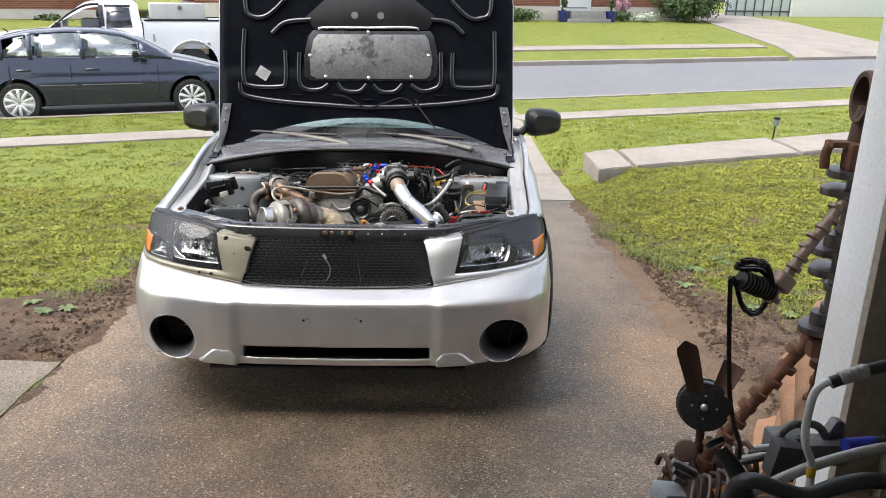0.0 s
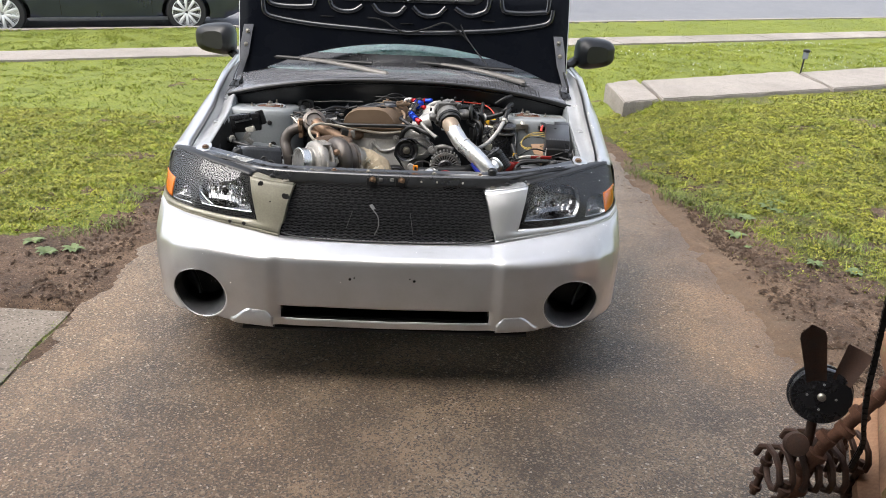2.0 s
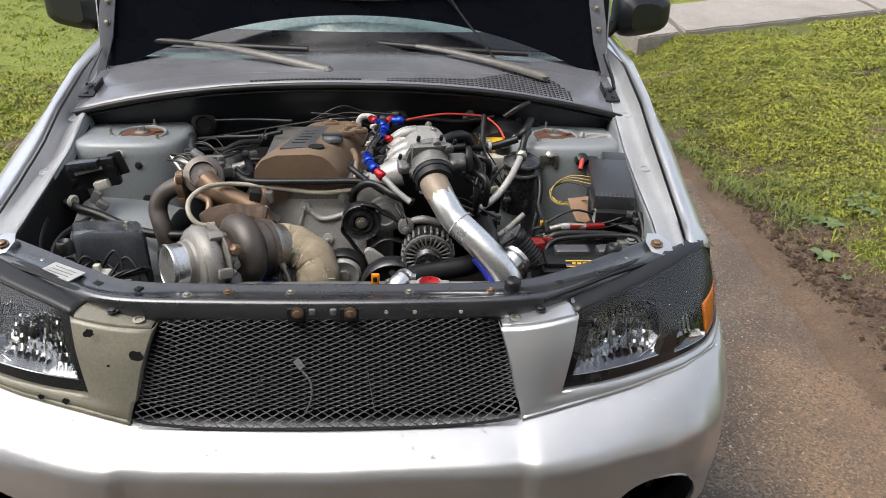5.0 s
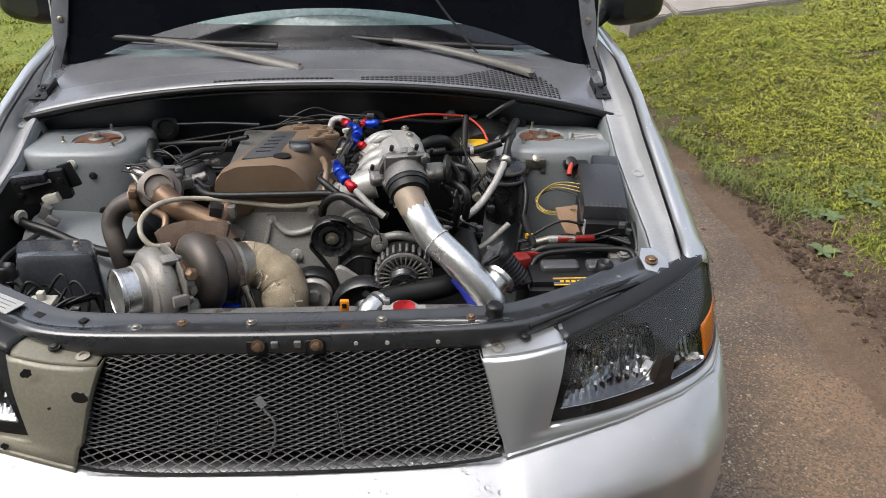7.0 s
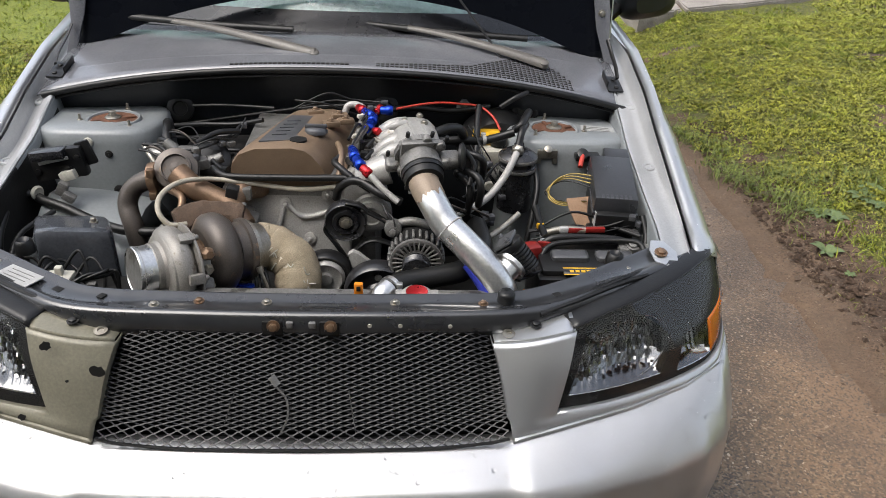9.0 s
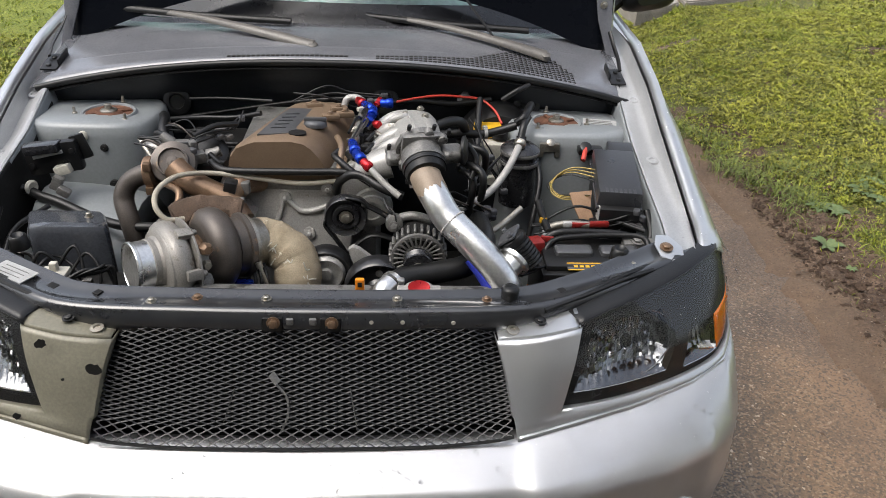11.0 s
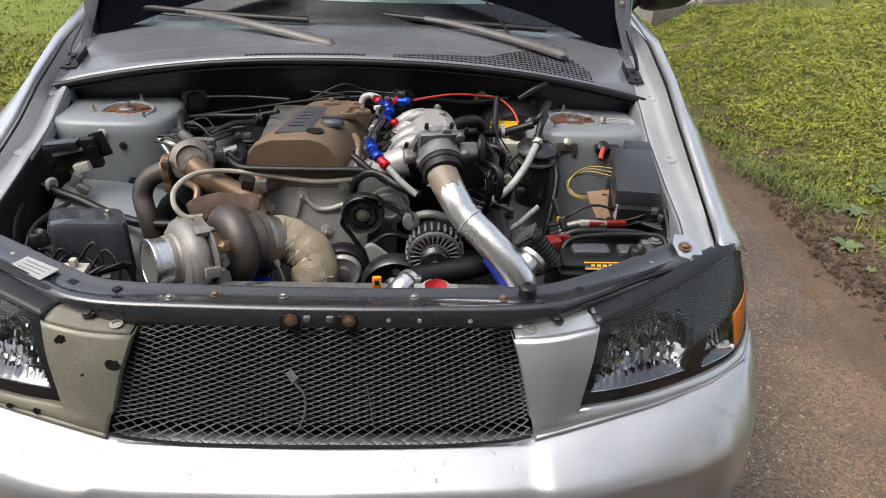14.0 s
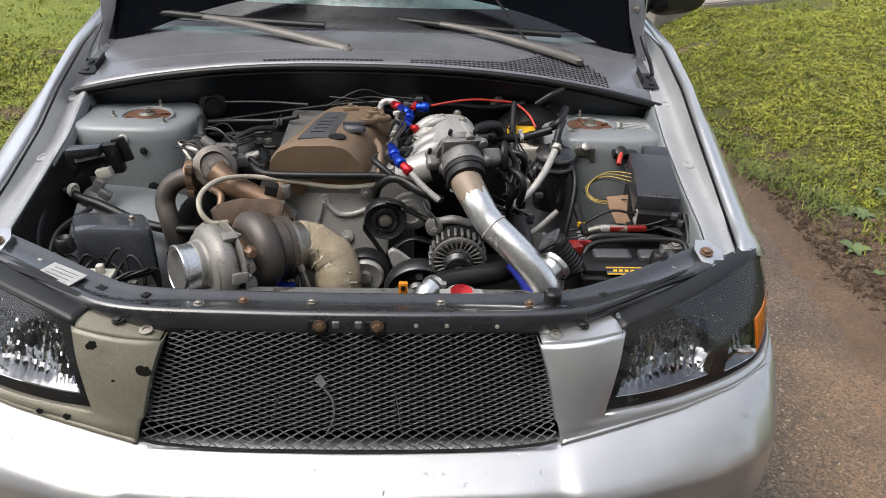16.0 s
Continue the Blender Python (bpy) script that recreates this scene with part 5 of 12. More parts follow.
def engine_bay():
    """Inner wings, suspension towers, firewall and floor."""
    for s in (1, -1):
        bm = B()
        rows = []
        for k in range(13):
            y = 2.80 + 0.72 * k / 12
            xi, zi = lerp_table(CHANNEL[s], y)[:2]
            rows.append([(s * (xi - 0.002), y, zi - 0.004), (s * (xi - 0.005), y, zi - 0.012), (s * (xi - 0.008), y, zi - 0.030), (s * (xi - 0.014), y, zi - 0.10), (s * (xi - 0.045), y, zi - 0.22), (s * (xi - 0.08), y, 0.36)])
        sheet(bm, rows)
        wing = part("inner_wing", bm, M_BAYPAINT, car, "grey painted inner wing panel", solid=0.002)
        # the left wing's lower part is near-black: painted shade for the void there
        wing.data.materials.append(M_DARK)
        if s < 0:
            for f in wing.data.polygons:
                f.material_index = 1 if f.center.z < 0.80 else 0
        # tower: a rounded block that rises to the strut mount
        bm = B()
        tc = Vector((s * 0.575, 3.405, 0))
        rows = []
        for z, g in ((0.826, 0.45), (0.8265, 0.80), (0.825, 0.93), (0.816, 1.0), (0.79, 1.03), (0.70, 1.06), (0.60, 1.10), (0.48, 1.16), (0.36, 1.22)):
            ring = []
            for a in [2 * math.pi * j / 40 for j in range(40)]:
                ca, sa = math.cos(a), math.sin(a)
                q = (abs(ca) ** 3.2 + abs(sa) ** 3.2) ** (-1 / 3.2)
                x = 0.135 * q * ca * g
                if ca * s > 0:
                    x = 0.165 * q * ca * g
                ring.append((tc.x + x, tc.y + (0.168 if sa > 0 else 0.112) * q * sa * g + (0.0 if z > 0.8 else -0.02 * (0.8 - z)), z - 0.010 * (q * sa)))
            rows.append(ring)
        sheet(bm, rows, close=True)
        bm.faces.new([bm.verts.new(p) for p in rows[0]])
        tower = part("strut_tower", bm, M_BAYPAINT, car, "grey suspension tower with a rusty strut mount")
        c = Vector((s * 0.556, 3.392, 0.826))
        up = Vector((0, 0.02, 1))
        bm = B()
        lathe(bm, [(0.066, 0), (0.066, 0.006), (0.063, 0.009), (0.058, 0.008), (0.056, 0.002)], c, up, 32)
        part("mount_rim", bm, M_BAYPAINT, tower)
        bm = B()
        lathe(bm, [(0.057, 0.004), (0.050, 0.001), (0.034, 0.002), (0.030, 0.008), (0.016, 0.010), (0.014, 0.006)], c, up, 28)
        for k in range(4):
            a = 0.4 + k * math.pi / 2
            box(bm, c + Vector((0.035 * math.cos(a), 0.035 * math.sin(a), 0.006)), (0.036, 0.010, 0.006), 0.002, Matrix.Rotation(a, 3, "Z").to_4x4())
        part("strut_mount", bm, M_RUST, tower, "rust-red strut mount plate")
        bm = B()
        lathe(bm, [(0.020, 0.004), (0.020, 0.012), (0.014, 0.015)], c, up, 18)
        lathe(bm, [(0.009, 0.01), (0.009, 0.026), (0.007, 0.027)], c, up, 10)
        part("strut_nut", bm, M_STEEL, tower)
        for a in (100, 225, -10) if s > 0 else (80, -45, 190):
            bm = B()
            p = c + Vector((0.078 * math.cos(radians(a)), 0.072 * math.sin(radians(a)), 0.0))
            bolt(bm, p, up, 0.007, 0.009)
            lathe(bm, [(0.0035, 0.009), (0.0035, 0.022)], p, up, 8)
            part("stud", bm, M_STEEL, tower)
        # side bosses
        if s < 0:
            for q, r, m in (((-0.586, 3.290, 0.810), 0.007, M_WHITEPL), ((-0.590, 3.290, 0.781), 0.0058, M_DARK), ((-0.542, 3.290, 0.781), 0.0058, M_DARK), ((-0.528, 3.278, 0.690), 0.008, M_DARK)):
                bm = B()
                lathe(bm, [(r * 1.7, 0), (r * 1.5, 0.004), (r, 0.005), (r, 0.007), (0.001, 0.0072)], q, (0.05, -1, 0.1), 16)
                part("boss", bm, m, tower)
        else:
            bm = B()
            box(bm, (0.525, 3.288, 0.806), (0.050, 0.012, 0.022), 0.003)
            for dx in (-0.02, 0.02):
                box(bm, (0.525 + dx, 3.288, 0.792), (0.012, 0.010, 0.022), 0.002)
            lathe(bm, [(0.010, 0), (0.010, 0.006), (0.005, 0.008)], (0.525, 3.284, 0.818), (0, -0.7, 0.7), 12)
            part("bracket", bm, M_STEEL, tower)
            bm = B()
            box(bm, (0.672, 3.40, 0.8275), (0.085, 0.055, 0.002), 0.0, Matrix.Rotation(-0.18, 3, "Z").to_4x4())
            part("sticker", bm, M_LABEL, tower, "pale printed sticker, unreadable")
            bm = B()
            for k in range(4):
                box(bm, (0.672, 3.383 + 0.011 * k, 0.8290), (0.065, 0.003, 0.0008), 0.0, Matrix.Rotation(-0.18, 3, "Z").to_4x4())
            part("print", bm, M_ALUDARK, tower)
    bm = B()
    rows = []
    for k in range(25):
        x = -0.76 + 1.52 * k / 24
        zt = 0.945 - 0.080 * (abs(x) / 0.745) ** 2.4
        rows.append([(x, 3.475, zt), (x, 3.492, zt - 0.012), (x, 3.50, zt - 0.05), (x, 3.535, zt - 0.10), (x, 3.55, 0.70), (x, 3.52, 0.36)])
    sheet(bm, rows)
    fw = part("firewall", bm, M_FIREWALL, car, "black firewall panel", solid=0.003)
    bm = B()
    for x, z in ((-0.425, 0.815), (0.50, 0.83), (0.12, 0.83)):
        lathe(bm, [(0.036, 0), (0.036, 0.006), (0.030, 0.010), (0.020, 0.010), (0.018, 0.004)], (x, 3.525, z), (0, -1, 0.3), 22)
    part("grommet", bm, M_RUBBER, fw)
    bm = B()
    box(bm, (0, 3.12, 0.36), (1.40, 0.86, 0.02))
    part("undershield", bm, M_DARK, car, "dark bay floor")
    # engine-bay seal along the cowl
    bm = B()
    pts = [(x, 3.468 - 0.004 * math.cos(x * 2), 0.947 - 0.082 * (abs(x) / 0.745) ** 2.3) for x in [-0.752 + 1.520 * k / 16 for k in range(17)]]
    tube(bm, pts, 0.0085, 10, 3)
    rows = [[(x, y + 0.004, z - 0.004), (x, y + 0.001, z - 0.012), (x, y - 0.003, z - 0.015), (x, y + 0.002, z - 0.018), (x, y + 0.012, z - 0.016)] for x, y, z in [tuple(p) for p in curve_points(pts, 3)]]
    sheet(bm, rows)
    part("bay_seal", bm, M_RUBBER, car, "black rubber cowl seal with two lips")
    # cowl: grey metal sides and a slotted grille
    bm = B()
    def cowl_z(x, y):
        zt = 0.946 - 0.082 * (abs(x) / 0.745) ** 2.3
        yb, zb = 3.735 + 0.20 * (abs(x) / 0.75) ** 2, 0.972 - 0.040 * (abs(x) / 0.75) ** 2
        t = (y - 3.476) / (yb - 3.476)
        return zt + (zb - zt) * t + 0.006 * math.sin(math.pi * t)

    rows = []
    for k in range(41):
        x = -0.77 + 1.54 * k / 40
        zt = 0.950 - 0.082 * (abs(x) / 0.745) ** 2.3
        yb = 3.735 + 0.20 * (abs(x) / 0.75) ** 2
        zb = 0.972 - 0.040 * (abs(x) / 0.75) ** 2
        row = []
        for j in range(9):
            t = j / 8
            row.append((x, 3.476 + (yb - 3.476) * t, zt - 0.004 + (zb - zt + 0.004) * t + 0.006 * math.sin(math.pi * t)))
        rows.append(row)
    sheet(bm, rows)
    cowl = part("cowl_panel", bm, M_COWL, car, "grey cowl panel with slotted air grilles", solid=0.003)
    for x0, x1 in ((-0.275, 0.020), (0.100, 0.615)):
        bm = B()
        nb = int((x1 - x0) / 0.0122)
        for k in range(nb + 1):
            x = x0 + (x1 - x0) * k / nb
            far = float(np.interp(x, [0.10, 0.34, 0.47, 0.56, 0.615], [3.518, 3.545, 3.632, 3.636, 3.560]))
            if x0 < 0:
                cells = [(3.507, 0.016)]
            else:
                n = max(1, round((far - 3.496) / 0.0125))
                cells = [(3.496 + (far - 3.496) * (r + 0.5) / n, (far - 3.496) / n * 0.78) for r in range(n)]
            for yy, ln in cells:
                box(bm, (x, yy, cowl_z(x, yy) + 0.001), (0.0090, ln, 0.005))
        part("cowl_slot", bm, M_DARK, cowl, "rows of black air slots")
    # the pressed step behind the slots
    bm = B()
    rows = []
    for k in range(41):
        x = -0.70 + 1.36 * k / 40
        y = 3.548 + 0.03 * (abs(x) / 0.7) ** 2 + 0.10 * smoothstep(0.36, 0.48, x)
        rows.append([(x, y, cowl_z(x, y) + 0.001), (x, y + 0.004, cowl_z(x, y) + 0.0035), (x, y + 0.014, cowl_z(x, y + 0.014) + 0.0035), (x, y + 0.03, cowl_z(x, y + 0.03) + 0.001)])
    sheet(bm, rows)
    part("cowl_step", bm, M_COWL, cowl)


engine_bay()

# windscreen, wipers, roof and cabin
def windscreen():
    bm = B()
    rows = []
    for k in range(33):
        x = -1 + 2 * k / 32
        row = []
        for j in range(13):
            t = j / 12
            half = 0.735 - 0.135 * t
            row.append((x * half, 3.742 + 0.21 * x * x * (1 - 0.45 * t) + 0.86 * t, 0.965 - 0.028 * x * x * (1 - t) + 0.53 * t - 0.02 * x * x * t + 0.015 * math.sin(math.pi * t)))
        rows.append(row)
    sheet(bm, rows)
    ws = part("windscreen", bm, M_WINDSHIELD, car, "rain-wet tinted windscreen", solid=0.004, shadow=False)
    bm = B()
    band = [[Vector(r[0]) + Vector((0, -0.004, 0.003)), Vector(r[1]) + Vector((0, -0.004, 0.004))] for r in rows]
    sheet(bm, band)
    part("screen_band", bm, M_BLACKGLOSS, ws)
    # dashboard
    bm = B()
    rows2 = []
    for k in range(17):
        x = -1 + 2 * k / 16
        rows2.append([(x * 0.71, 3.78 + 0.2 * x * x, 0.95), (x * 0.70, 3.95 + 0.15 * x * x, 0.985), (x * 0.69, 4.25, 0.99 + (0.03 if x < -0.1 else 0)), (x * 0.69, 4.33, 0.93), (x * 0.69, 4.33, 0.55)])
    sheet(bm, rows2)
    part("dashboard", bm, M_PLAQUE, car, "dark dashboard behind the glass")
    bm = B()
    out = [(-0.09, -0.02), (0.09, -0.02), (0.10, 0.02), (-0.08, 0.025)]
    prism(bm, out, 0.004, pose(0.06, 3.90, 1.002, 6, 0, 0), 0.001)
    part("paper", bm, M_CARDB, car, "brown scrap lying on the dashboard")
    for s in (1, -1):
        bm = B()
        box(bm, (s * 0.36, 4.95, 0.85), (0.48, 0.16, 0.62), 0.05)
        box(bm, (s * 0.36, 4.98, 1.26), (0.26, 0.10, 0.18), 0.04)
        part("seat", bm, M_BLACK, car)
    bm = B()
    lathe(bm, [(0.175, -0.012), (0.190, 0.0), (0.175, 0.012), (0.160, 0.0), (0.175, -0.012)], (0.36, 4.45, 0.93), (0, -0.9, 0.45), 28)
    part("steering_wheel", bm, M_BLACK, car)


windscreen()


def wiper(x0, y0, z0, x1, y1, z1, bend):
    bm = B()
    a, b = Vector((x0, y0, z0)), Vector((x1, y1, z1))
    tube(bm, [a, a.lerp(b, 0.3) + Vector((0, -0.01, 0.012)), a.lerp(b, 0.65) + Vector((0, -0.006, 0.014)), b], lambda t: 0.0165 - 0.0105 * t, 8, 4, flat=0.45)
    lathe(bm, [(0.013, -0.01), (0.013, 0.004), (0.009, 0.007)], a, (0, -0.3, 1), 14)
    w = part("wiper", bm, M_WIPER, car, "dull black wiper arm and blade")
    bm = B()
    c = a.lerp(b, 0.62)
    d = (b - a).normalized()
    e = Vector((d.x, d.y * 0.35, d.z * 0.25)).normalized()
    tube(bm, [c - e * 0.26 + Vector((0, 0.035, 0.012)), c + Vector((0, 0.02, 0.012)), c + e * 0.25 + Vector((0, 0.035, 0.012))], 0.0105, 8, 6, flat=0.7)
    part("blade", bm, M_RUBBER, w)


wiper(-0.070, 3.565, 0.962, -0.60, 3.80, 0.988, 0)
wiper(0.550, 3.590, 0.945, 0.085, 3.80, 0.990, 0)


def hull():
    """Doors, roof, pillars and tail behind the windscreen."""
    secs = [(4.05, 0.872, 0.965, 0.79), (4.6, 0.874, 0.985, 0.80), (5.4, 0.872, 1.0, 0.80), (6.2, 0.862, 1.01, 0.79), (6.7, 0.835, 1.01, 0.76), (6.88, 0.79, 0.99, 0.72)]
    for s in (1, -1):
        bm = B()
        rows = []
        for k in range(47):
            y = 4.05 + 2.83 * k / 46
            xw, zb, xb = lerp_table(secs, y)
            row = [Vector((s * xb, y, zb))]
            for j in range(1, 13):
                t = j / 12
                row.append(Vector((s * (xb + (xw - xb) * min(1, t * 3.2) ** 0.6 - 0.014 * max(0, t - 0.75) * 4), y, zb + (0.22 - zb) * t)))
            rows.append(row)
        sheet(bm, rows, keep=lambda c: arch_keep(c, AXLE_R))
        snap_arch(bm, AXLE_R)
        side = part("door_side", bm, M_SILVER, car, "silver doors and rear quarter panel")
        bm = B()
        for y in (4.08, 5.05, 5.95):
            box(bm, (s * 0.874, y, 0.62), (0.004, 0.005, 0.62))
        part("door_gap", bm, M_DARK, side)
        for y in (4.85, 5.75):
            bm = B()
            tube(bm, [(s * 0.875, y - 0.08, 0.86), (s * 0.90, y - 0.04, 0.865), (s * 0.90, y + 0.04, 0.865), (s * 0.875, y + 0.08, 0.86)], 0.011, 8, 4)
            part("door_handle", bm, M_SILVER, side)
        # glazing
        bm = B()
        sheet(bm, [[(s * 0.79, 4.05, 0.965), (s * 0.61, 4.62, 1.47)], [(s * 0.80, 4.6, 0.985), (s * 0.60, 4.85, 1.49)], [(s * 0.80, 5.4, 1.0), (s * 0.60, 5.4, 1.51)], [(s * 0.79, 6.2, 1.01), (s * 0.60, 6.2, 1.50)], [(s * 0.74, 6.75, 1.01), (s * 0.60, 6.6, 1.47)]])
        part("side_window", bm, M_WINDSHIELD, car, "tinted side glass", shadow=False)
        bm = B()
        tube(bm, [(s * 0.765, 3.95, 0.935), (s * 0.70, 4.27, 1.20), (s * 0.615, 4.62, 1.475), (s * 0.60, 5.4, 1.525), (s * 0.60, 6.55, 1.49)], 0.030, 8, 6, flat=0.8)
        part("roof_pillar", bm, M_SILVER, car, "silver windscreen pillar and roof rail")
        for y in (5.08, 6.0):
            bm = B()
            tube(bm, [(s * 0.80, y, 0.99), (s * 0.61, y + 0.03, 1.50)], 0.032, 8, 3)
            part("door_pillar", bm, M_BLACK, car)
    bm = B()
    sheet(bm, [[(x * 0.61, y, z + 0.035 * (1 - x * x)) for x in [-1 + 2 * k / 12 for k in range(13)]] for y, z in ((4.59, 1.475), (5.0, 1.515), (5.6, 1.525), (6.2, 1.51), (6.62, 1.475))])
    part("roof", bm, M_SILVER, car, "silver roof", solid=0.02)
    bm = B()
    sheet(bm, [[(x * w, y, z) for x in [-1 + 2 * k / 10 for k in range(11)]] for w, y, z in ((0.72, 6.86, 1.0), (0.79, 6.9, 0.9), (0.80, 6.92, 0.4), (0.76, 6.85, 0.25))])
    part("tailgate", bm, M_SILVER, car, "silver tailgate", solid=0.01)
    bm = B()
    sheet(bm, [[(x * w, y, z) for x in [-1 + 2 * k / 10 for k in range(11)]] for w, y, z in ((0.60, 6.62, 1.475), (0.72, 6.86, 1.0))])
    part("rear_window", bm, M_WINDSHIELD, car, "tinted rear glass", shadow=False)
    bm = B()
    box(bm, (0, 5.35, 0.25), (1.55, 3.0, 0.04), 0.01)
    part("floorpan", bm, M_DARK, car)


hull()


def door_mirror(side):
    bm = B()
    c = Vector((side * 0.985, 4.17, 1.020))
    rows = []
    for k in range(11):
        t = k / 10
        g = (0.70, 0.86, 0.95, 1.0, 1.0, 1.0, 0.99, 0.96, 0.90, 0.78, 0.55)[k]
        ring = []
        for a in [2 * math.pi * j / 28 for j in range(28)]:
            ca, sa = math.cos(a), math.sin(a)
            q = (abs(ca) ** 3.4 + abs(sa) ** 3.4) ** (-1 / 3.4)
            taper = 1.0 - 0.16 * (ca * side)
            ring.append((c.x + 0.108 * q * ca * g, c.y + 0.085 - 0.155 * t + 0.03 * ca * side, c.z + 0.076 * q * sa * g * taper))
        rows.append(ring)
    sheet(bm, rows, close=True)
    bm.faces.new([bm.verts.new(p) for p in rows[-1]])
    mir = part("door_mirror", bm, M_BLACK, car, "matt black door mirror")
    bm = B()
    sheet(bm, [[(side * 0.91, 4.20, 0.985), (side * 0.91, 4.12, 0.985)], [(side * 0.86, 4.22, 0.945), (side * 0.86, 4.10, 0.945)], [(side * 0.80, 4.24, 0.95), (side * 0.80, 4.08, 0.95)]])
    part("mirror_foot", bm, M_BLACK, mir, solid=0.03)
    bm = B()
    box(bm, (c.x, c.y + 0.088, c.z), (0.17, 0.004, 0.115), 0.0015)
    part("mirror_glass", bm, M_CHROME, mir, "mirror glass")


for s in (1, -1):
    door_mirror(s)


def wheel(x, y, side):
    bm = B()
    ax = (side, 0, 0)
    lathe(bm, [(0.205, -0.095), (0.235, -0.105), (0.275, -0.108), (0.298, -0.098), (0.305, -0.070), (0.306, 0.0), (0.305, 0.070), (0.298, 0.098), (0.275, 0.108), (0.235, 0.105), (0.205, 0.095)], (x, y, WHEEL_Z), ax, 48)
    w = part("tyre", bm, M_TYRE, car, "black road tyre")
    bm = B()
    lathe(bm, [(0.208, 0.092), (0.212, 0.098), (0.205, 0.086), (0.195, 0.03), (0.19, -0.09)], (x, y, WHEEL_Z), ax, 40)
    for k in range(5):
        a = 2 * math.pi * k / 5
        m = Matrix.Rotation(a, 3, "X").to_4x4()
        box(bm, Vector((x + side * 0.075, y, WHEEL_Z)) + m @ Vector((0, 0, 0.105)), (0.024, 0.055, 0.19), 0.008, m)
    lathe(bm, [(0.055, 0.06), (0.055, 0.092), (0.03, 0.098)], (x, y, WHEEL_Z), ax, 20)
    part("rim", bm, M_ALU, w, "dull alloy rim")
    return w


for s in (1, -1):
    wheel(s * 0.812, AXLE_F, s)
    wheel(s * 0.765, AXLE_R, s)

# ---- the open bonnet ----
HLEAN = radians(8.0)
HOOD = Matrix(((1, 0, 0, 0), (0, -math.cos(HLEAN), math.sin(HLEAN), 3.76), (0, math.sin(HLEAN), math.cos(HLEAN), 0.97), (0, 0, 0, 1))) @ Matrix(((1, 0, 0, 0), (0, 0, 1, 0), (0, 1, 0, 0), (0, 0, 0, 1)))
# HOOD takes (across, up the panel, out of its underside) to the car's frame


def hood_pt(u, v, w=0.0):
    return HOOD @ Vector((u, v, w))


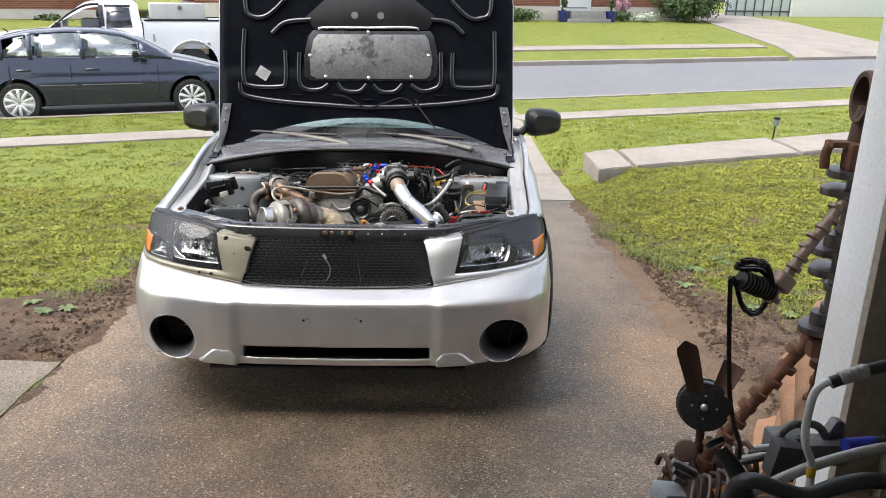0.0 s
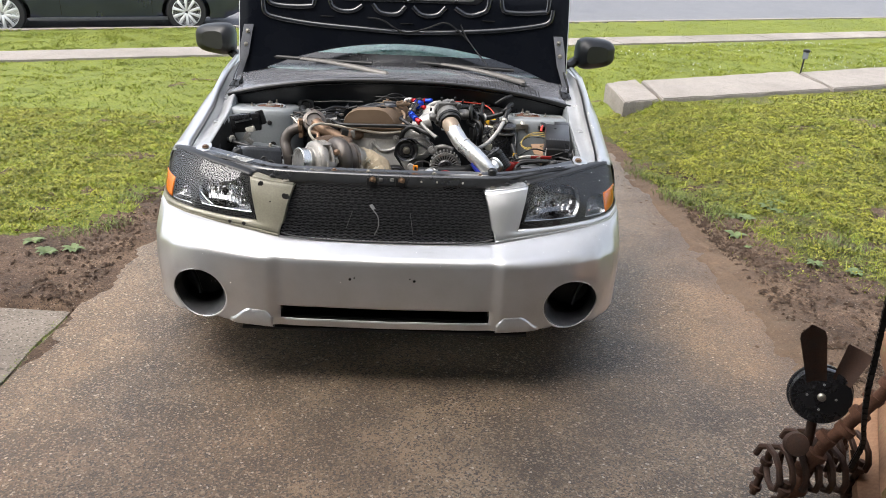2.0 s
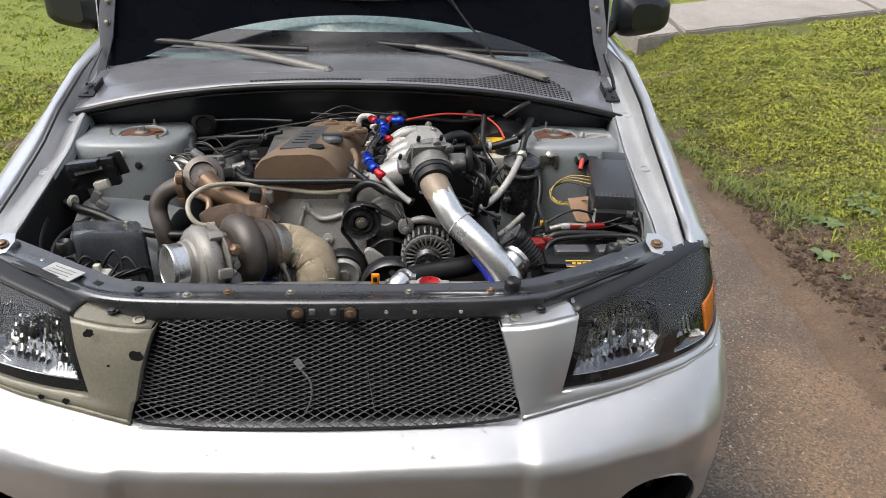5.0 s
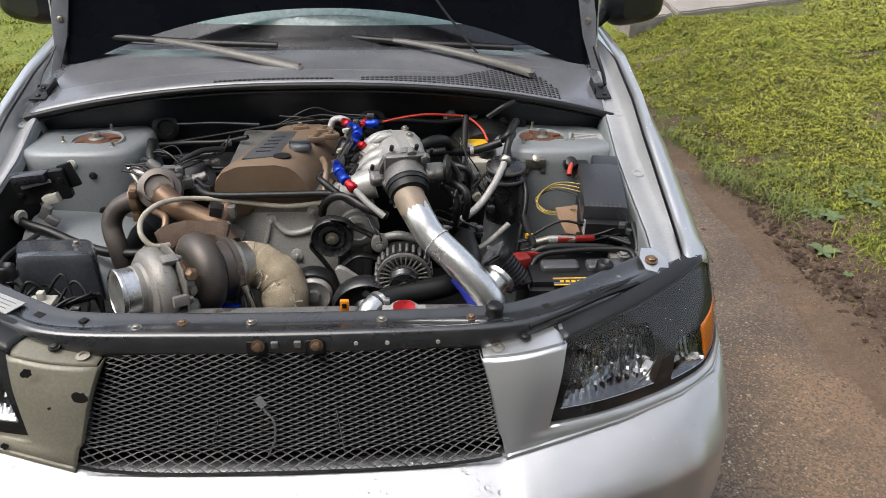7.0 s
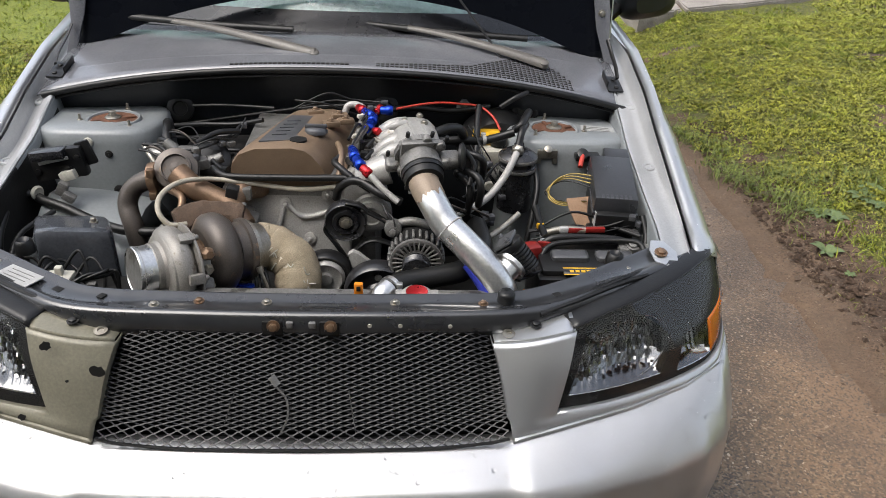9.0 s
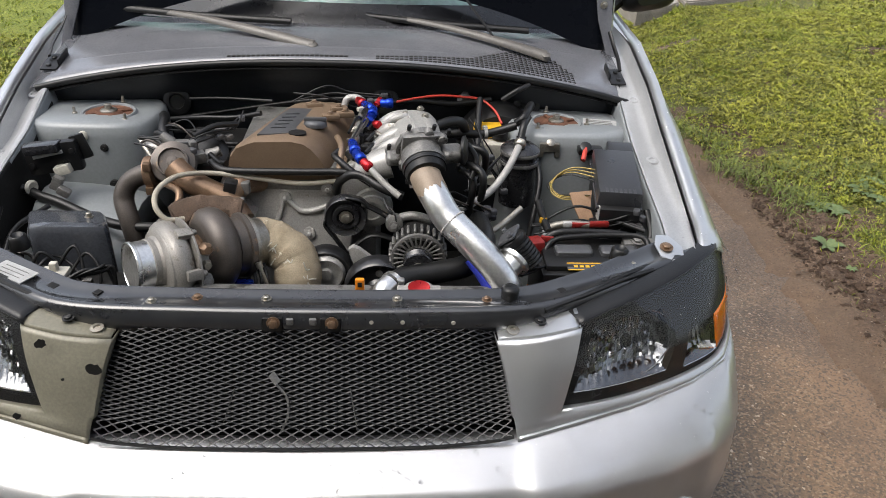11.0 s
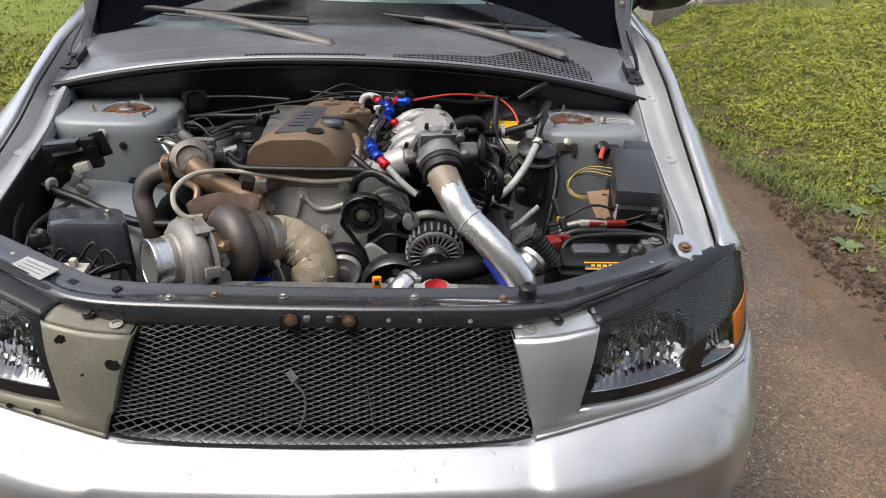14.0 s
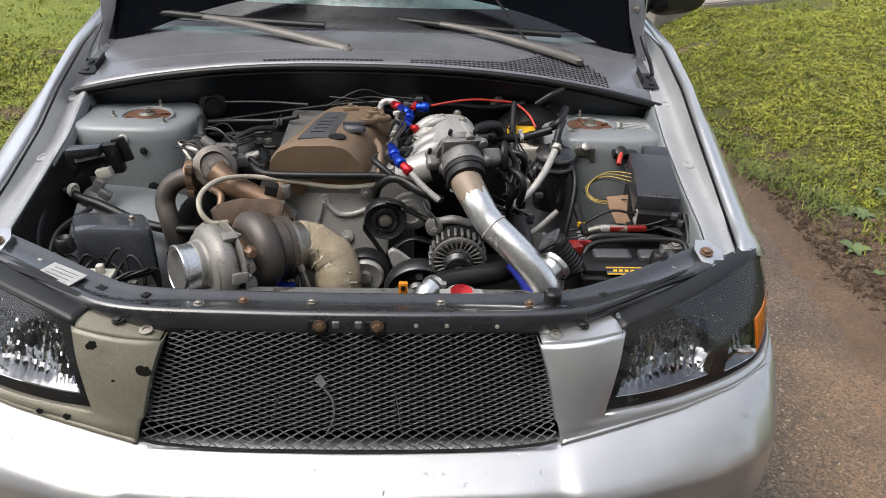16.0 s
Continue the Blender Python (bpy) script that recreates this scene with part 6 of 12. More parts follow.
def bonnet():
    half = [(-0.11, 0.775), (0.0, 0.778), (0.28, 0.772), (0.70, 0.762), (0.85, 0.735), (0.95, 0.66), (1.0, 0.52)]

    def rear(u):
        return 0.104 - 0.19 * (abs(u) / 0.775) ** 2.1

    bm = B()
    rows = []
    n = 36
    for j in range(29):
        row = []
        for i in range(n + 1):
            s = -1 + 2 * i / n
            v = rear(s * 0.775) + (1.0 - rear(s * 0.775)) * j / 28
            h = lerp_table(half, v)[0]
            u = s * h
            row.append(hood_pt(u, v, -0.030 - 0.045 * (1 - s * s) - 0.02 * smoothstep(0.8, 1.0, v) * -1))
        rows.append(row)
    sheet(bm, rows)
    lid = part("bonnet", bm, M_SILVER, car, "open bonnet, silver outside, black braced underside", solid=0.002)
    # inner panel
    bm = B()
    rows = []
    for j in range(41):
        row = []
        for i in range(61):
            s = -1 + 2 * i / 60
            r0 = rear(s * 0.775)
            v = r0 + (0.99 - r0) * j / 40
            h = lerp_table(half, v)[0]
            u = s * (h - 0.004)
            edge = min(1.0, (1 - abs(s)) / 0.05)
            w = -0.030 + 0.026 * edge
            if abs(u) < 0.72 and v > 0.30:
                w -= 0.012 * smoothstep(0.30, 0.36, v)
            row.append(hood_pt(u, v, w))
        rows.append(row)
    sheet(bm, rows)
    inner = part("bonnet_inner_panel", bm, M_HOODPANEL, lid, "wet black pressed inner panel")
    ribs = [
        [(-0.655, 0.275), (-0.645, 0.222), (-0.585, 0.199), (-0.42, 0.178), (-0.2, 0.165), (0.008, 0.156), (0.2, 0.163), (0.42, 0.180), (0.60, 0.205), (0.675, 0.228), (0.690, 0.282)],
        [(-0.625, 0.545), (-0.635, 0.42), (-0.634, 0.295), (-0.600, 0.258), (-0.455, 0.255), (-0.418, 0.282), (-0.418, 0.44)],
        [(-0.344, 0.43), (-0.346, 0.285), (-0.306, 0.245), (-0.24, 0.244), (-0.196, 0.270)],
        [(-0.148, 0.277), (-0.112, 0.241), (-0.036, 0.237), (0.004, 0.272)],
        [(0.037, 0.272), (0.080, 0.238), (0.150, 0.239), (0.190, 0.276)],
        [(0.234, 0.275), (0.288, 0.246), (0.346, 0.252), (0.388, 0.290), (0.388, 0.44)],
        [(0.450, 0.44), (0.452, 0.293), (0.494, 0.264), (0.635, 0.270), (0.668, 0.300), (0.664, 0.55)],
        [(-0.620, 0.86), (-0.618, 0.66), (-0.590, 0.612), (-0.516, 0.612), (-0.425, 0.690), (-0.36, 0.80)],
        [(0.38, 0.80), (0.445, 0.70), (0.530, 0.622), (0.592, 0.617), (0.640, 0.655), (0.645, 0.86)],
        [(-0.485, 0.526), (-0.44, 0.568), (-0.39, 0.588), (-0.284, 0.597)],
        [(0.505, 0.536), (0.46, 0.580), (0.41, 0.600), (0.335, 0.607)],
        [(-0.62, 0.88), (-0.3, 0.90), (0, 0.905), (0.3, 0.90), (0.64, 0.88)],
    ]
    for pts in ribs:
        bm = B()
        tube(bm, [hood_pt(u, v, -0.006) for u, v in pts], 0.014, 10, 6, flat=0.9)
        part("bonnet_rib", bm, M_HOODBLACK, lid)
    bm = B()
    for u, v, a in ((-0.36, 0.215, 0), (0.39, 0.222, 0), (0.01, 0.195, 0)):
        box(bm, hood_pt(u, v, -0.004), (0.06, 0.004, 0.014), 0.003, HOOD.to_3x3().to_4x4() @ Matrix.Rotation(a, 4, "Z"))
    part("bonnet_slot", bm, M_DARK, lid)
    # blanking plate over the former scoop
    out = [(-0.285, 0.315), (-0.255, 0.298), (0.31, 0.303), (0.335, 0.325), (0.345, 0.40), (0.325, 0.50), (0.305, 0.528), (-0.245, 0.522), (-0.27, 0.495), (-0.29, 0.40)]
    bm = B()
    cx, cy = 0.026, 0.415
    prism(bm, [(cx + (x - cx) * 1.10, cy + (y - cy) * 1.14 + 0.005) for x, y in out], 0.014, HOOD @ Matrix.Translation((0, 0, -0.012)), 0.004)
    part("scoop_frame", bm, M_BLACKGLOSS, lid, "black scoop surround")
    bm = B()
    prism(bm, out, 0.005, HOOD @ Matrix.Translation((0, 0, 0.003)), 0.002)
    plate = part("blanking_plate", bm, M_PLATE, lid, "scratched bare aluminium blanking plate")
    for u, v in ((-0.288, 0.414), (-0.207, 0.308), (0.016, 0.305), (0.237, 0.312), (0.325, 0.423), (0.013, 0.536)):
        bm = B()
        lathe(bm, [(0.011, 0), (0.010, 0.004), (0.006, 0.007), (0.001, 0.0075)], hood_pt(u, v, 0.006), HOOD.to_3x3() @ Vector((0, 0, 1)), 12)
        part("plate_bolt", bm, M_CHROME, plate)
    bm = B()
    tube(bm, [hood_pt(-0.24, 0.545, 0.006), hood_pt(-0.22, 0.555, 0.010), hood_pt(0.0, 0.558, 0.010), hood_pt(0.24, 0.562, 0.010), hood_pt(0.27, 0.550, 0.006)], 0.006, 8, 4)
    part("plate_lip", bm, M_ALUPOL, plate)
    # dark fabric gusset above the plate with two bright studs
    bm = B()
    prism(bm, [(-0.26, 0.545), (0.32, 0.552), (0.36, 0.62), (0.20, 0.74), (-0.16, 0.74), (-0.31, 0.61)], 0.006, HOOD @ Matrix.Translation((0, 0, -0.004)), 0.002)
    part("scoop_gusset", bm, M_BLACK, lid)
    for u in (-0.057, 0.077):
        bm = B()
        lathe(bm, [(0.018, 0), (0.018, 0.003), (0.001, 0.0035)], hood_pt(u, 0.620, 0.002), HOOD.to_3x3() @ Vector((0, 0, 1)), 18)
        part("hole_cover", bm, M_ALUDARK, lid)
    bm = B()
    box(bm, hood_pt(-0.533, 0.322, 0.0005), (0.064, 0.0015, 0.056), 0.0, HOOD.to_3x3().to_4x4() @ Matrix.Rotation(radians(90), 4, "X") @ Matrix.Rotation(radians(-32), 4, "Y"))
    part("sticker", bm, M_LABEL, lid, "white sticker with tiny unreadable print")
    bm = B()
    for k in range(3):
        p = hood_pt(-0.533 + 0.007 * (k - 1), 0.322 + 0.010 * (k - 1), 0.0016)
        box(bm, p, (0.036, 0.0012, 0.003), 0.0, HOOD.to_3x3().to_4x4() @ Matrix.Rotation(radians(90), 4, "X") @ Matrix.Rotation(radians(-32), 4, "Y"))
    part("print", bm, M_ALUDARK, lid)
    # hinge gussets at the lower corners
    for s in (1, -1):
        bm = B()
        out = [(-0.022, 0.165), (0.022, 0.165), (0.026, 0.08), (0.018, 0.0), (0.030, -0.10), (0.020, -0.13), (0.0, -0.06), (-0.018, 0.03)]
        out = [(s * (0.742 - 0.16 * (y - 0.03)) + s * x, y) for x, y in out]
        prism(bm, out, 0.008, HOOD @ Matrix.Translation((0, 0, 0.0)), 0.0015)
        g = part("hinge_gusset", bm, M_COWL, lid, "grey hinge gusset")
        bm = B()
        for v in (0.135, 0.075):
            bolt(bm, hood_pt(s * (0.742 - 0.16 * (v - 0.03)), v, 0.008), HOOD.to_3x3() @ Vector((0, 0, 1)), 0.007, 0.006)
        part("bolt", bm, M_STEEL, g)
        bm = B()
        tube(bm, [(s * 0.762, 3.60, 0.905), (s * 0.764, 3.64, 0.925), (s * 0.764, 3.70, 0.945), (s * 0.758, 3.745, 0.975)], 0.006, 8, 4, flat=0.5)
        box(bm, (s * 0.748, 3.585, 0.893), (0.042, 0.085, 0.005), 0.0015, Matrix.Rotation(radians(10), 3, "X").to_4x4())
        box(bm, (s * 0.728, 3.60, 0.902), (0.004, 0.07, 0.022), 0.001, Matrix.Rotation(radians(10), 3, "X").to_4x4())
        for y in (3.562, 3.605):
            bolt(bm, (s * 0.752, y, 0.893 + 0.18 * (y - 3.585)), (0, -0.2, 1), 0.007, 0.006)
        part("hinge", bm, M_BLACK, car, "black bonnet hinge")
    # prop wire and washer hose
    bm = B()
    tube(bm, [hood_pt(0.262, 0.20, 0.008), hood_pt(0.30, 0.13, 0.03), (0.40, 3.66, 0.99), (0.470, 3.585, 0.905), (0.500, 3.555, 0.885)], 0.0035, 7, 6)
    part("prop_wire", bm, M_RUBBER, car, "thin dark prop wire")
    bm = B()
    tube(bm, [hood_pt(-0.17, 0.215, 0.010), hood_pt(-0.10, 0.205, 0.012), hood_pt(0.0, 0.155, 0.016), hood_pt(0.10, 0.175, 0.014), hood_pt(0.19, 0.205, 0.012), hood_pt(0.26, 0.165, 0.012), hood_pt(0.30, 0.13, 0.014)], 0.0042, 7, 6)
    part("washer_hose", bm, M_RUBBER, lid, "black washer hose")


M_PLATE = mat("scratched_plate", (0.30, 0.30, 0.29), 0.45, 0.7, (0.17, 0.17, 0.165), 9.0, 1.0, 70.0, 0.25, spots=(0.09, 0.09, 0.085), spot_scale=8.0, spot_at=0.54)
bonnet()

# ---- the engine bay's contents ----
def hose(name, pts, r, m, parent=None, label="", seg=9, steps=7, **kw):
    bm = B()
    tube(bm, pts, r, max(seg, 10), steps, **kw)
    return part(name, bm, m, parent or car, label, sharp=62)


def clamp(p, axis, r, parent, m=None, w=0.010):
    bm = B()
    lathe(bm, [(r, -w / 2), (r + 0.002, -w / 2), (r + 0.002, w / 2), (r, w / 2)], p, axis, 22)
    ax = Vector(axis).normalized()
    o = Vector(p) + ax.orthogonal().normalized() * (r + 0.004)
    box(bm, o, (0.012, 0.012, 0.009), 0.002)
    return part("clamp", bm, m or M_STEEL, parent, "worm-drive hose clamp")


def engine_block():
    bm = B()
    box(bm, (-0.04, 3.30, 0.60), (0.30, 0.42, 0.40), 0.02)
    box(bm, (-0.09, 3.28, 0.805), (0.235, 0.38, 0.05), 0.01)
    block = part("engine", bm, M_ALUDARK, car, "longways four-cylinder engine block")
    # valve cover: a rounded, tapering lid
    bm = B()
    rows = []
    for k in range(15):
        t = k / 14
        y = 3.078 + 0.32 * t
        cx = -0.100 + 0.062 * t
        g = 1.0 if 0.05 < t < 0.95 else 0.94
        zt = 0.897 + 0.002 * t
        if t < 0.05:
            zt -= 0.006
        prof = [(-0.112, 0.824), (-0.112, 0.842), (-0.108, 0.856), (-0.092, 0.876), (-0.066, zt - 0.004), (-0.052, zt), (0.030, zt + 0.003), (0.058, zt - 0.003), (0.074, zt - 0.014), (0.092, 0.856), (0.104, 0.836), (0.108, 0.824)]
        rows.append([(cx + x * g, y, z) for x, z in prof])
    sheet(bm, rows)
    for r in (rows[0], rows[-1]):
        bm.faces.new([bm.verts.new(p) for p in r])
    vc = part("valve_cover", bm, M_BROWN, block, "brown painted valve cover with a grey plaque")
    bm = B()
    for k in range(2):
        box(bm, (-0.100 + 0.0 * k, 3.082, 0.8215), (0.232, 0.012, 0.006), 0.002)
    box(bm, (-0.078, 3.24, 0.8215), (0.236, 0.33, 0.008), 0.003)
    part("cover_gasket", bm, M_BROWN, vc)
    # brown skirt under the cover's front edge
    bm = B()
    sheet(bm, [[(-0.205 + 0.22 * k / 8, 3.085 - 0.006 * math.sin(k), 0.822), (-0.200 + 0.22 * k / 8, 3.088, 0.806 - 0.010 * (1 - k / 8)), (-0.196 + 0.22 * k / 8, 3.098, 0.780 + 0.016 * k / 8)] for k in range(9)])
    part("cover_skirt", bm, M_BROWN, vc, solid=0.004)
    bm = B()
    prism(bm, [(-0.145, 3.10), (-0.082, 3.115), (-0.062, 3.125), (-0.064, 3.15), (-0.070, 3.155), (-0.052, 3.33), (-0.105, 3.335), (-0.122, 3.26)], 0.007, Matrix.Translation((0, 0, 0.894)), 0.002)
    plq = part("plaque", bm, M_PLAQUE, vc, "dark grey plaque with raised unreadable lettering")
    bm = B()
    for k in range(5):
        box(bm, (-0.108 + 0.004 * k, 3.155 + 0.030 * k, 0.9022), (0.032, 0.008, 0.002), 0.0, Matrix.Rotation(0.2, 3, "Z").to_4x4())
    part("lettering", bm, M_PLAQUE, plq)
    bm = B()
    lathe(bm, [(0.026, 0), (0.026, 0.008), (0.022, 0.013), (0.010, 0.014), (0.001, 0.014)], (-0.030, 3.185, 0.898), (0.05, 0, 1), 8)
    box(bm, (-0.030, 3.185, 0.914), (0.050, 0.014, 0.010), 0.004)
    part("oil_cap", bm, M_PLAQUE, vc, "grey oil filler cap")
    bm = B()
    lathe(bm, [(0.019, -0.002), (0.019, 0.003), (0.001, 0.0035)], (-0.062, 3.118, 0.899), (0, -0.05, 1), 16)
    part("cover_boss", bm, M_DARK, vc)
    for x, y in ((-0.002, 3.255), (0.012, 3.33), (-0.05, 3.36), (0.03, 3.28)):
        bm = B()
        box(bm, (x, y, 0.902), (0.040, 0.030, 0.014), 0.005, Matrix.Rotation(0.25, 3, "Z").to_4x4())
        bolt(bm, (x, y, 0.909), (0, 0, 1), 0.006, 0.006)
        part("coil_boss", bm, M_BROWN, vc)
    hose("breather", [(0.02, 3.16, 0.88), (0.03, 3.12, 0.875), (0.032, 3.08, 0.86), (0.028, 3.05, 0.83)], 0.007, M_BROWN, vc)
    # timing cover with ribs and bolts
    bm = B()
    out = [(-0.205, 0.80), (0.030, 0.815), (0.055, 0.775), (0.050, 0.60), (-0.02, 0.52), (-0.15, 0.54), (-0.215, 0.70)]
    prism(bm, out, 0.035, Matrix(((1, 0, 0, 0), (0, 0, -1, 3.135), (0, 1, 0, 0), (0, 0, 0, 1))), 0.006)
    tc = part("timing_cover", bm, M_ALU, block, "cast aluminium timing cover with raised ribs")
    bm = B()
    tube(bm, [(-0.155, 3.098, 0.69), (-0.120, 3.096, 0.695), (-0.106, 3.096, 0.72), (-0.096, 3.096, 0.757)], 0.006, 8, 5)
    tube(bm, [(-0.085, 3.096, 0.757), (-0.060, 3.096, 0.735), (-0.030, 3.096, 0.735), (0.0, 3.096, 0.745)], 0.006, 8, 5)
    part("rib", bm, M_ALU, tc)
    for x, z in ((-0.092, 0.761), (-0.175, 0.742), (0.018, 0.716), (-0.04, 0.685), (-0.19, 0.775), (0.0, 0.78)):
        bm = B()
        lathe(bm, [(0.013, 0), (0.013, 0.008), (0.009, 0.009)], (x, 3.102, z), (0, -1, 0.05), 16)
        bolt(bm, (x, 3.094, z), (0, -1, 0.05), 0.0055, 0.005)
        part("bolt_boss", bm, M_ALU, tc)
    bm = B()
    box(bm, (-0.185, 3.09, 0.725), (0.055, 0.03, 0.05), 0.006, Matrix.Rotation(0.4, 3, "Y").to_4x4())
    part("sensor_mount", bm, M_ALU, tc)
    # pulleys
    bm = B()
    lathe(bm, [(0.046, 0.0), (0.0465, 0.004), (0.0455, 0.022), (0.043, 0.026), (0.038, 0.022), (0.030, 0.018), (0.027, 0.024), (0.020, 0.024), (0.018, 0.016)], (0.045, 3.028, 0.754), (0, -1, 0), 36)
    idl = part("idler_pulley", bm, M_BLACKGLOSS, block, "black idler pulley")
    bm = B()
    bolt(bm, (0.045, 3.008, 0.754), (0, -1, 0), 0.010, 0.010)
    part("pulley_bolt", bm, M_STEEL, idl)
    bm = B()
    lathe(bm, [(0.045, 0.0), (0.046, 0.006), (0.044, 0.02), (0.036, 0.022), (0.034, 0.028), (0.022, 0.030), (0.020, 0.024), (0.008, 0.024)], (0.099, 3.080, 0.747), (0, -1, 0), 34)
    lathe(bm, [(0.050, 0), (0.048, 0.05), (0.035, 0.06)], (0.085, 3.13, 0.770), (-0.1, -0.6, 0.2), 22)
    part("tensioner", bm, M_ALU, block, "cast belt tensioner")
    bm = B()
    lathe(bm, [(0.042, 0.0), (0.043, 0.004), (0.041, 0.026), (0.036, 0.031), (0.030, 0.027), (0.015, 0.027), (0.013, 0.034)], (0.004, 2.975, 0.648), (0, -1, 0), 32)
    part("water_pump_pulley", bm, M_ALU, block, "bright pump pulley")
    bm = B()
    lathe(bm, [(0.053, 0.0), (0.054, 0.006), (0.053, 0.03), (0.050, 0.034), (0.044, 0.030), (0.041, 0.03)], (0.004, 2.985, 0.648), (0, -1, 0), 32)
    part("belt_wheel", bm, M_BLACK, block)
    bm = B()
    lathe(bm, [(0.072, 0.0), (0.073, 0.006), (0.072, 0.034), (0.068, 0.038), (0.058, 0.030), (0.030, 0.028), (0.024, 0.036), (0.012, 0.036)], (0.118, 2.925, 0.640), (0, -1, 0), 40)
    cp = part("steering_pump_pulley", bm, M_BLACKGLOSS, block, "black dished pump pulley")
    for k in range(5):
        a = 2 * math.pi * k / 5 + 0.3
        bm = B()
        lathe(bm, [(0.008, 0), (0.008, 0.002)], (0.118 + 0.044 * math.cos(a), 2.897, 0.640 + 0.044 * math.sin(a)), (0, -1, 0), 12)
        part("pulley_hole", bm, M_ALUDARK, cp)
    # pump bracket
    bm = B()
    out = [(0.052, 0.740), (0.062, 0.748), (0.076, 0.742), (0.12, 0.705), (0.14, 0.70), (0.135, 0.68), (0.085, 0.685), (0.070, 0.66), (0.060, 0.665), (0.064, 0.70)]
    prism(bm, [(x, z - 0.03) for x, z in out], 0.016, Matrix(((1, 0, 0, 0), (0, 0, -1, 2.960), (0, 1, 0, 0), (0, 0, 0, 1))), 0.004)
    part("pump_bracket", bm, M_ALU, block)
    # alternator: a dished, slotted face in a finned cage, and its pulley
    c = Vector((0.197, 2.905, 0.723))
    bm = B()
    lathe(bm, [(0.024, -0.012), (0.040, -0.011), (0.050, -0.004), (0.053, 0.008), (0.053, 0.06), (0.046, 0.072)], c, (0, 1, 0), 36)
    alt = part("alternator", bm, M_DARK, block, "slotted alternator")
    for k in range(26):
        a = 2 * math.pi * k / 26
        m = Matrix.Rotation(-a, 4, "Y")
        bm = B()
        box(bm, c + Vector((0.040 * math.cos(a), -0.0125, 0.040 * math.sin(a))), (0.024, 0.005, 0.0040), 0.0012, m, segs=1)
        part("alternator_fin", bm, M_ALUDARK, alt)
        bm = B()
        box(bm, c + Vector((0.056 * math.cos(a), 0.012, 0.056 * math.sin(a))), (0.008, 0.030, 0.0055), 0.0015, m, segs=1)
        part("cage_fin", bm, M_ALUDARK, alt)
    for r0, r1 in ((0.050, 0.055), (0.026, 0.030)):
        bm = B()
        lathe(bm, [(r0, -0.010), (r0, -0.015), (r1, -0.014), (r1, -0.006)], c, (0, 1, 0), 40)
        part("face_ring", bm, M_ALUDARK, alt)
    bm = B()
    lathe(bm, [(0.029, -0.048), (0.030, -0.044), (0.026, -0.040), (0.030, -0.035), (0.026, -0.030), (0.030, -0.025), (0.022, -0.018)], c, (0, 1, 0), 30)
    lathe(bm, [(0.001, -0.049), (0.009, -0.049), (0.010, -0.041), (0.018, -0.041), (0.022, -0.047), (0.029, -0.048)], c, (0, 1, 0), 22)
    pul = part("alternator_pulley", bm, M_BLACKGLOSS, alt)
    bm = B()
    bolt(bm, c + Vector((0, -0.049, 0)), (0, -1, 0), 0.008, 0.006)
    part("pulley_nut", bm, M_STEEL, pul)
    bm = B()
    bolt(bm, (0.148, 2.94, 0.770), (0, -1, 0.1), 0.008, 0.008)
    lathe(bm, [(0.018, 0.0), (0.018, 0.02), (0.014, 0.022)], (0.148, 2.965, 0.770), (0, -1, 0.1), 16)
    tube(bm, [(0.148, 2.97, 0.770), (0.185, 2.96, 0.785), (0.225, 2.96, 0.775)], 0.010, 8, 4)
    part("alternator_arm", bm, M_ALUDARK, block)
    # ribbed belt
    bm = B()
    loop = [(-0.001, 0.752), (-0.001, 0.735), (0.022, 0.70), (0.048, 0.652), (0.040, 0.630), (0.058, 0.600)]
    for seg_pts in (loop, [(0.078, 0.788), (0.12, 0.765), (0.17, 0.730), (0.225, 0.705)], [(0.045, 0.802), (0.075, 0.796), (0.090, 0.782)], [(0.05, 0.67), (0.10, 0.712), (0.16, 0.695), (0.185, 0.69)]):
        path = curve_points([(x, 3.005, z) for x, z in seg_pts], 5)
        rows = [[p + Vector((0, -0.010, 0)), p + Vector((0, 0.010, 0))] for p in path]
        sheet(bm, rows)
    part("drive_belt", bm, M_RUBBER, block, "black ribbed drive belt", solid=0.004)
    # the timing cover leans back
    for ob in [tc] + list(tc.children_recursive):
        for v in ob.data.vertices:
            v.co.y -= 0.30 * max(-0.02, 0.81 - v.co.z)
    # the cover falls slightly towards the firewall
    for ob in [vc] + list(vc.children_recursive):
        for v in ob.data.vertices:
            v.co.z -= 0.11 * max(0.0, v.co.y - 3.10)
    return block


block = engine_block()


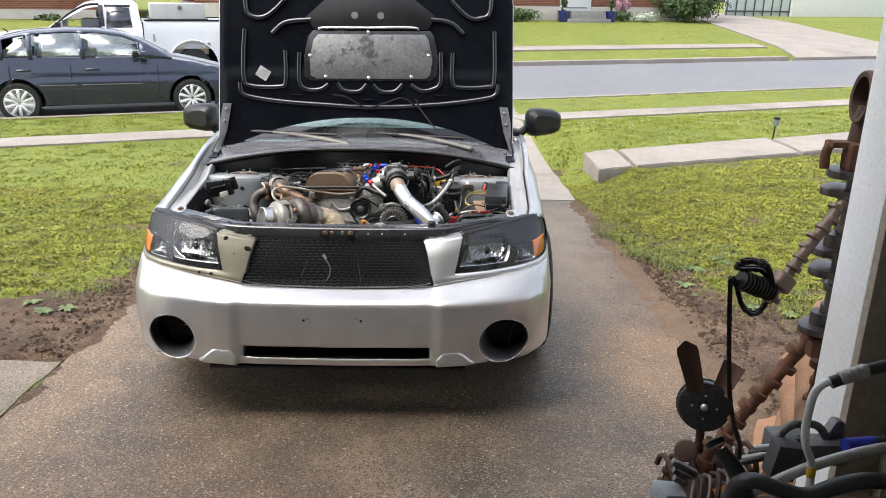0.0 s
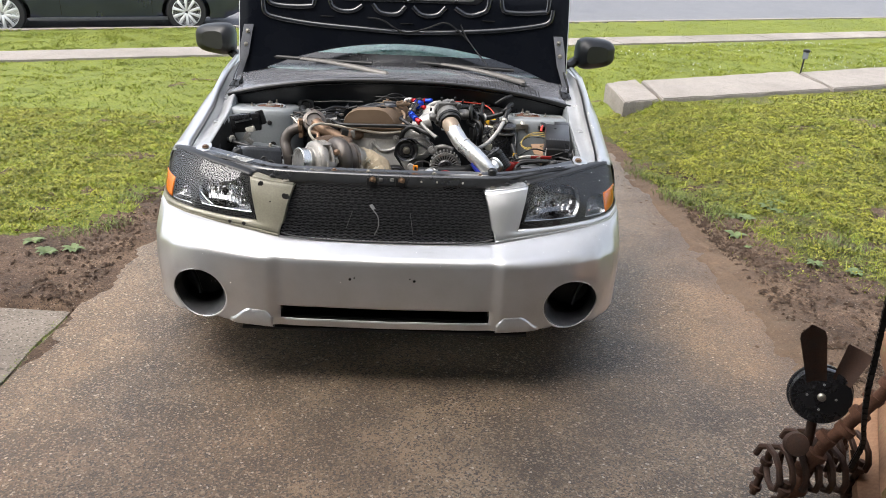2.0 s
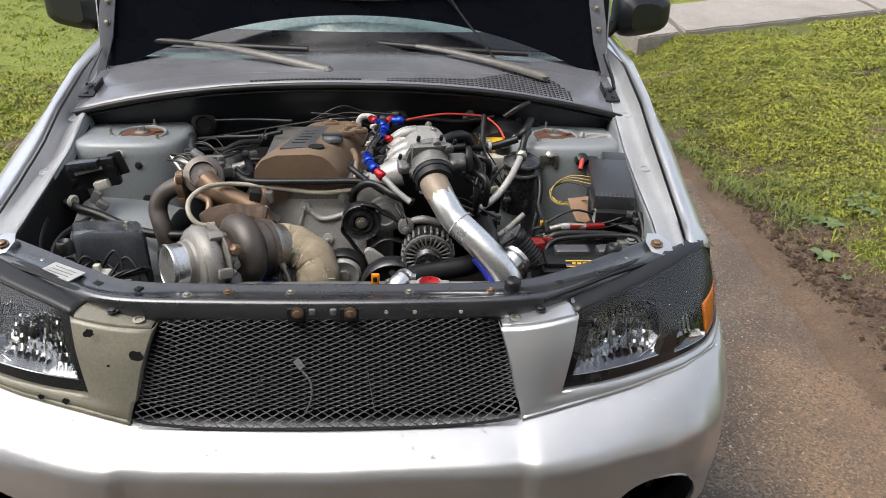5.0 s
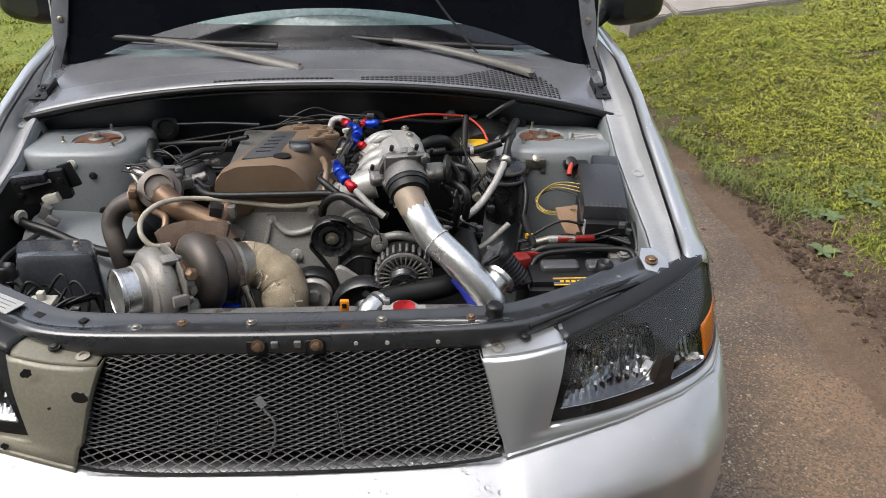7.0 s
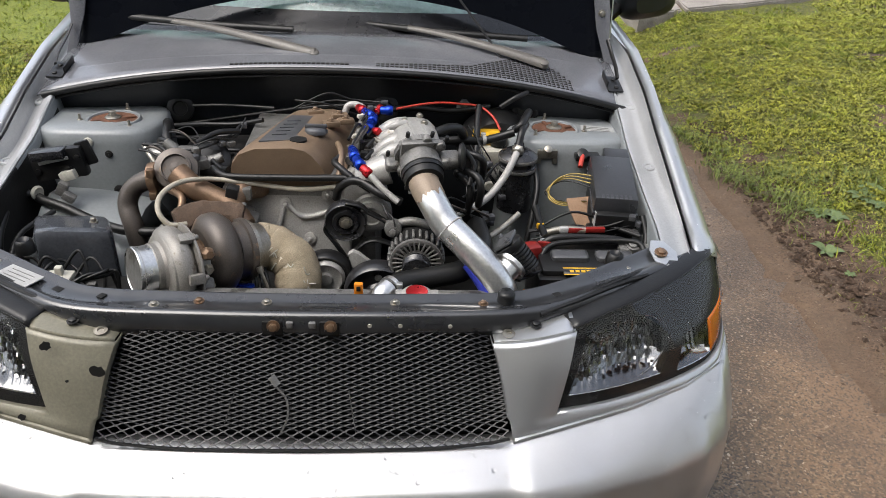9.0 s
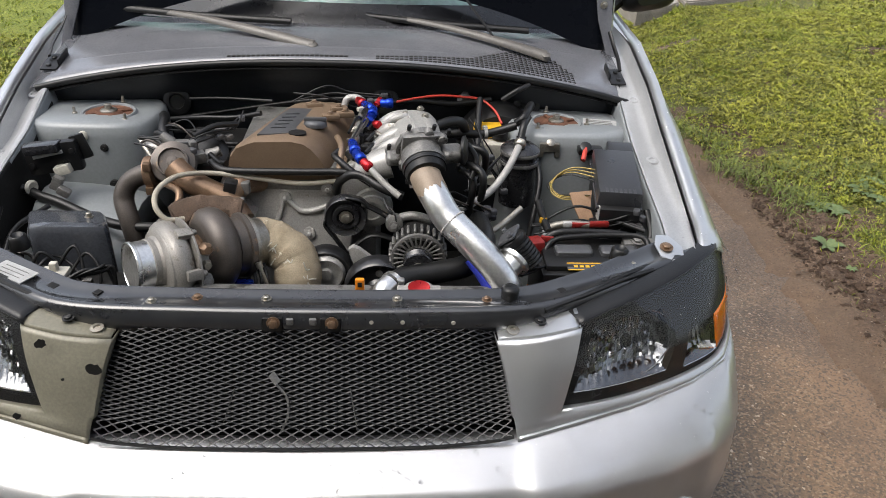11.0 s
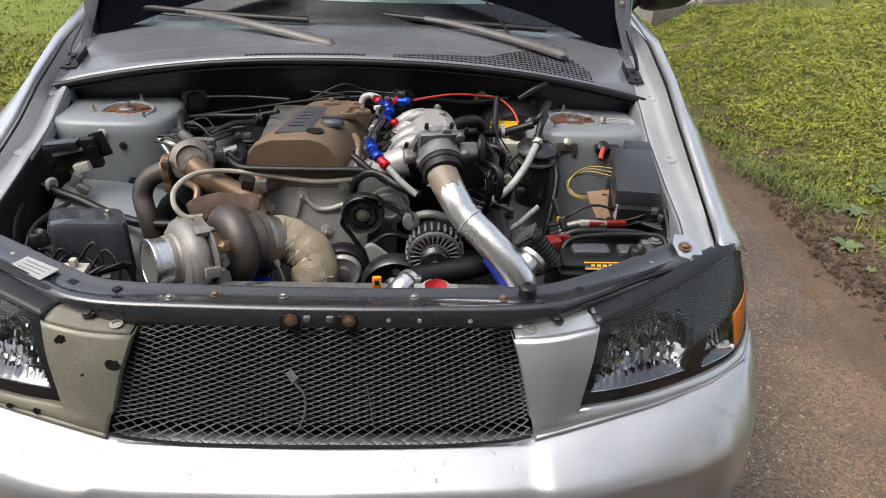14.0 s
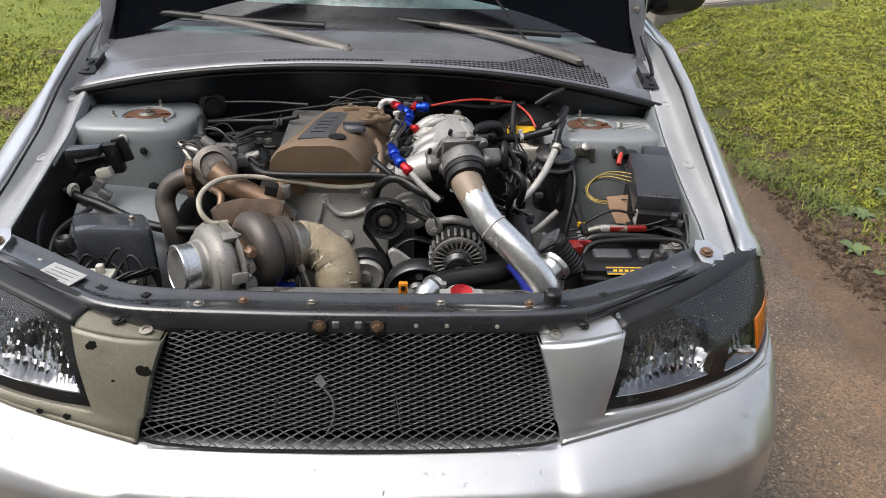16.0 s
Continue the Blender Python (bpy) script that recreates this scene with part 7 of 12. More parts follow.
def turbo():
    A = Vector((0.800, 0.590, -0.13)).normalized()
    o = Vector((-0.343, 2.801, 0.751))
    bm = B()
    lathe(bm, [(0.0445, 0.002), (0.0455, 0.0), (0.0475, 0.0005), (0.0485, 0.002), (0.0485, 0.007), (0.0470, 0.009), (0.0470, 0.012), (0.0470, 0.030), (0.0470, 0.0335)], o, A, 40)
    t = part("turbocharger", bm, M_ALUPOL, car, "large turbocharger with a bare machined inlet", sharp=20)
    bm = B()
    lathe(bm, [(0.0475, 0.0325), (0.0490, 0.034), (0.0495, 0.044), (0.0530, 0.050), (0.058, 0.055)], o, A, 40)
    part("inlet_neck", bm, M_TURBO, t, "rough cast neck of the compressor", sharp=25)
    bm = B()
    lathe(bm, [(0.0447, 0.0015), (0.0440, 0.006), (0.042, 0.03), (0.034, 0.055), (0.012, 0.060), (0.001, 0.060)], o, A, 36)
    part("inlet_bore", bm, M_ALUDARK, t, "machined inlet bore")
    bm = B()
    lathe(bm, [(0.001, 0.026), (0.006, 0.030), (0.009, 0.045), (0.014, 0.060)], o, A, 14)
    side_v = A.orthogonal().normalized()
    for k in range(8):
        q = Matrix.Rotation(2 * math.pi * k / 8, 3, A)
        a, b = q @ side_v, Matrix.Rotation(2 * math.pi * (k + 0.6) / 8, 3, A) @ side_v
        sheet(bm, [[o + A * 0.036 + a * 0.008, o + A * 0.040 + a * 0.031], [o + A * 0.058 + b * 0.012, o + A * 0.058 + b * 0.033]])
    part("compressor_wheel", bm, M_ALUPOL, t, "bladed compressor wheel")
    # compressor scroll
    u = A.orthogonal().normalized()
    up = Vector((0, 0, 1))
    u = (up - A * up.dot(A)).normalized()
    w = A.cross(u)

    def scroll(centre, r0, r1, tube0, tube1, tail, half, material, name, label):
        bm = B()
        path = []
        for k in range(33):
            a = 2 * math.pi * k / 32 + 2.4
            r = r0 + (r1 - r0) * k / 32
            path.append(centre + (u * math.sin(a) + w * math.cos(a)) * r)
        path += tail
        n = len(path)
        tube(bm, path, lambda q: tube0 + (tube1 - tube0) * q, 14, 1)
        lathe(bm, [(r0 + 0.018, -half * 0.83), (r0 + 0.012, -half), (0.045, -half)], centre, A, 32)
        lathe(bm, [(0.045, half), (r0 + 0.008, half), (r0 + 0.020, half * 0.72), (r0 + 0.026, 0.0), (r0 + 0.018, -half * 0.83)], centre, A, 32)
        for v in bm.verts:
            v.co += Vector((noise.noise(v.co * 55), noise.noise(v.co * 55 + Vector((4, 0, 0))), noise.noise(v.co * 55 + Vector((0, 7, 0))))) * 0.0012
        return part(name, bm, material, t, label)

    cc = o + A * 0.074 + Vector((0, 0, -0.012))
    scroll(cc, 0.057, 0.063, 0.019, 0.027, [cc + Vector((0.05, -0.02, -0.085)), cc + Vector((0.06, -0.02, -0.15))], 0.026, M_TURBO, "compressor_housing", "rough cast aluminium compressor scroll")
    bm = B()
    for a in (22, 78, 118, 160, -40):
        rad = u * math.cos(radians(a)) + w * math.sin(radians(a))
        turn = Matrix((A, A.cross(rad), rad)).transposed().to_4x4()
        box(bm, cc + rad * 0.086 + A * 0.014, (0.030, 0.020, 0.014), 0.003, turn)
        bolt(bm, cc + rad * 0.086 + A * 0.029, A, 0.0055, 0.008)
    lathe(bm, [(0.086, 0.024), (0.090, 0.025), (0.090, 0.029), (0.086, 0.031), (0.05, 0.032)], cc, A, 40)
    part("housing_clamp", bm, M_TURBO, t)
    # bearing housing and fittings
    bm = B()
    lathe(bm, [(0.052, 0.0), (0.046, 0.006), (0.038, 0.010), (0.038, 0.026), (0.050, 0.034)], o + A * 0.104, A, 26)
    part("bearing_housing", bm, M_COPPER, t, "brown cast bearing housing")
    for dz, r, m in ((0.045, 0.013, M_COPPER), (0.012, 0.012, M_STEEL), (-0.022, 0.016, M_ALU), (-0.055, 0.011, M_STEEL)):
        bm = B()
        p = o + A * 0.119 + w * 0.060 + u * dz
        lathe(bm, [(r, 0), (r, 0.012), (r * 0.8, 0.016), (r * 0.6, 0.022)], p, Vector((0.5, -0.82, 0.25)), 6)
        part("banjo_fitting", bm, m, t)
    bm = B()
    box(bm, o + A * 0.116 + w * 0.068 + u * 0.024, (0.016, 0.004, 0.028), 0.001, Matrix.Rotation(0.55, 3, "Z").to_4x4())
    part("tag", bm, M_LABEL, t, "small white data tag")
    tcn = o + A * 0.166 + Vector((0, 0, 0.004))
    scroll(tcn, 0.050, 0.055, 0.027, 0.034, [tcn + Vector((-0.02, 0.05, -0.05)), tcn + Vector((-0.02, 0.08, -0.02))], 0.032, M_IRON, "turbine_housing", "heat-browned iron turbine housing")
    bm = B()
    lathe(bm, [(0.052, 0.030), (0.058, 0.034), (0.060, 0.052), (0.066, 0.054), (0.067, 0.064), (0.062, 0.066)], tcn, A, 34)
    part("outlet_flange", bm, M_IRON, t, sharp=25)
    bm = B()
    lathe(bm, [(0.060, 0.064), (0.062, 0.067), (0.062, 0.074), (0.054, 0.078), (0.050, 0.100)], tcn, A, 34)
    part("v_band_clamp", bm, M_STEEL, t, "bare steel v-band clamp", sharp=25)
    # wrapped downpipe
    p0 = tcn + A * 0.090
    pts = [p0, p0 + A * 0.022, Vector((-0.085, 2.955, 0.708)), Vector((-0.056, 2.935, 0.688)), Vector((-0.050, 2.912, 0.655)), Vector((-0.052, 2.905, 0.60)), Vector((-0.052, 2.90, 0.52)), Vector((-0.052, 2.90, 0.42))]
    bm = B()
    tube(bm, pts, 0.0475, 22, 14, ridge=0.0016, ridge_every=7)
    for v in bm.verts:
        v.co += Vector((noise.noise(v.co * 42), noise.noise(v.co * 42 + Vector((5, 0, 0))), noise.noise(v.co * 42 + Vector((0, 9, 0))))) * 0.0035
    dp = part("downpipe", bm, M_WRAP, car, "downpipe bandaged in frayed tan exhaust wrap")
    # loose ends of the wrap
    for k in range(14):
        bm = B()
        q = curve_points(pts, 12)[14 + 3 * k]
        a = random.uniform(-2.6, -0.6)
        s = q + Vector((0.045 * math.cos(a), 0.047 * math.sin(a), 0.02))
        tube(bm, [s, s + Vector((random.uniform(-0.01, 0.01), -0.004, random.uniform(-0.012, 0.012))), s + Vector((random.uniform(-0.02, 0.02), -0.004, random.uniform(-0.02, 0.02)))], 0.0012, 5, 3)
        part("frayed_strand", bm, M_WHITEPL, dp)
    # exhaust manifold, wastegate and dump pipe
    m = hose("exhaust_manifold", [(-0.17, 3.0, 0.745), (-0.20, 3.03, 0.775), (-0.235, 3.04, 0.79), (-0.28, 3.05, 0.81), (-0.318, 3.07, 0.835)], 0.026, M_COPPER, car, "heat-tinted wastegate runner pipe", 14)
    hose("runner", [(-0.21, 3.02, 0.76), (-0.18, 3.06, 0.80), (-0.15, 3.10, 0.79), (-0.12, 3.16, 0.78)], 0.024, M_COPPER, m, "", 12)
    hose("runner", [(-0.23, 3.02, 0.745), (-0.21, 3.08, 0.77), (-0.20, 3.20, 0.78)], 0.024, M_IRON, m, "", 12)
    hose("runner", [(-0.22, 3.05, 0.73), (-0.22, 3.15, 0.76), (-0.20, 3.30, 0.78)], 0.024, M_IRON, m, "", 12)
    bm = B()
    tube(bm, [(-0.30, 2.965, 0.762), (-0.262, 2.985, 0.772), (-0.215, 2.995, 0.768), (-0.17, 2.995, 0.762)], 0.034, 14, 8, ridge=0.0014, ridge_every=2)
    for v in bm.verts:
        v.co += Vector((noise.noise(v.co * 60), noise.noise(v.co * 60 + Vector((5, 0, 0))), noise.noise(v.co * 60 + Vector((0, 9, 0))))) * 0.004
    part("wrapped_collector", bm, M_RUSTWRAP, m, "rust-brown wrapped collector", sharp=30)
    ax = Vector((0.05, -0.35, 0.9)).normalized()
    wgc = Vector((-0.324, 3.085, 0.842))
    bm = B()
    lathe(bm, [(0.030, -0.03), (0.034, -0.012), (0.046, -0.010), (0.047, -0.002), (0.039, 0.0), (0.039, 0.006), (0.047, 0.009), (0.046, 0.018), (0.034, 0.022), (0.033, 0.030), (0.029, 0.031), (0.028, 0.024), (0.012, 0.024), (0.011, 0.032), (0.001, 0.033)], wgc + Vector((0, 0.01, -0.012)), Vector((0.1, -0.72, 0.55)), 30)
    part("wastegate", bm, M_IRON, m, "wastegate with clamp bands")
    dump = hose("dump_pipe", [(-0.350, 3.09, 0.815), (-0.390, 3.095, 0.806), (-0.425, 3.095, 0.785), (-0.440, 3.085, 0.75), (-0.425, 3.06, 0.70), (-0.41, 3.05, 0.60)], 0.0215, M_IRON, m, "browned steel dump pipe", 14)
    bm = B()
    lathe(bm, [(0.028, -0.010), (0.035, -0.008), (0.036, 0.008), (0.028, 0.010)], (-0.372, 3.09, 0.812), (-1, 0.05, -0.15), 22)
    for dz in (0.026, -0.028):
        box(bm, (-0.372, 3.062, 0.812 + dz), (0.016, 0.016, 0.018), 0.003)
    part("band_clamp", bm, M_COPPER, m)
    hose("copper_line", [(-0.335, 3.06, 0.80), (-0.300, 3.02, 0.80), (-0.300, 2.99, 0.77), (-0.285, 2.975, 0.745)], 0.008, M_COPPER, m)
    # wastegate solenoid cluster
    bm = B()
    box(bm, (-0.315, 3.16, 0.840), (0.05, 0.04, 0.030), 0.006)
    box(bm, (-0.285, 3.14, 0.828), (0.032, 0.03, 0.024), 0.005, Matrix.Rotation(0.5, 3, "Z").to_4x4())
    lathe(bm, [(0.012, 0), (0.014, 0.006), (0.010, 0.03)], (-0.345, 3.17, 0.845), (-0.6, 0.2, 0.5), 12)
    lathe(bm, [(0.016, 0), (0.012, 0.02), (0.012, 0.03)], (-0.268, 3.16, 0.822), (0.8, 0.2, 0.3), 12)
    part("solenoid", bm, M_ALUDARK, m, "small solenoid valve with fittings")
    for pts in ([(-0.36, 3.19, 0.855), (-0.39, 3.22, 0.85), (-0.40, 3.24, 0.83), (-0.37, 3.20, 0.80)], [(-0.26, 3.15, 0.83), (-0.235, 3.12, 0.825), (-0.215, 3.10, 0.832)], [(-0.30, 3.18, 0.86), (-0.26, 3.22, 0.87), (-0.22, 3.26, 0.86)]):
        hose("hose", pts, 0.0065, M_RUBBER, m)
    bm = B()
    box(bm, (-0.197, 3.035, 0.805), (0.026, 0.026, 0.034), 0.003, Matrix.Rotation(0.2, 3, "Y").to_4x4())
    part("relay", bm, M_BLACK, m)
    bm = B()
    box(bm, (-0.167, 3.045, 0.802), (0.018, 0.02, 0.028), 0.004)
    lathe(bm, [(0.007, 0), (0.007, 0.03)], (-0.175, 3.03, 0.785), (0.2, -0.5, -0.6), 8)
    part("coil_plug", bm, M_ALUDARK, m)
    # blue connector low beside the turbo
    bm = B()
    box(bm, (-0.155, 2.865, 0.655), (0.045, 0.03, 0.05), 0.006)
    part("connector", bm, M_BLUE, t)
    bm = B()
    tube(bm, [(-0.118, 2.87, 0.715), (-0.107, 2.86, 0.69), (-0.098, 2.85, 0.66)], 0.004, 8, 3)
    lathe(bm, [(0.007, 0), (0.007, 0.012)], (-0.12, 2.872, 0.722), (0.3, -0.3, -0.8), 8)
    part("actuator_rod", bm, M_STEEL, t)
    for k in range(3):
        hose("wire", [(-0.15 + 0.014 * k, 2.92, 0.70), (-0.13 + 0.012 * k, 2.88, 0.67), (-0.15 + 0.02 * k, 2.86, 0.60)], 0.004, M_RUBBER, t)


M_RUSTWRAP = mat("rust_brown_wrap", (0.125, 0.080, 0.052), 0.9, 0.0, (0.060, 0.040, 0.028), 26.0, 1.0, 300.0, 1.0, spots=(0.20, 0.15, 0.10), spot_scale=34.0, spot_at=0.66)
turbo()


def intake():
    # plenum and runners
    bm = B()
    rows = []
    for k in range(11):
        t = k / 10
        c = Vector((0.203, 3.06, 0.868)).lerp(Vector((0.190, 3.27, 0.872)), t)
        g = (0.70, 0.92, 1.0, 1.02, 1.02, 1.0, 1.0, 0.98, 0.95, 0.86, 0.60)[k]
        ring = []
        for a in [2 * math.pi * j / 22 for j in range(22)]:
            ca, sa = math.cos(a), math.sin(a)
            q = (abs(ca) ** 2.8 + abs(sa) ** 2.8) ** (-1 / 2.8)
            ring.append(c + Vector((0.054 * q * ca * g, 0, 0.042 * q * sa * g)))
        rows.append(ring)
    sheet(bm, rows, close=True)
    for r in (rows[0], rows[-1]):
        bm.faces.new([bm.verts.new(p) for p in r])
    man = part("intake_manifold", bm, M_ALU, car, "cast aluminium intake manifold")
    for k in range(4):
        y = 3.10 + 0.052 * k
        hose("intake_runner", [(0.175, y + 0.01, 0.885), (0.142, y, 0.882), (0.112, y, 0.858), (0.082, y, 0.825), (0.05, y, 0.80)], 0.017, M_ALU, man, "", 12)
    hose("manifold_neck", [(0.135, 3.055, 0.862), (0.105, 3.052, 0.852), (0.078, 3.06, 0.838)], (0.034, 0.026), M_ALU, man, "", 16)
    bm = B()
    for x, y, z in ((0.176, 3.085, 0.905), (0.230, 3.085, 0.905), (0.215, 3.20, 0.912), (0.17, 3.22, 0.908), (0.205, 3.25, 0.910)):
        bolt(bm, (x, y, z), (0, -0.1, 1), 0.006, 0.006)
    part("manifold_bolt", bm, M_STEEL, man)
    bm = B()
    box(bm, (0.190, 3.15, 0.909), (0.010, 0.13, 0.010), 0.003, Matrix.Rotation(0.18, 3, "Z").to_4x4())
    box(bm, (0.218, 3.16, 0.908), (0.010, 0.13, 0.010), 0.003, Matrix.Rotation(0.18, 3, "Z").to_4x4())
    part("manifold_rib", bm, M_ALU, man)
    # throttle body
    ax = Vector((0.16, -0.86, -0.36)).normalized()
    o = Vector((0.205, 2.990, 0.892))
    bm = B()
    lathe(bm, [(0.040, -0.055), (0.050, -0.050), (0.050, -0.036), (0.042, -0.034), (0.042, 0.0), (0.046, 0.002), (0.046, 0.012), (0.037, 0.013)], o, ax, 30)
    m = ax.to_track_quat("Z", "X").to_matrix().to_4x4()
    box(bm, o - ax * 0.030, (0.098, 0.084, 0.014), 0.006, m)
    box(bm, o + Vector((0.058, 0.03, 0.008)), (0.030, 0.045, 0.040), 0.012, m, segs=3)
    box(bm, o + Vector((-0.058, 0.03, -0.005)), (0.024, 0.036, 0.030), 0.009, m, segs=3)
    for dx, dz in ((-0.038, 0.046), (0.038, 0.046), (-0.040, -0.010), (0.010, 0.058)):
        lathe(bm, [(0.010, -0.004), (0.010, 0.008), (0.007, 0.010)], o + Vector((dx, 0.018, dz)), ax, 14)
    tb = part("throttle_body", bm, M_ALUDARK, man, "grey throttle body with linkage")
    bm = B()
    lathe(bm, [(0.028, 0), (0.030, 0.006), (0.022, 0.010), (0.010, 0.012)], o + Vector((0.080, 0.02, 0.02)), (1, -0.2, 0.1), 18)
    tube(bm, [o + Vector((0.09, 0.03, 0.03)), o + Vector((0.11, 0.02, 0.0)), o + Vector((0.10, 0.0, -0.035))], 0.006, 8, 4)
    for dx, dz in ((0.05, 0.055), (0.02, 0.064), (-0.03, 0.062), (0.072, -0.02), (-0.07, 0.02)):
        lathe(bm, [(0.0045, 0), (0.0045, 0.012), (0.003, 0.014)], o + Vector((dx, 0.02, dz)), (0.1, -0.5, 0.8), 10)
    part("linkage", bm, M_BLACK, tb, "dark throttle linkage")
    for k, (a, b) in enumerate((((0.29, 3.02, 0.88), (0.33, 2.98, 0.85)), ((0.285, 3.03, 0.86), (0.31, 3.0, 0.82)), ((0.30, 3.06, 0.90), (0.34, 3.05, 0.87)))):
        hose("hose", [a, Vector(a).lerp(Vector(b), 0.5) + Vector((0.012, -0.01, 0.01)), b, Vector(b) + Vector((0.0, 0.03, -0.05))], 0.008, M_RUBBER, tb)
    # couplers and charge pipe
    bm = B()
    lathe(bm, [(0.0345, 0.0), (0.0425, 0.0), (0.0430, 0.010), (0.0395, 0.030), (0.0325, 0.032)], o + ax * 0.008, ax, 32)
    cpl = part("black_coupler", bm, M_RUBBER, man, "black silicone coupler with white print")
    clamp(o + ax * 0.018, ax, 0.0425, man, M_BLACK)
    clamp(o + ax * 0.034, ax, 0.0345, man, M_ALUPOL, 0.008)
    pts = [o + ax * 0.030, Vector((0.209, 2.953, 0.876)), Vector((0.213, 2.944, 0.871)), Vector((0.219, 2.932, 0.864))]
    hose("tan_pipe", pts, (0.0315, 0.0300), M_TANSIL, car, "tan-painted upper charge pipe section", 24)
    pts2 = [Vector((0.217, 2.935, 0.866)), Vector((0.233, 2.908, 0.845)), Vector((0.254, 2.885, 0.819)), Vector((0.302, 2.846, 0.785)), Vector((0.344, 2.816, 0.748)), Vector((0.366, 2.802, 0.715)), Vector((0.374, 2.795, 0.67)), Vector((0.374, 2.792, 0.58))]
    pipe = hose("charge_pipe", pts2, 0.0298, M_ALUPOL, car, "bare polished aluminium charge pipe with a weld seam", 28, 9)
    # ragged paint line where the tan coat ends
    bm = B()
    d = (pts2[1] - pts2[0]).normalized()
    u = d.orthogonal().normalized()
    w = d.cross(u)
    rows = []
    for k in range(97):
        a = 2 * math.pi * k / 96
        e = 0.004 + 0.024 * (0.5 + 0.5 * noise.noise((math.cos(a) * 3, math.sin(a) * 3, 1))) + 0.003 * math.sin(a * 9) + 0.002 * math.sin(a * 23)
        n = u * math.cos(a) + w * math.sin(a)
        rows.append([pts2[0] - d * 0.012 + n * 0.0312, pts2[0] + d * e + n * 0.0305])
    sheet(bm, rows)
    part("paint_edge", bm, M_TANSIL, pipe)
    bm = B()
    q = Vector((0.262, 2.878, 0.8135))
    d2 = Vector((0.048, -0.039, -0.034)).normalized()
    for k in range(40):
        a = 2 * math.pi * k / 40
        n = d2.orthogonal().normalized()
        e = n * math.cos(a) + d2.cross(n) * math.sin(a)
        bmesh.ops.create_icosphere(bm, subdivisions=1, radius=0.0024, matrix=Matrix.Translation(q + e * 0.0295))
    part("weld_seam", bm, M_ALU, pipe)
    hose("blue_coupler", [(0.308, 2.842, 0.764), (0.332, 2.824, 0.737), (0.351, 2.808, 0.705), (0.358, 2.800, 0.665)], 0.0262, M_BLUEHOSE, pipe, "blue silicone sleeve", 20)
    # blow-off valve on its flange
    a0 = Vector((0.368, 2.826, 0.740))
    vx = Vector((0.62, 0.62, 0.42)).normalized()
    bm = B()
    lathe(bm, [(0.024, -0.005), (0.026, 0.018), (0.034, 0.020), (0.035, 0.028), (0.026, 0.031)], a0, vx, 26)
    part("valve_flange", bm, M_ALUPOL, pipe)
    bm = B()
    vz = Vector((-0.62, 0.22, 0.75)).normalized()
    b0 = a0 + vx * 0.050 - vz * 0.006
    prof = [(0.022, -0.035)]
    for k in range(7):
        prof += [(0.034, -0.030 + 0.009 * k), (0.034, -0.025 + 0.009 * k), (0.030, -0.0245 + 0.009 * k), (0.030, -0.0215 + 0.009 * k)]
    prof += [(0.034, 0.036), (0.034, 0.048), (0.026, 0.054), (0.001, 0.055)]
    lathe(bm, [(0.86 * r, 0.86 * h) for r, h in prof], b0, vz, 26)
    bov = part("blow_off_valve", bm, M_BLACK, car, "black ribbed blow-off valve")
    bm = B()
    box(bm, b0 + vz * 0.049, (0.056, 0.040, 0.008), 0.004, vz.to_track_quat("Z", "Y").to_matrix().to_4x4())
    for s in (-1, 1):
        bolt(bm, b0 + vz * 0.053 + vz.to_track_quat("Z", "Y") @ Vector((0.021 * s, 0.013 * s, 0)), vz, 0.005, 0.006)
    part("valve_cap", bm, M_PLAQUE, bov)


intake()


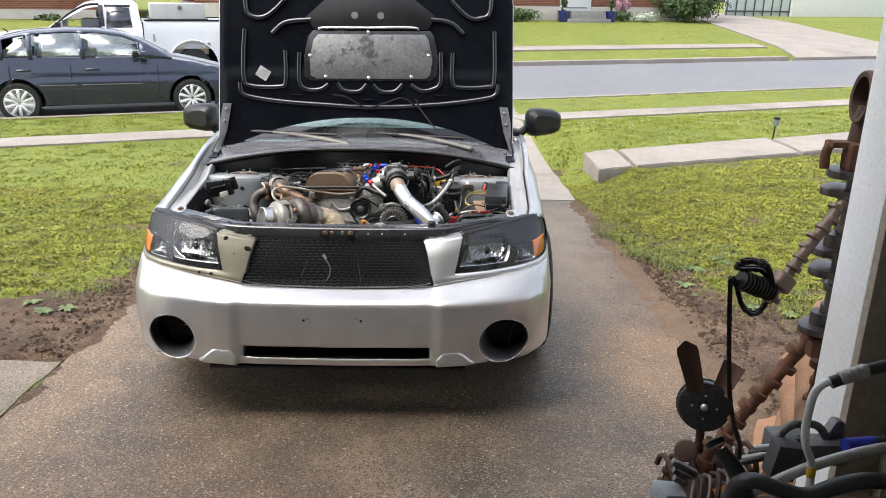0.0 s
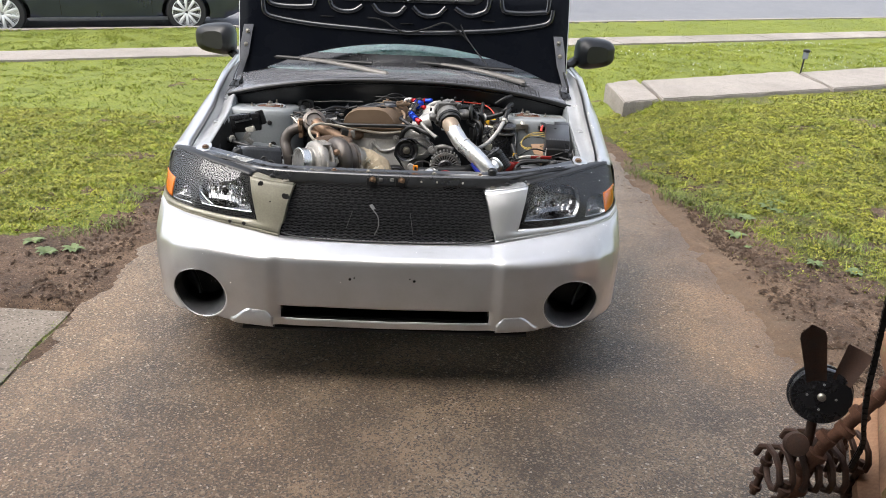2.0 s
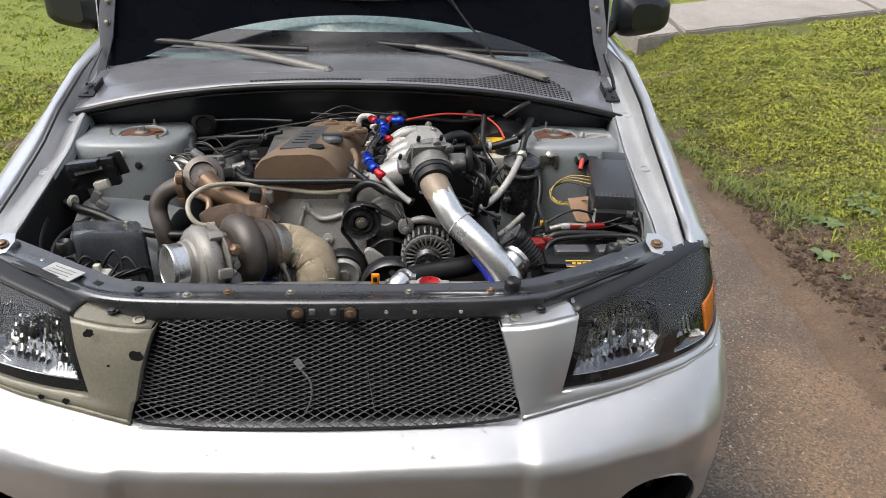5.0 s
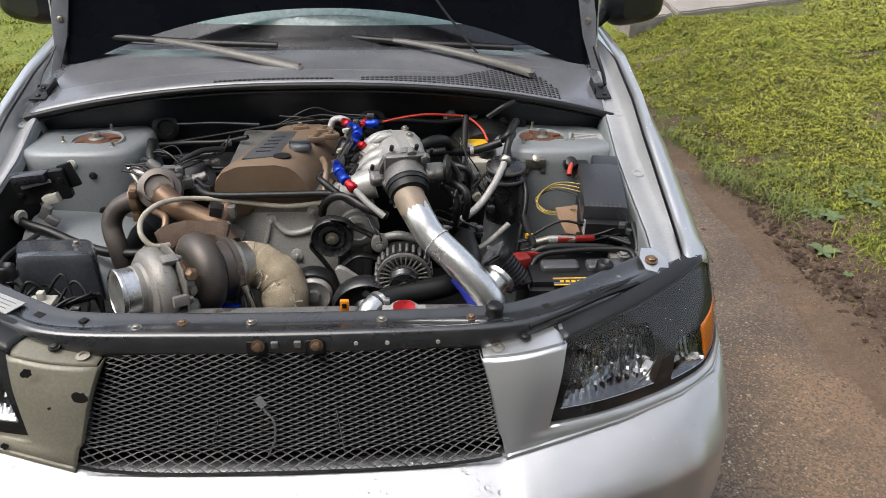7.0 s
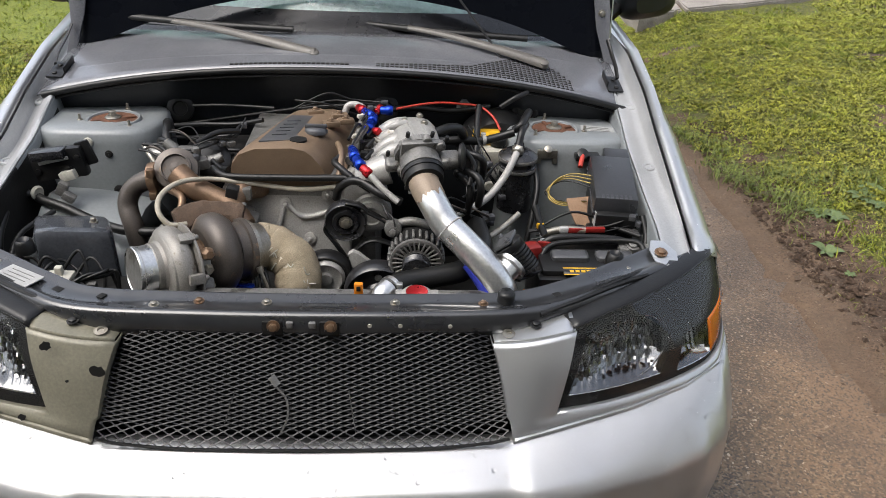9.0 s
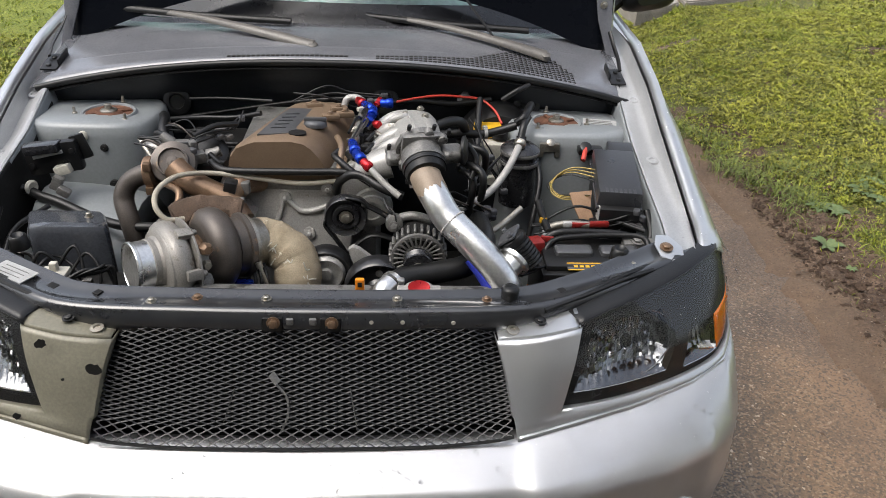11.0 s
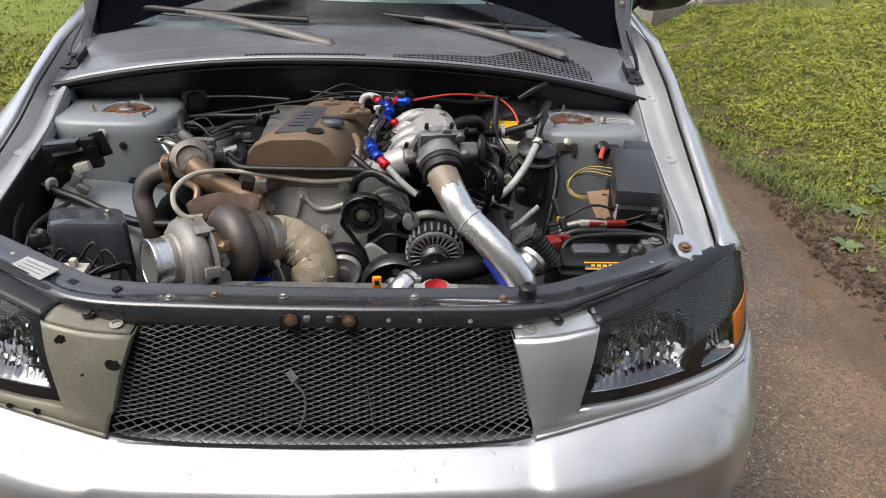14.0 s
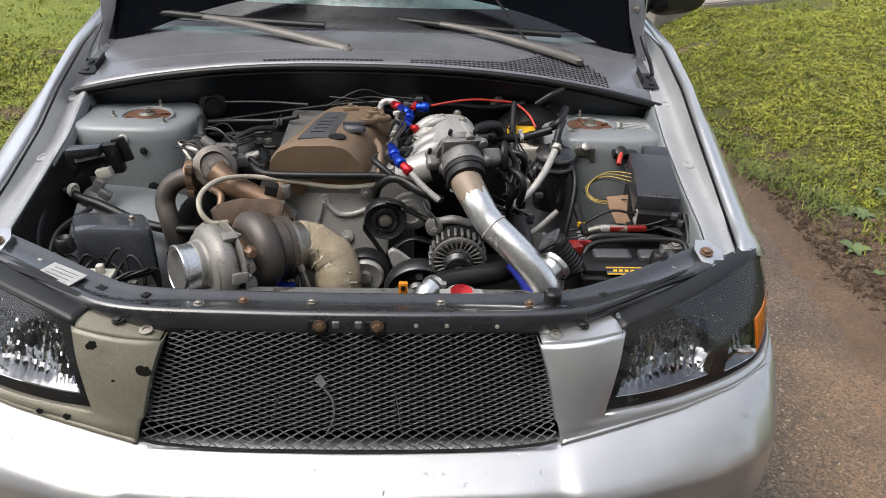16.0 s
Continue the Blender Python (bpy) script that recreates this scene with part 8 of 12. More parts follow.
def cooling():
    bm = B()
    box(bm, (0.02, 2.780, 0.69), (0.66, 0.045, 0.06), 0.010)
    rad = part("radiator", bm, M_ALUDARK, car, "radiator with a red-topped cap")
    bm = B()
    box(bm, (0.02, 2.772, 0.48), (0.64, 0.03, 0.38), 0.003)
    part("radiator_core", bm, M_DARK, rad)
    bm = B()
    lathe(bm, [(0.024, 0), (0.024, 0.010), (0.030, 0.012), (0.030, 0.016), (0.024, 0.019), (0.001, 0.020)], (0.196, 2.765, 0.716), (0, -0.05, 1), 24)
    box(bm, (0.196, 2.765, 0.731), (0.082, 0.026, 0.005), 0.002)
    cap = part("radiator_cap", bm, M_ALU, rad, "radiator cap with a worn red label")
    bm = B()
    lathe(bm, [(0.021, 0), (0.021, 0.002), (0.001, 0.003)], (0.196, 2.765, 0.736), (0, -0.05, 1), 24)
    part("cap_label", bm, M_RED, cap)
    hose("radiator_neck", [(0.128, 2.775, 0.70), (0.130, 2.785, 0.716), (0.142, 2.80, 0.722)], 0.021, M_ALUPOL, rad, "", 16)
    hose("radiator_hose", [(0.138, 2.797, 0.716), (0.168, 2.828, 0.716), (0.23, 2.85, 0.716), (0.30, 2.875, 0.722), (0.335, 2.93, 0.74), (0.33, 3.02, 0.745)], 0.0225, M_RUBBER, car, "thick black radiator hose", 16)
    clamp((0.146, 2.806, 0.717), (0.5, 0.6, 0.0), 0.0235, rad, M_ALUPOL)
    bm = B()
    box(bm, (0.255, 2.752, 0.722), (0.13, 0.006, 0.008), 0.002)
    part("radiator_bracket", bm, M_WHITEPL, rad)
    # orange dipstick handle
    bm = B()
    box(bm, (0.086, 2.752, 0.726), (0.034, 0.012, 0.022), 0.003, taper=0.75)
    box(bm, (0.086, 2.752, 0.748), (0.017, 0.010, 0.030), 0.003)
    part("dipstick_handle", bm, M_ORANGE, car, "orange plastic dipstick handle")
    bm = B()
    box(bm, (0.086, 2.7465, 0.753), (0.008, 0.002, 0.010), 0.001)
    part("dipstick_hole", bm, M_DARK, car)


cooling()


def lines():
    hose("oil_feed_line", [(-0.262, 2.905, 0.800), (-0.290, 2.890, 0.806), (-0.312, 2.900, 0.828), (-0.318, 2.945, 0.842), (-0.294, 3.000, 0.846), (-0.243, 3.045, 0.834), (-0.163, 3.058, 0.820), (-0.056, 3.058, 0.807), (0.035, 3.058, 0.816)], 0.0054, M_BEIGEHOSE, car, "beige oil feed hose", 9)
    hose("vacuum_hose", [(-0.245, 3.095, 0.838), (-0.225, 3.070, 0.835), (-0.19, 3.058, 0.834), (-0.054, 3.052, 0.837), (0.053, 3.050, 0.838), (0.105, 3.032, 0.826), (0.155, 3.02, 0.800)], 0.0078, M_RUBBER, car, "long black vacuum hose", 9)
    hose("bypass_hose", [(0.022, 3.060, 0.785), (0.030, 3.052, 0.815), (0.055, 3.040, 0.838), (0.085, 3.030, 0.838), (0.120, 3.005, 0.826), (0.165, 3.00, 0.809)], 0.0095, M_RUBBER, car, "", 10)
    hose("breather_hose", [(0.03, 3.10, 0.868), (0.018, 3.085, 0.862), (0.030, 3.066, 0.858), (0.062, 3.045, 0.840), (0.10, 3.03, 0.82)], 0.0072, M_RUBBER, car, "", 9)
    # anodised fuel fittings
    top = hose("fuel_line", [(0.020, 3.395, 0.862), (0.028, 3.40, 0.878), (0.048, 3.40, 0.882), (0.068, 3.375, 0.882)], 0.0085, M_WHITEHOSE, car, "braided fuel line with red and blue fittings", 10)

    def fitting(a, b, r, m):
        bm = B()
        a, b = Vector(a), Vector(b)
        ln = (b - a).length
        r *= 0.84
        lathe(bm, [(r * 0.8, 0), (r, ln * 0.1), (r, ln * 0.45), (r * 1.18, ln * 0.5), (r * 1.18, ln * 0.9), (r * 0.9, ln)], a, b - a, 12)
        part("fitting", bm, m, top)

    fitting((0.054, 3.378, 0.883), (0.070, 3.350, 0.884), 0.0115, M_RED)
    fitting((0.070, 3.350, 0.884), (0.092, 3.312, 0.884), 0.0118, M_BLUE)
    fitting((0.096, 3.306, 0.886), (0.092, 3.270, 0.886), 0.013, M_BLUE)
    fitting((0.092, 3.268, 0.884), (0.084, 3.232, 0.880), 0.0125, M_BLUE)
    fitting((0.100, 3.335, 0.886), (0.112, 3.365, 0.888), 0.0105, M_RED)
    fitting((0.110, 3.345, 0.888), (0.142, 3.345, 0.888), 0.0125, M_BLUE)
    fitting((0.098, 3.22, 0.884), (0.112, 3.205, 0.886), 0.0095, M_RED)
    fitting((0.058, 3.098, 0.884), (0.064, 3.068, 0.878), 0.0125, M_BLUE)
    fitting((0.064, 3.068, 0.878), (0.080, 3.042, 0.870), 0.0125, M_BLUE)
    fitting((0.080, 3.042, 0.870), (0.098, 3.024, 0.860), 0.0115, M_RED)
    hose("braided_line", [(0.098, 3.024, 0.860), (0.126, 3.005, 0.836), (0.158, 2.99, 0.814)], 0.007, M_WHITEHOSE, top)
    hose("elbow", [(0.054, 3.13, 0.866), (0.054, 3.115, 0.880), (0.058, 3.098, 0.884)], 0.009, M_BLUE, top)
    hose("steel_line", [(0.118, 3.25, 0.862), (0.130, 3.215, 0.885), (0.150, 3.20, 0.906), (0.180, 3.215, 0.904), (0.215, 3.25, 0.885)], 0.009, M_WHITEHOSE, top)
    hose("steel_line", [(0.102, 3.20, 0.870), (0.118, 3.18, 0.868), (0.140, 3.150, 0.852)], 0.006, M_STEEL, top)
    # fuel rail and injectors
    bm = B()
    tube(bm, [(0.050, 3.10, 0.858), (0.062, 3.20, 0.866), (0.070, 3.33, 0.868)], 0.011, 10, 3)
    rail = part("fuel_rail", bm, M_ALUDARK, car, "fuel rail with injectors and plugs")
    for k in range(4):
        bm = B()
        y = 3.115 + 0.065 * k
        lathe(bm, [(0.009, 0), (0.011, 0.012), (0.008, 0.035)], (0.070 + 0.004 * k, y, 0.872), (-0.3, 0, -1), 10)
        box(bm, (0.085 + 0.004 * k, y, 0.866), (0.022, 0.018, 0.018), 0.003)
        part("injector", bm, M_BLACK, rail)
        bm = B()
        box(bm, (0.052 + 0.004 * k, y + 0.012, 0.880), (0.018, 0.012, 0.010), 0.003, Matrix.Rotation(0.6, 3, "Z").to_4x4())
        part("injector_clip", bm, M_WHITEPL if k % 2 else M_STEEL, rail)
        hose("injector_wire", [(0.092 + 0.004 * k, y, 0.872), (0.10, y - 0.02, 0.885), (0.085, y - 0.045, 0.876)], 0.004, M_RUBBER, rail)
    # firewall side
    hose("battery_cable", [(0.150, 3.43, 0.862), (0.20, 3.45, 0.866), (0.26, 3.468, 0.868), (0.32, 3.48, 0.862), (0.369, 3.475, 0.858), (0.403, 3.44, 0.842), (0.420, 3.41, 0.818)], 0.0032, M_REDWIRE, car, "red cable along the firewall", 8)
    bm = B()
    bolt(bm, (0.330, 3.512, 0.846), (0, -0.5, 0.8), 0.012, 0.016)
    lathe(bm, [(0.020, -0.006), (0.020, 0.0)], (0.330, 3.512, 0.846), (0, -0.5, 0.8), 16)
    part("ground_stud", bm, M_ALUDARK, car, "ground stud on the firewall")
    hose("firewall_hose", [(0.10, 3.46, 0.845), (0.20, 3.49, 0.845), (0.30, 3.50, 0.835), (0.40, 3.50, 0.85)], 0.008, M_RUBBER, car)
    hose("heater_hose", [(0.235, 3.20, 0.885), (0.27, 3.22, 0.892), (0.30, 3.25, 0.880), (0.315, 3.30, 0.84), (0.31, 3.36, 0.80)], 0.012, M_RUBBER, car, "", 12)
    hose("brake_vacuum_hose", [(0.255, 3.28, 0.836), (0.30, 3.285, 0.838), (0.36, 3.295, 0.834), (0.400, 3.30, 0.842), (0.440, 3.30, 0.856)], 0.0105, M_RUBBER, car, "black vacuum hose with pinch clamps", 10)
    clamp((0.366, 3.296, 0.835), (1, 0.1, 0), 0.011, car, M_ALU, 0.008)
    hose("hose", [(0.365, 3.45, 0.868), (0.358, 3.40, 0.84), (0.352, 3.33, 0.80), (0.345, 3.28, 0.76)], 0.0085, M_RUBBER, car)
    hose("hose", [(0.44, 3.305, 0.86), (0.455, 3.30, 0.875), (0.470, 3.33, 0.885), (0.485, 3.38, 0.880)], 0.010, M_RUBBER, car)
    hose("hose", [(0.42, 3.44, 0.87), (0.455, 3.44, 0.895), (0.49, 3.46, 0.905)], 0.007, M_RUBBER, car)
    # dark tangle between engine and left tower
    for pts, r in (([(-0.42, 3.44, 0.80), (-0.34, 3.40, 0.82), (-0.25, 3.38, 0.83), (-0.18, 3.36, 0.85)], 0.012), ([(-0.40, 3.38, 0.79), (-0.32, 3.34, 0.81), (-0.24, 3.33, 0.82)], 0.009),
                   ([(-0.38, 3.48, 0.84), (-0.28, 3.46, 0.85), (-0.16, 3.42, 0.86)], 0.008), ([(-0.36, 3.30, 0.78), (-0.28, 3.28, 0.80), (-0.22, 3.26, 0.81)], 0.010),
                   ([(-0.42, 3.50, 0.78), (-0.30, 3.50, 0.80), (-0.1, 3.48, 0.84), (0.05, 3.46, 0.86)], 0.010), ([(-0.33, 3.22, 0.77), (-0.30, 3.20, 0.79), (-0.27, 3.24, 0.80), (-0.25, 3.30, 0.78)], 0.011)):
        hose("hose", pts, 0.5 * r, M_RUBBER, car)
    bm = B()
    lathe(bm, [(0.05, 0), (0.05, 0.04), (0.042, 0.046), (0.02, 0.047)], (-0.285, 3.22, 0.78), (0.1, -0.5, 0.8), 22)
    part("sensor_cap", bm, M_BLACK, car)
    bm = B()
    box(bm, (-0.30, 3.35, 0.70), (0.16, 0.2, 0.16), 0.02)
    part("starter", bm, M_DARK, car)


lines()


M_FUSE = mat("dark_grey_lid", (0.030, 0.031, 0.034), 0.30, 0.0, (0.045, 0.046, 0.05), 9.0, 0.9, 240.0, 0.08, rvar=0.1)


def right_side():
    # brake booster, master cylinder and reservoir
    bm = B()
    lathe(bm, [(0.03, -0.06), (0.09, -0.05), (0.105, -0.02), (0.108, 0.0), (0.105, 0.03), (0.06, 0.05)], (0.42, 3.48, 0.74), (0, 1, 0), 32)
    bb = part("brake_booster", bm, M_BLACK, car, "black brake servo")
    bm = B()
    box(bm, (0.393, 3.385, 0.758), (0.070, 0.090, 0.060), 0.010)
    lathe(bm, [(0.020, 0), (0.022, 0.03), (0.018, 0.09), (0.012, 0.1)], (0.400, 3.40, 0.715), (-0.1, -1, -0.1), 16)
    rs = part("brake_reservoir", bm, M_WHITEPL, car, "yellowed white brake-fluid reservoir with a yellow cap")
    bm = B()
    box(bm, (0.385, 3.402, 0.803), (0.072, 0.056, 0.026), 0.007)
    part("reservoir_cap", bm, M_YELLOW, rs, "yellow cap")
    bm = B()
    lathe(bm, [(0.021, 0), (0.021, 0.016), (0.016, 0.020), (0.010, 0.016)], (0.412, 3.375, 0.796), (0, -0.1, 1), 18)
    part("black_cap", bm, M_BLACK, rs)
    bm = B()
    lathe(bm, [(0.017, 0), (0.017, 0.03), (0.012, 0.032)], (0.425, 3.33, 0.735), (0.2, -1, 0.1), 14)
    lathe(bm, [(0.024, 0), (0.024, 0.02), (0.014, 0.024)], (0.385, 3.33, 0.735), (0, -1, 0.1), 14)
    part("master_cylinder", bm, M_ALU, rs)
    # clamped canister
    bm = B()
    lathe(bm, [(0.030, -0.13), (0.043, -0.125), (0.044, -0.02), (0.047, -0.018), (0.047, -0.008), (0.043, -0.006), (0.043, 0.004), (0.047, 0.006), (0.047, 0.016), (0.042, 0.020), (0.030, 0.028), (0.012, 0.030), (0.012, 0.044), (0.001, 0.045)], (0.447, 3.255, 0.800), (0, -0.02, 1), 30)
    can = part("catch_can", bm, M_BLACKGLOSS, car, "black canister with clamp rings")
    for z in (0.806, 0.781):
        bm = B()
        lathe(bm, [(0.0475, 0), (0.0485, 0.002), (0.0485, 0.007), (0.0475, 0.009)], (0.447, 3.255, z), (0, -0.02, 1), 30)
        part("clamp_ring", bm, M_ALUDARK, can)
    hose("white_hose", [(0.440, 3.232, 0.836), (0.432, 3.21, 0.828), (0.405, 3.165, 0.798), (0.365, 3.125, 0.764), (0.31, 3.09, 0.742), (0.27, 3.08, 0.735)], 0.0085, M_WHITEHOSE, car, "white braided hose", 12)
    bm = B()
    lathe(bm, [(0.015, 0), (0.015, 0.012), (0.011, 0.016)], (0.443, 3.236, 0.840), (-0.3, -0.7, -0.4), 6)
    part("hose_end", bm, M_STEEL, can)
    hose("hose", [(0.447, 3.26, 0.84), (0.455, 3.28, 0.865), (0.47, 3.32, 0.87)], 0.009, M_RUBBER, can)
    hose("hose", [(0.488, 3.25, 0.79), (0.492, 3.20, 0.75), (0.47, 3.14, 0.66), (0.45, 3.1, 0.55)], 0.007, M_RUBBER, can)
    bm = B()
    tube(bm, [(0.36, 3.10, 0.665), (0.40, 3.13, 0.675), (0.45, 3.17, 0.70)], 0.007, 8, 4, flat=0.35)
    part("strap_bracket", bm, M_STEEL, car, "bent alloy bracket")
    # fuse box
    rot = Matrix.Rotation(radians(-7), 4, "Z") @ Matrix.Rotation(radians(8), 4, "X")
    c = Vector((0.631, 3.122, 0.806))
    bm = B()
    box(bm, c + Vector((0.002, -0.003, -0.058)), (0.090, 0.200, 0.085), 0.008, rot)
    fb = part("fuse_box", bm, M_BLACK, car, "black plastic fuse box")
    bm = B()
    box(bm, c, (0.098, 0.190, 0.036), 0.005, rot, taper=0.96)
    box(bm, c + rot @ Vector((0.018, 0.112, -0.001)), (0.060, 0.05, 0.032), 0.005, rot)
    box(bm, c + Vector((0, 0, -0.020)), (0.102, 0.194, 0.008), 0.003, rot)
    lid = part("fuse_box_lid", bm, M_FUSE, fb, "black lid with moulded unreadable lettering")
    bm = B()
    for k in range(7):
        box(bm, c + rot @ Vector((-0.030 + 0.010 * k, -0.082, 0.0175)), (0.006, 0.016, 0.001), 0.0, rot)
    part("lettering", bm, M_PLAQUE, lid)
    bm = B()
    box(bm, c + Vector((-0.054, -0.085, -0.045)), (0.002, 0.022, 0.034), 0.0)
    part("tag", bm, M_LABEL, fb)
    bm = B()
    box(bm, (0.655, 2.965, 0.715), (0.07, 0.03, 0.03), 0.006)
    bolt(bm, (0.65, 2.962, 0.731), (0, -0.2, 1), 0.010, 0.006)
    part("fuse_box_bracket", bm, M_ALUDARK, fb)
    for ob in [fb] + list(fb.children_recursive):
        for v in ob.data.vertices:
            v.co.x += 0.018
    bm = B()
    box(bm, (0.622, 3.275, 0.806), (0.06, 0.03, 0.016), 0.004)
    lathe(bm, [(0.014, 0), (0.014, 0.01), (0.008, 0.012)], (0.606, 3.262, 0.815), (0, -0.6, 0.8), 14)
    part("main_terminal", bm, M_BLACK, car)
    hose("red_lead", [(0.606, 3.255, 0.818), (0.600, 3.238, 0.808), (0.596, 3.226, 0.800)], 0.006, M_REDWIRE, car)
    for k in range(4):
        hose("thin_wire", [(0.614, 3.145 - 0.01 * k, 0.812 - 0.006 * k), (0.560 - 0.004 * k, 3.165, 0.808 - 0.006 * k), (0.522 - 0.006 * k, 3.165, 0.785 - 0.008 * k), (0.510 + 0.006 * k, 3.145, 0.756 - 0.002 * k), (0.540, 3.12, 0.748 + 0.004 * k), (0.590, 3.10, 0.770)], 0.0015, M_YELWIRE if k < 3 else M_RUBBER, car, "loop of thin yellow wires", 6)
    bm = B()
    prism(bm, [(-0.034, 0.036), (0.022, 0.044), (0.016, 0.0), (0.034, -0.044), (0.024, -0.066), (-0.008, -0.034), (-0.028, 0.012)], 0.003, pose(0.575, 3.085, 0.742, 52, 8, 12))
    part("torn_card", bm, M_CARDB, car, "torn scrap of brown card")
    bm = B()
    box(bm, (0.60, 3.05, 0.70), (0.03, 0.05, 0.06), 0.010)
    tube(bm, [(0.60, 3.03, 0.72), (0.605, 3.0, 0.70), (0.61, 2.98, 0.66)], 0.012, 8, 4, ridge=0.002, ridge_every=1)
    part("connector_plug", bm, M_RUBBER, car)
    bm = B()
    sheet(bm, [[(0.50, 3.16, 0.66), (0.50, 3.04, 0.61)], [(0.58, 3.18, 0.665), (0.585, 3.04, 0.615)]])
    part("heat_plate", bm, M_BAYPAINT, car, solid=0.003)
    # battery
    bm = B()
    box(bm, (0.582, 2.937, 0.622), (0.245, 0.146, 0.165), 0.008)
    box(bm, (0.582, 2.938, 0.710), (0.225, 0.120, 0.014), 0.005)
    bat = part("battery", bm, M_BLACK, car, "black car battery with a yellow-edged label")
    for x in (0.535, 0.632):
        bm = B()
        box(bm, (x, 2.936, 0.721), (0.080, 0.038, 0.012), 0.010, segs=3)
        part("vent_cap", bm, M_PLAQUE, bat, "grey vent cap strip")
    bm = B()
    box(bm, (0.565, 2.8795, 0.7150), (0.105, 0.018, 0.001), 0.0, Matrix.Rotation(radians(15), 3, "X").to_4x4())
    part("battery_label", bm, M_PLAQUE, bat)
    bm = B()
    for dy in (-0.009, 0.009):
        box(bm, (0.565, 2.8795 + dy, 0.7158 + 0.26 * dy), (0.105, 0.003, 0.001), 0.0, Matrix.Rotation(radians(15), 3, "X").to_4x4())
    for k in range(5):
        box(bm, (0.53 + 0.012 * k, 2.8795, 0.7162), (0.008, 0.006, 0.001), 0.0, Matrix.Rotation(radians(15), 3, "X").to_4x4())
    part("label_stripe", bm, M_YELLOW, bat, "yellow label stripes")
    bm = B()
    box(bm, (0.625, 2.8795, 0.7155), (0.02, 0.014, 0.001), 0.0, Matrix.Rotation(radians(15), 3, "X").to_4x4())
    part("label_patch", bm, M_BLUE, bat)
    hose("hold_down", [(0.478, 2.985, 0.716), (0.51, 2.988, 0.735), (0.58, 2.99, 0.737), (0.66, 2.985, 0.733), (0.695, 2.975, 0.712)], 0.0068, M_BLACK, bat, "black hold-down bar", 8, flat=0.5)
    hose("negative_cable", [(0.700, 2.93, 0.715), (0.690, 2.962, 0.738), (0.63, 2.975, 0.737), (0.56, 2.972, 0.735), (0.50, 2.966, 0.728), (0.476, 2.945, 0.705), (0.468, 2.92, 0.64)], 0.0065, M_RUBBER, bat, "", 10)
    hose("positive_lead", [(0.485, 3.005, 0.735), (0.53, 3.010, 0.744), (0.58, 3.006, 0.744)], 0.009, M_STEEL, bat)
    bm = B()
    box(bm, (0.582, 3.006, 0.746), (0.085, 0.012, 0.011), 0.003, Matrix.Rotation(0.05, 3, "Z").to_4x4())
    part("red_terminal_bar", bm, M_REDPLASTIC, bat, "red fuse link")
    bm = B()
    box(bm, (0.532, 3.004, 0.747), (0.020, 0.013, 0.012), 0.003)
    part("white_sleeve", bm, M_LABEL, bat)
    bm = B()
    box(bm, (0.458, 2.962, 0.716), (0.034, 0.036, 0.034), 0.008, Matrix.Rotation(0.3, 3, "Z").to_4x4())
    box(bm, (0.486, 2.974, 0.726), (0.03, 0.008, 0.014), 0.004, Matrix.Rotation(-0.2, 3, "Z").to_4x4())
    part("terminal_cover", bm, M_REDPLASTIC, bat, "red terminal cover")
    bm = B()
    tube(bm, [(0.490, 3.00, 0.735), (0.478, 3.02, 0.76), (0.470, 3.04, 0.785)], 0.009, 8, 4)
    part("lever", bm, M_BLACK, bat)
    bm = B()
    box(bm, (0.480, 3.012, 0.752), (0.016, 0.010, 0.014), 0.003)
    part("yellow_clip", bm, M_YELLOW, bat)
    for ob in [bat] + list(bat.children_recursive):
        for v in ob.data.vertices:
            v.co += Vector((-0.010, 0.0, 0.0))
    for k in range(5):
        hose("loom", [(0.69, 2.99 + 0.012 * k, 0.74), (0.63, 3.02 + 0.01 * k, 0.745), (0.57 + 0.01 * k, 3.02, 0.735), (0.50, 3.035 + 0.012 * k, 0.70)], 0.0055, M_RUBBER, car)
    for k in range(5):
        hose("orange_wire", [(0.40 + 0.008 * k, 2.80, 0.64), (0.415 + 0.006 * k, 2.82, 0.69), (0.42 + 0.010 * k, 2.85, 0.685), (0.45, 2.87, 0.62)], 0.0028, (M_ORANGE, M_REDPLASTIC, M_RUST, M_WHITEPL, M_REDPLASTIC)[k], car)
    hose("hose", [(0.70, 3.03, 0.77), (0.705, 2.99, 0.73), (0.68, 2.95, 0.70), (0.64, 2.93, 0.69)], 0.007, M_RUBBER, car)


right_side()


M_TANK = mat("dusty_black_tank", (0.055, 0.060, 0.071), 0.20, 0.0, (0.085, 0.09, 0.10), 7.0, 1.0, 180.0, 0.1, coat=0.3, rvar=0.15, spots=(0.10, 0.10, 0.10), spot_scale=30.0, spot_at=0.70)


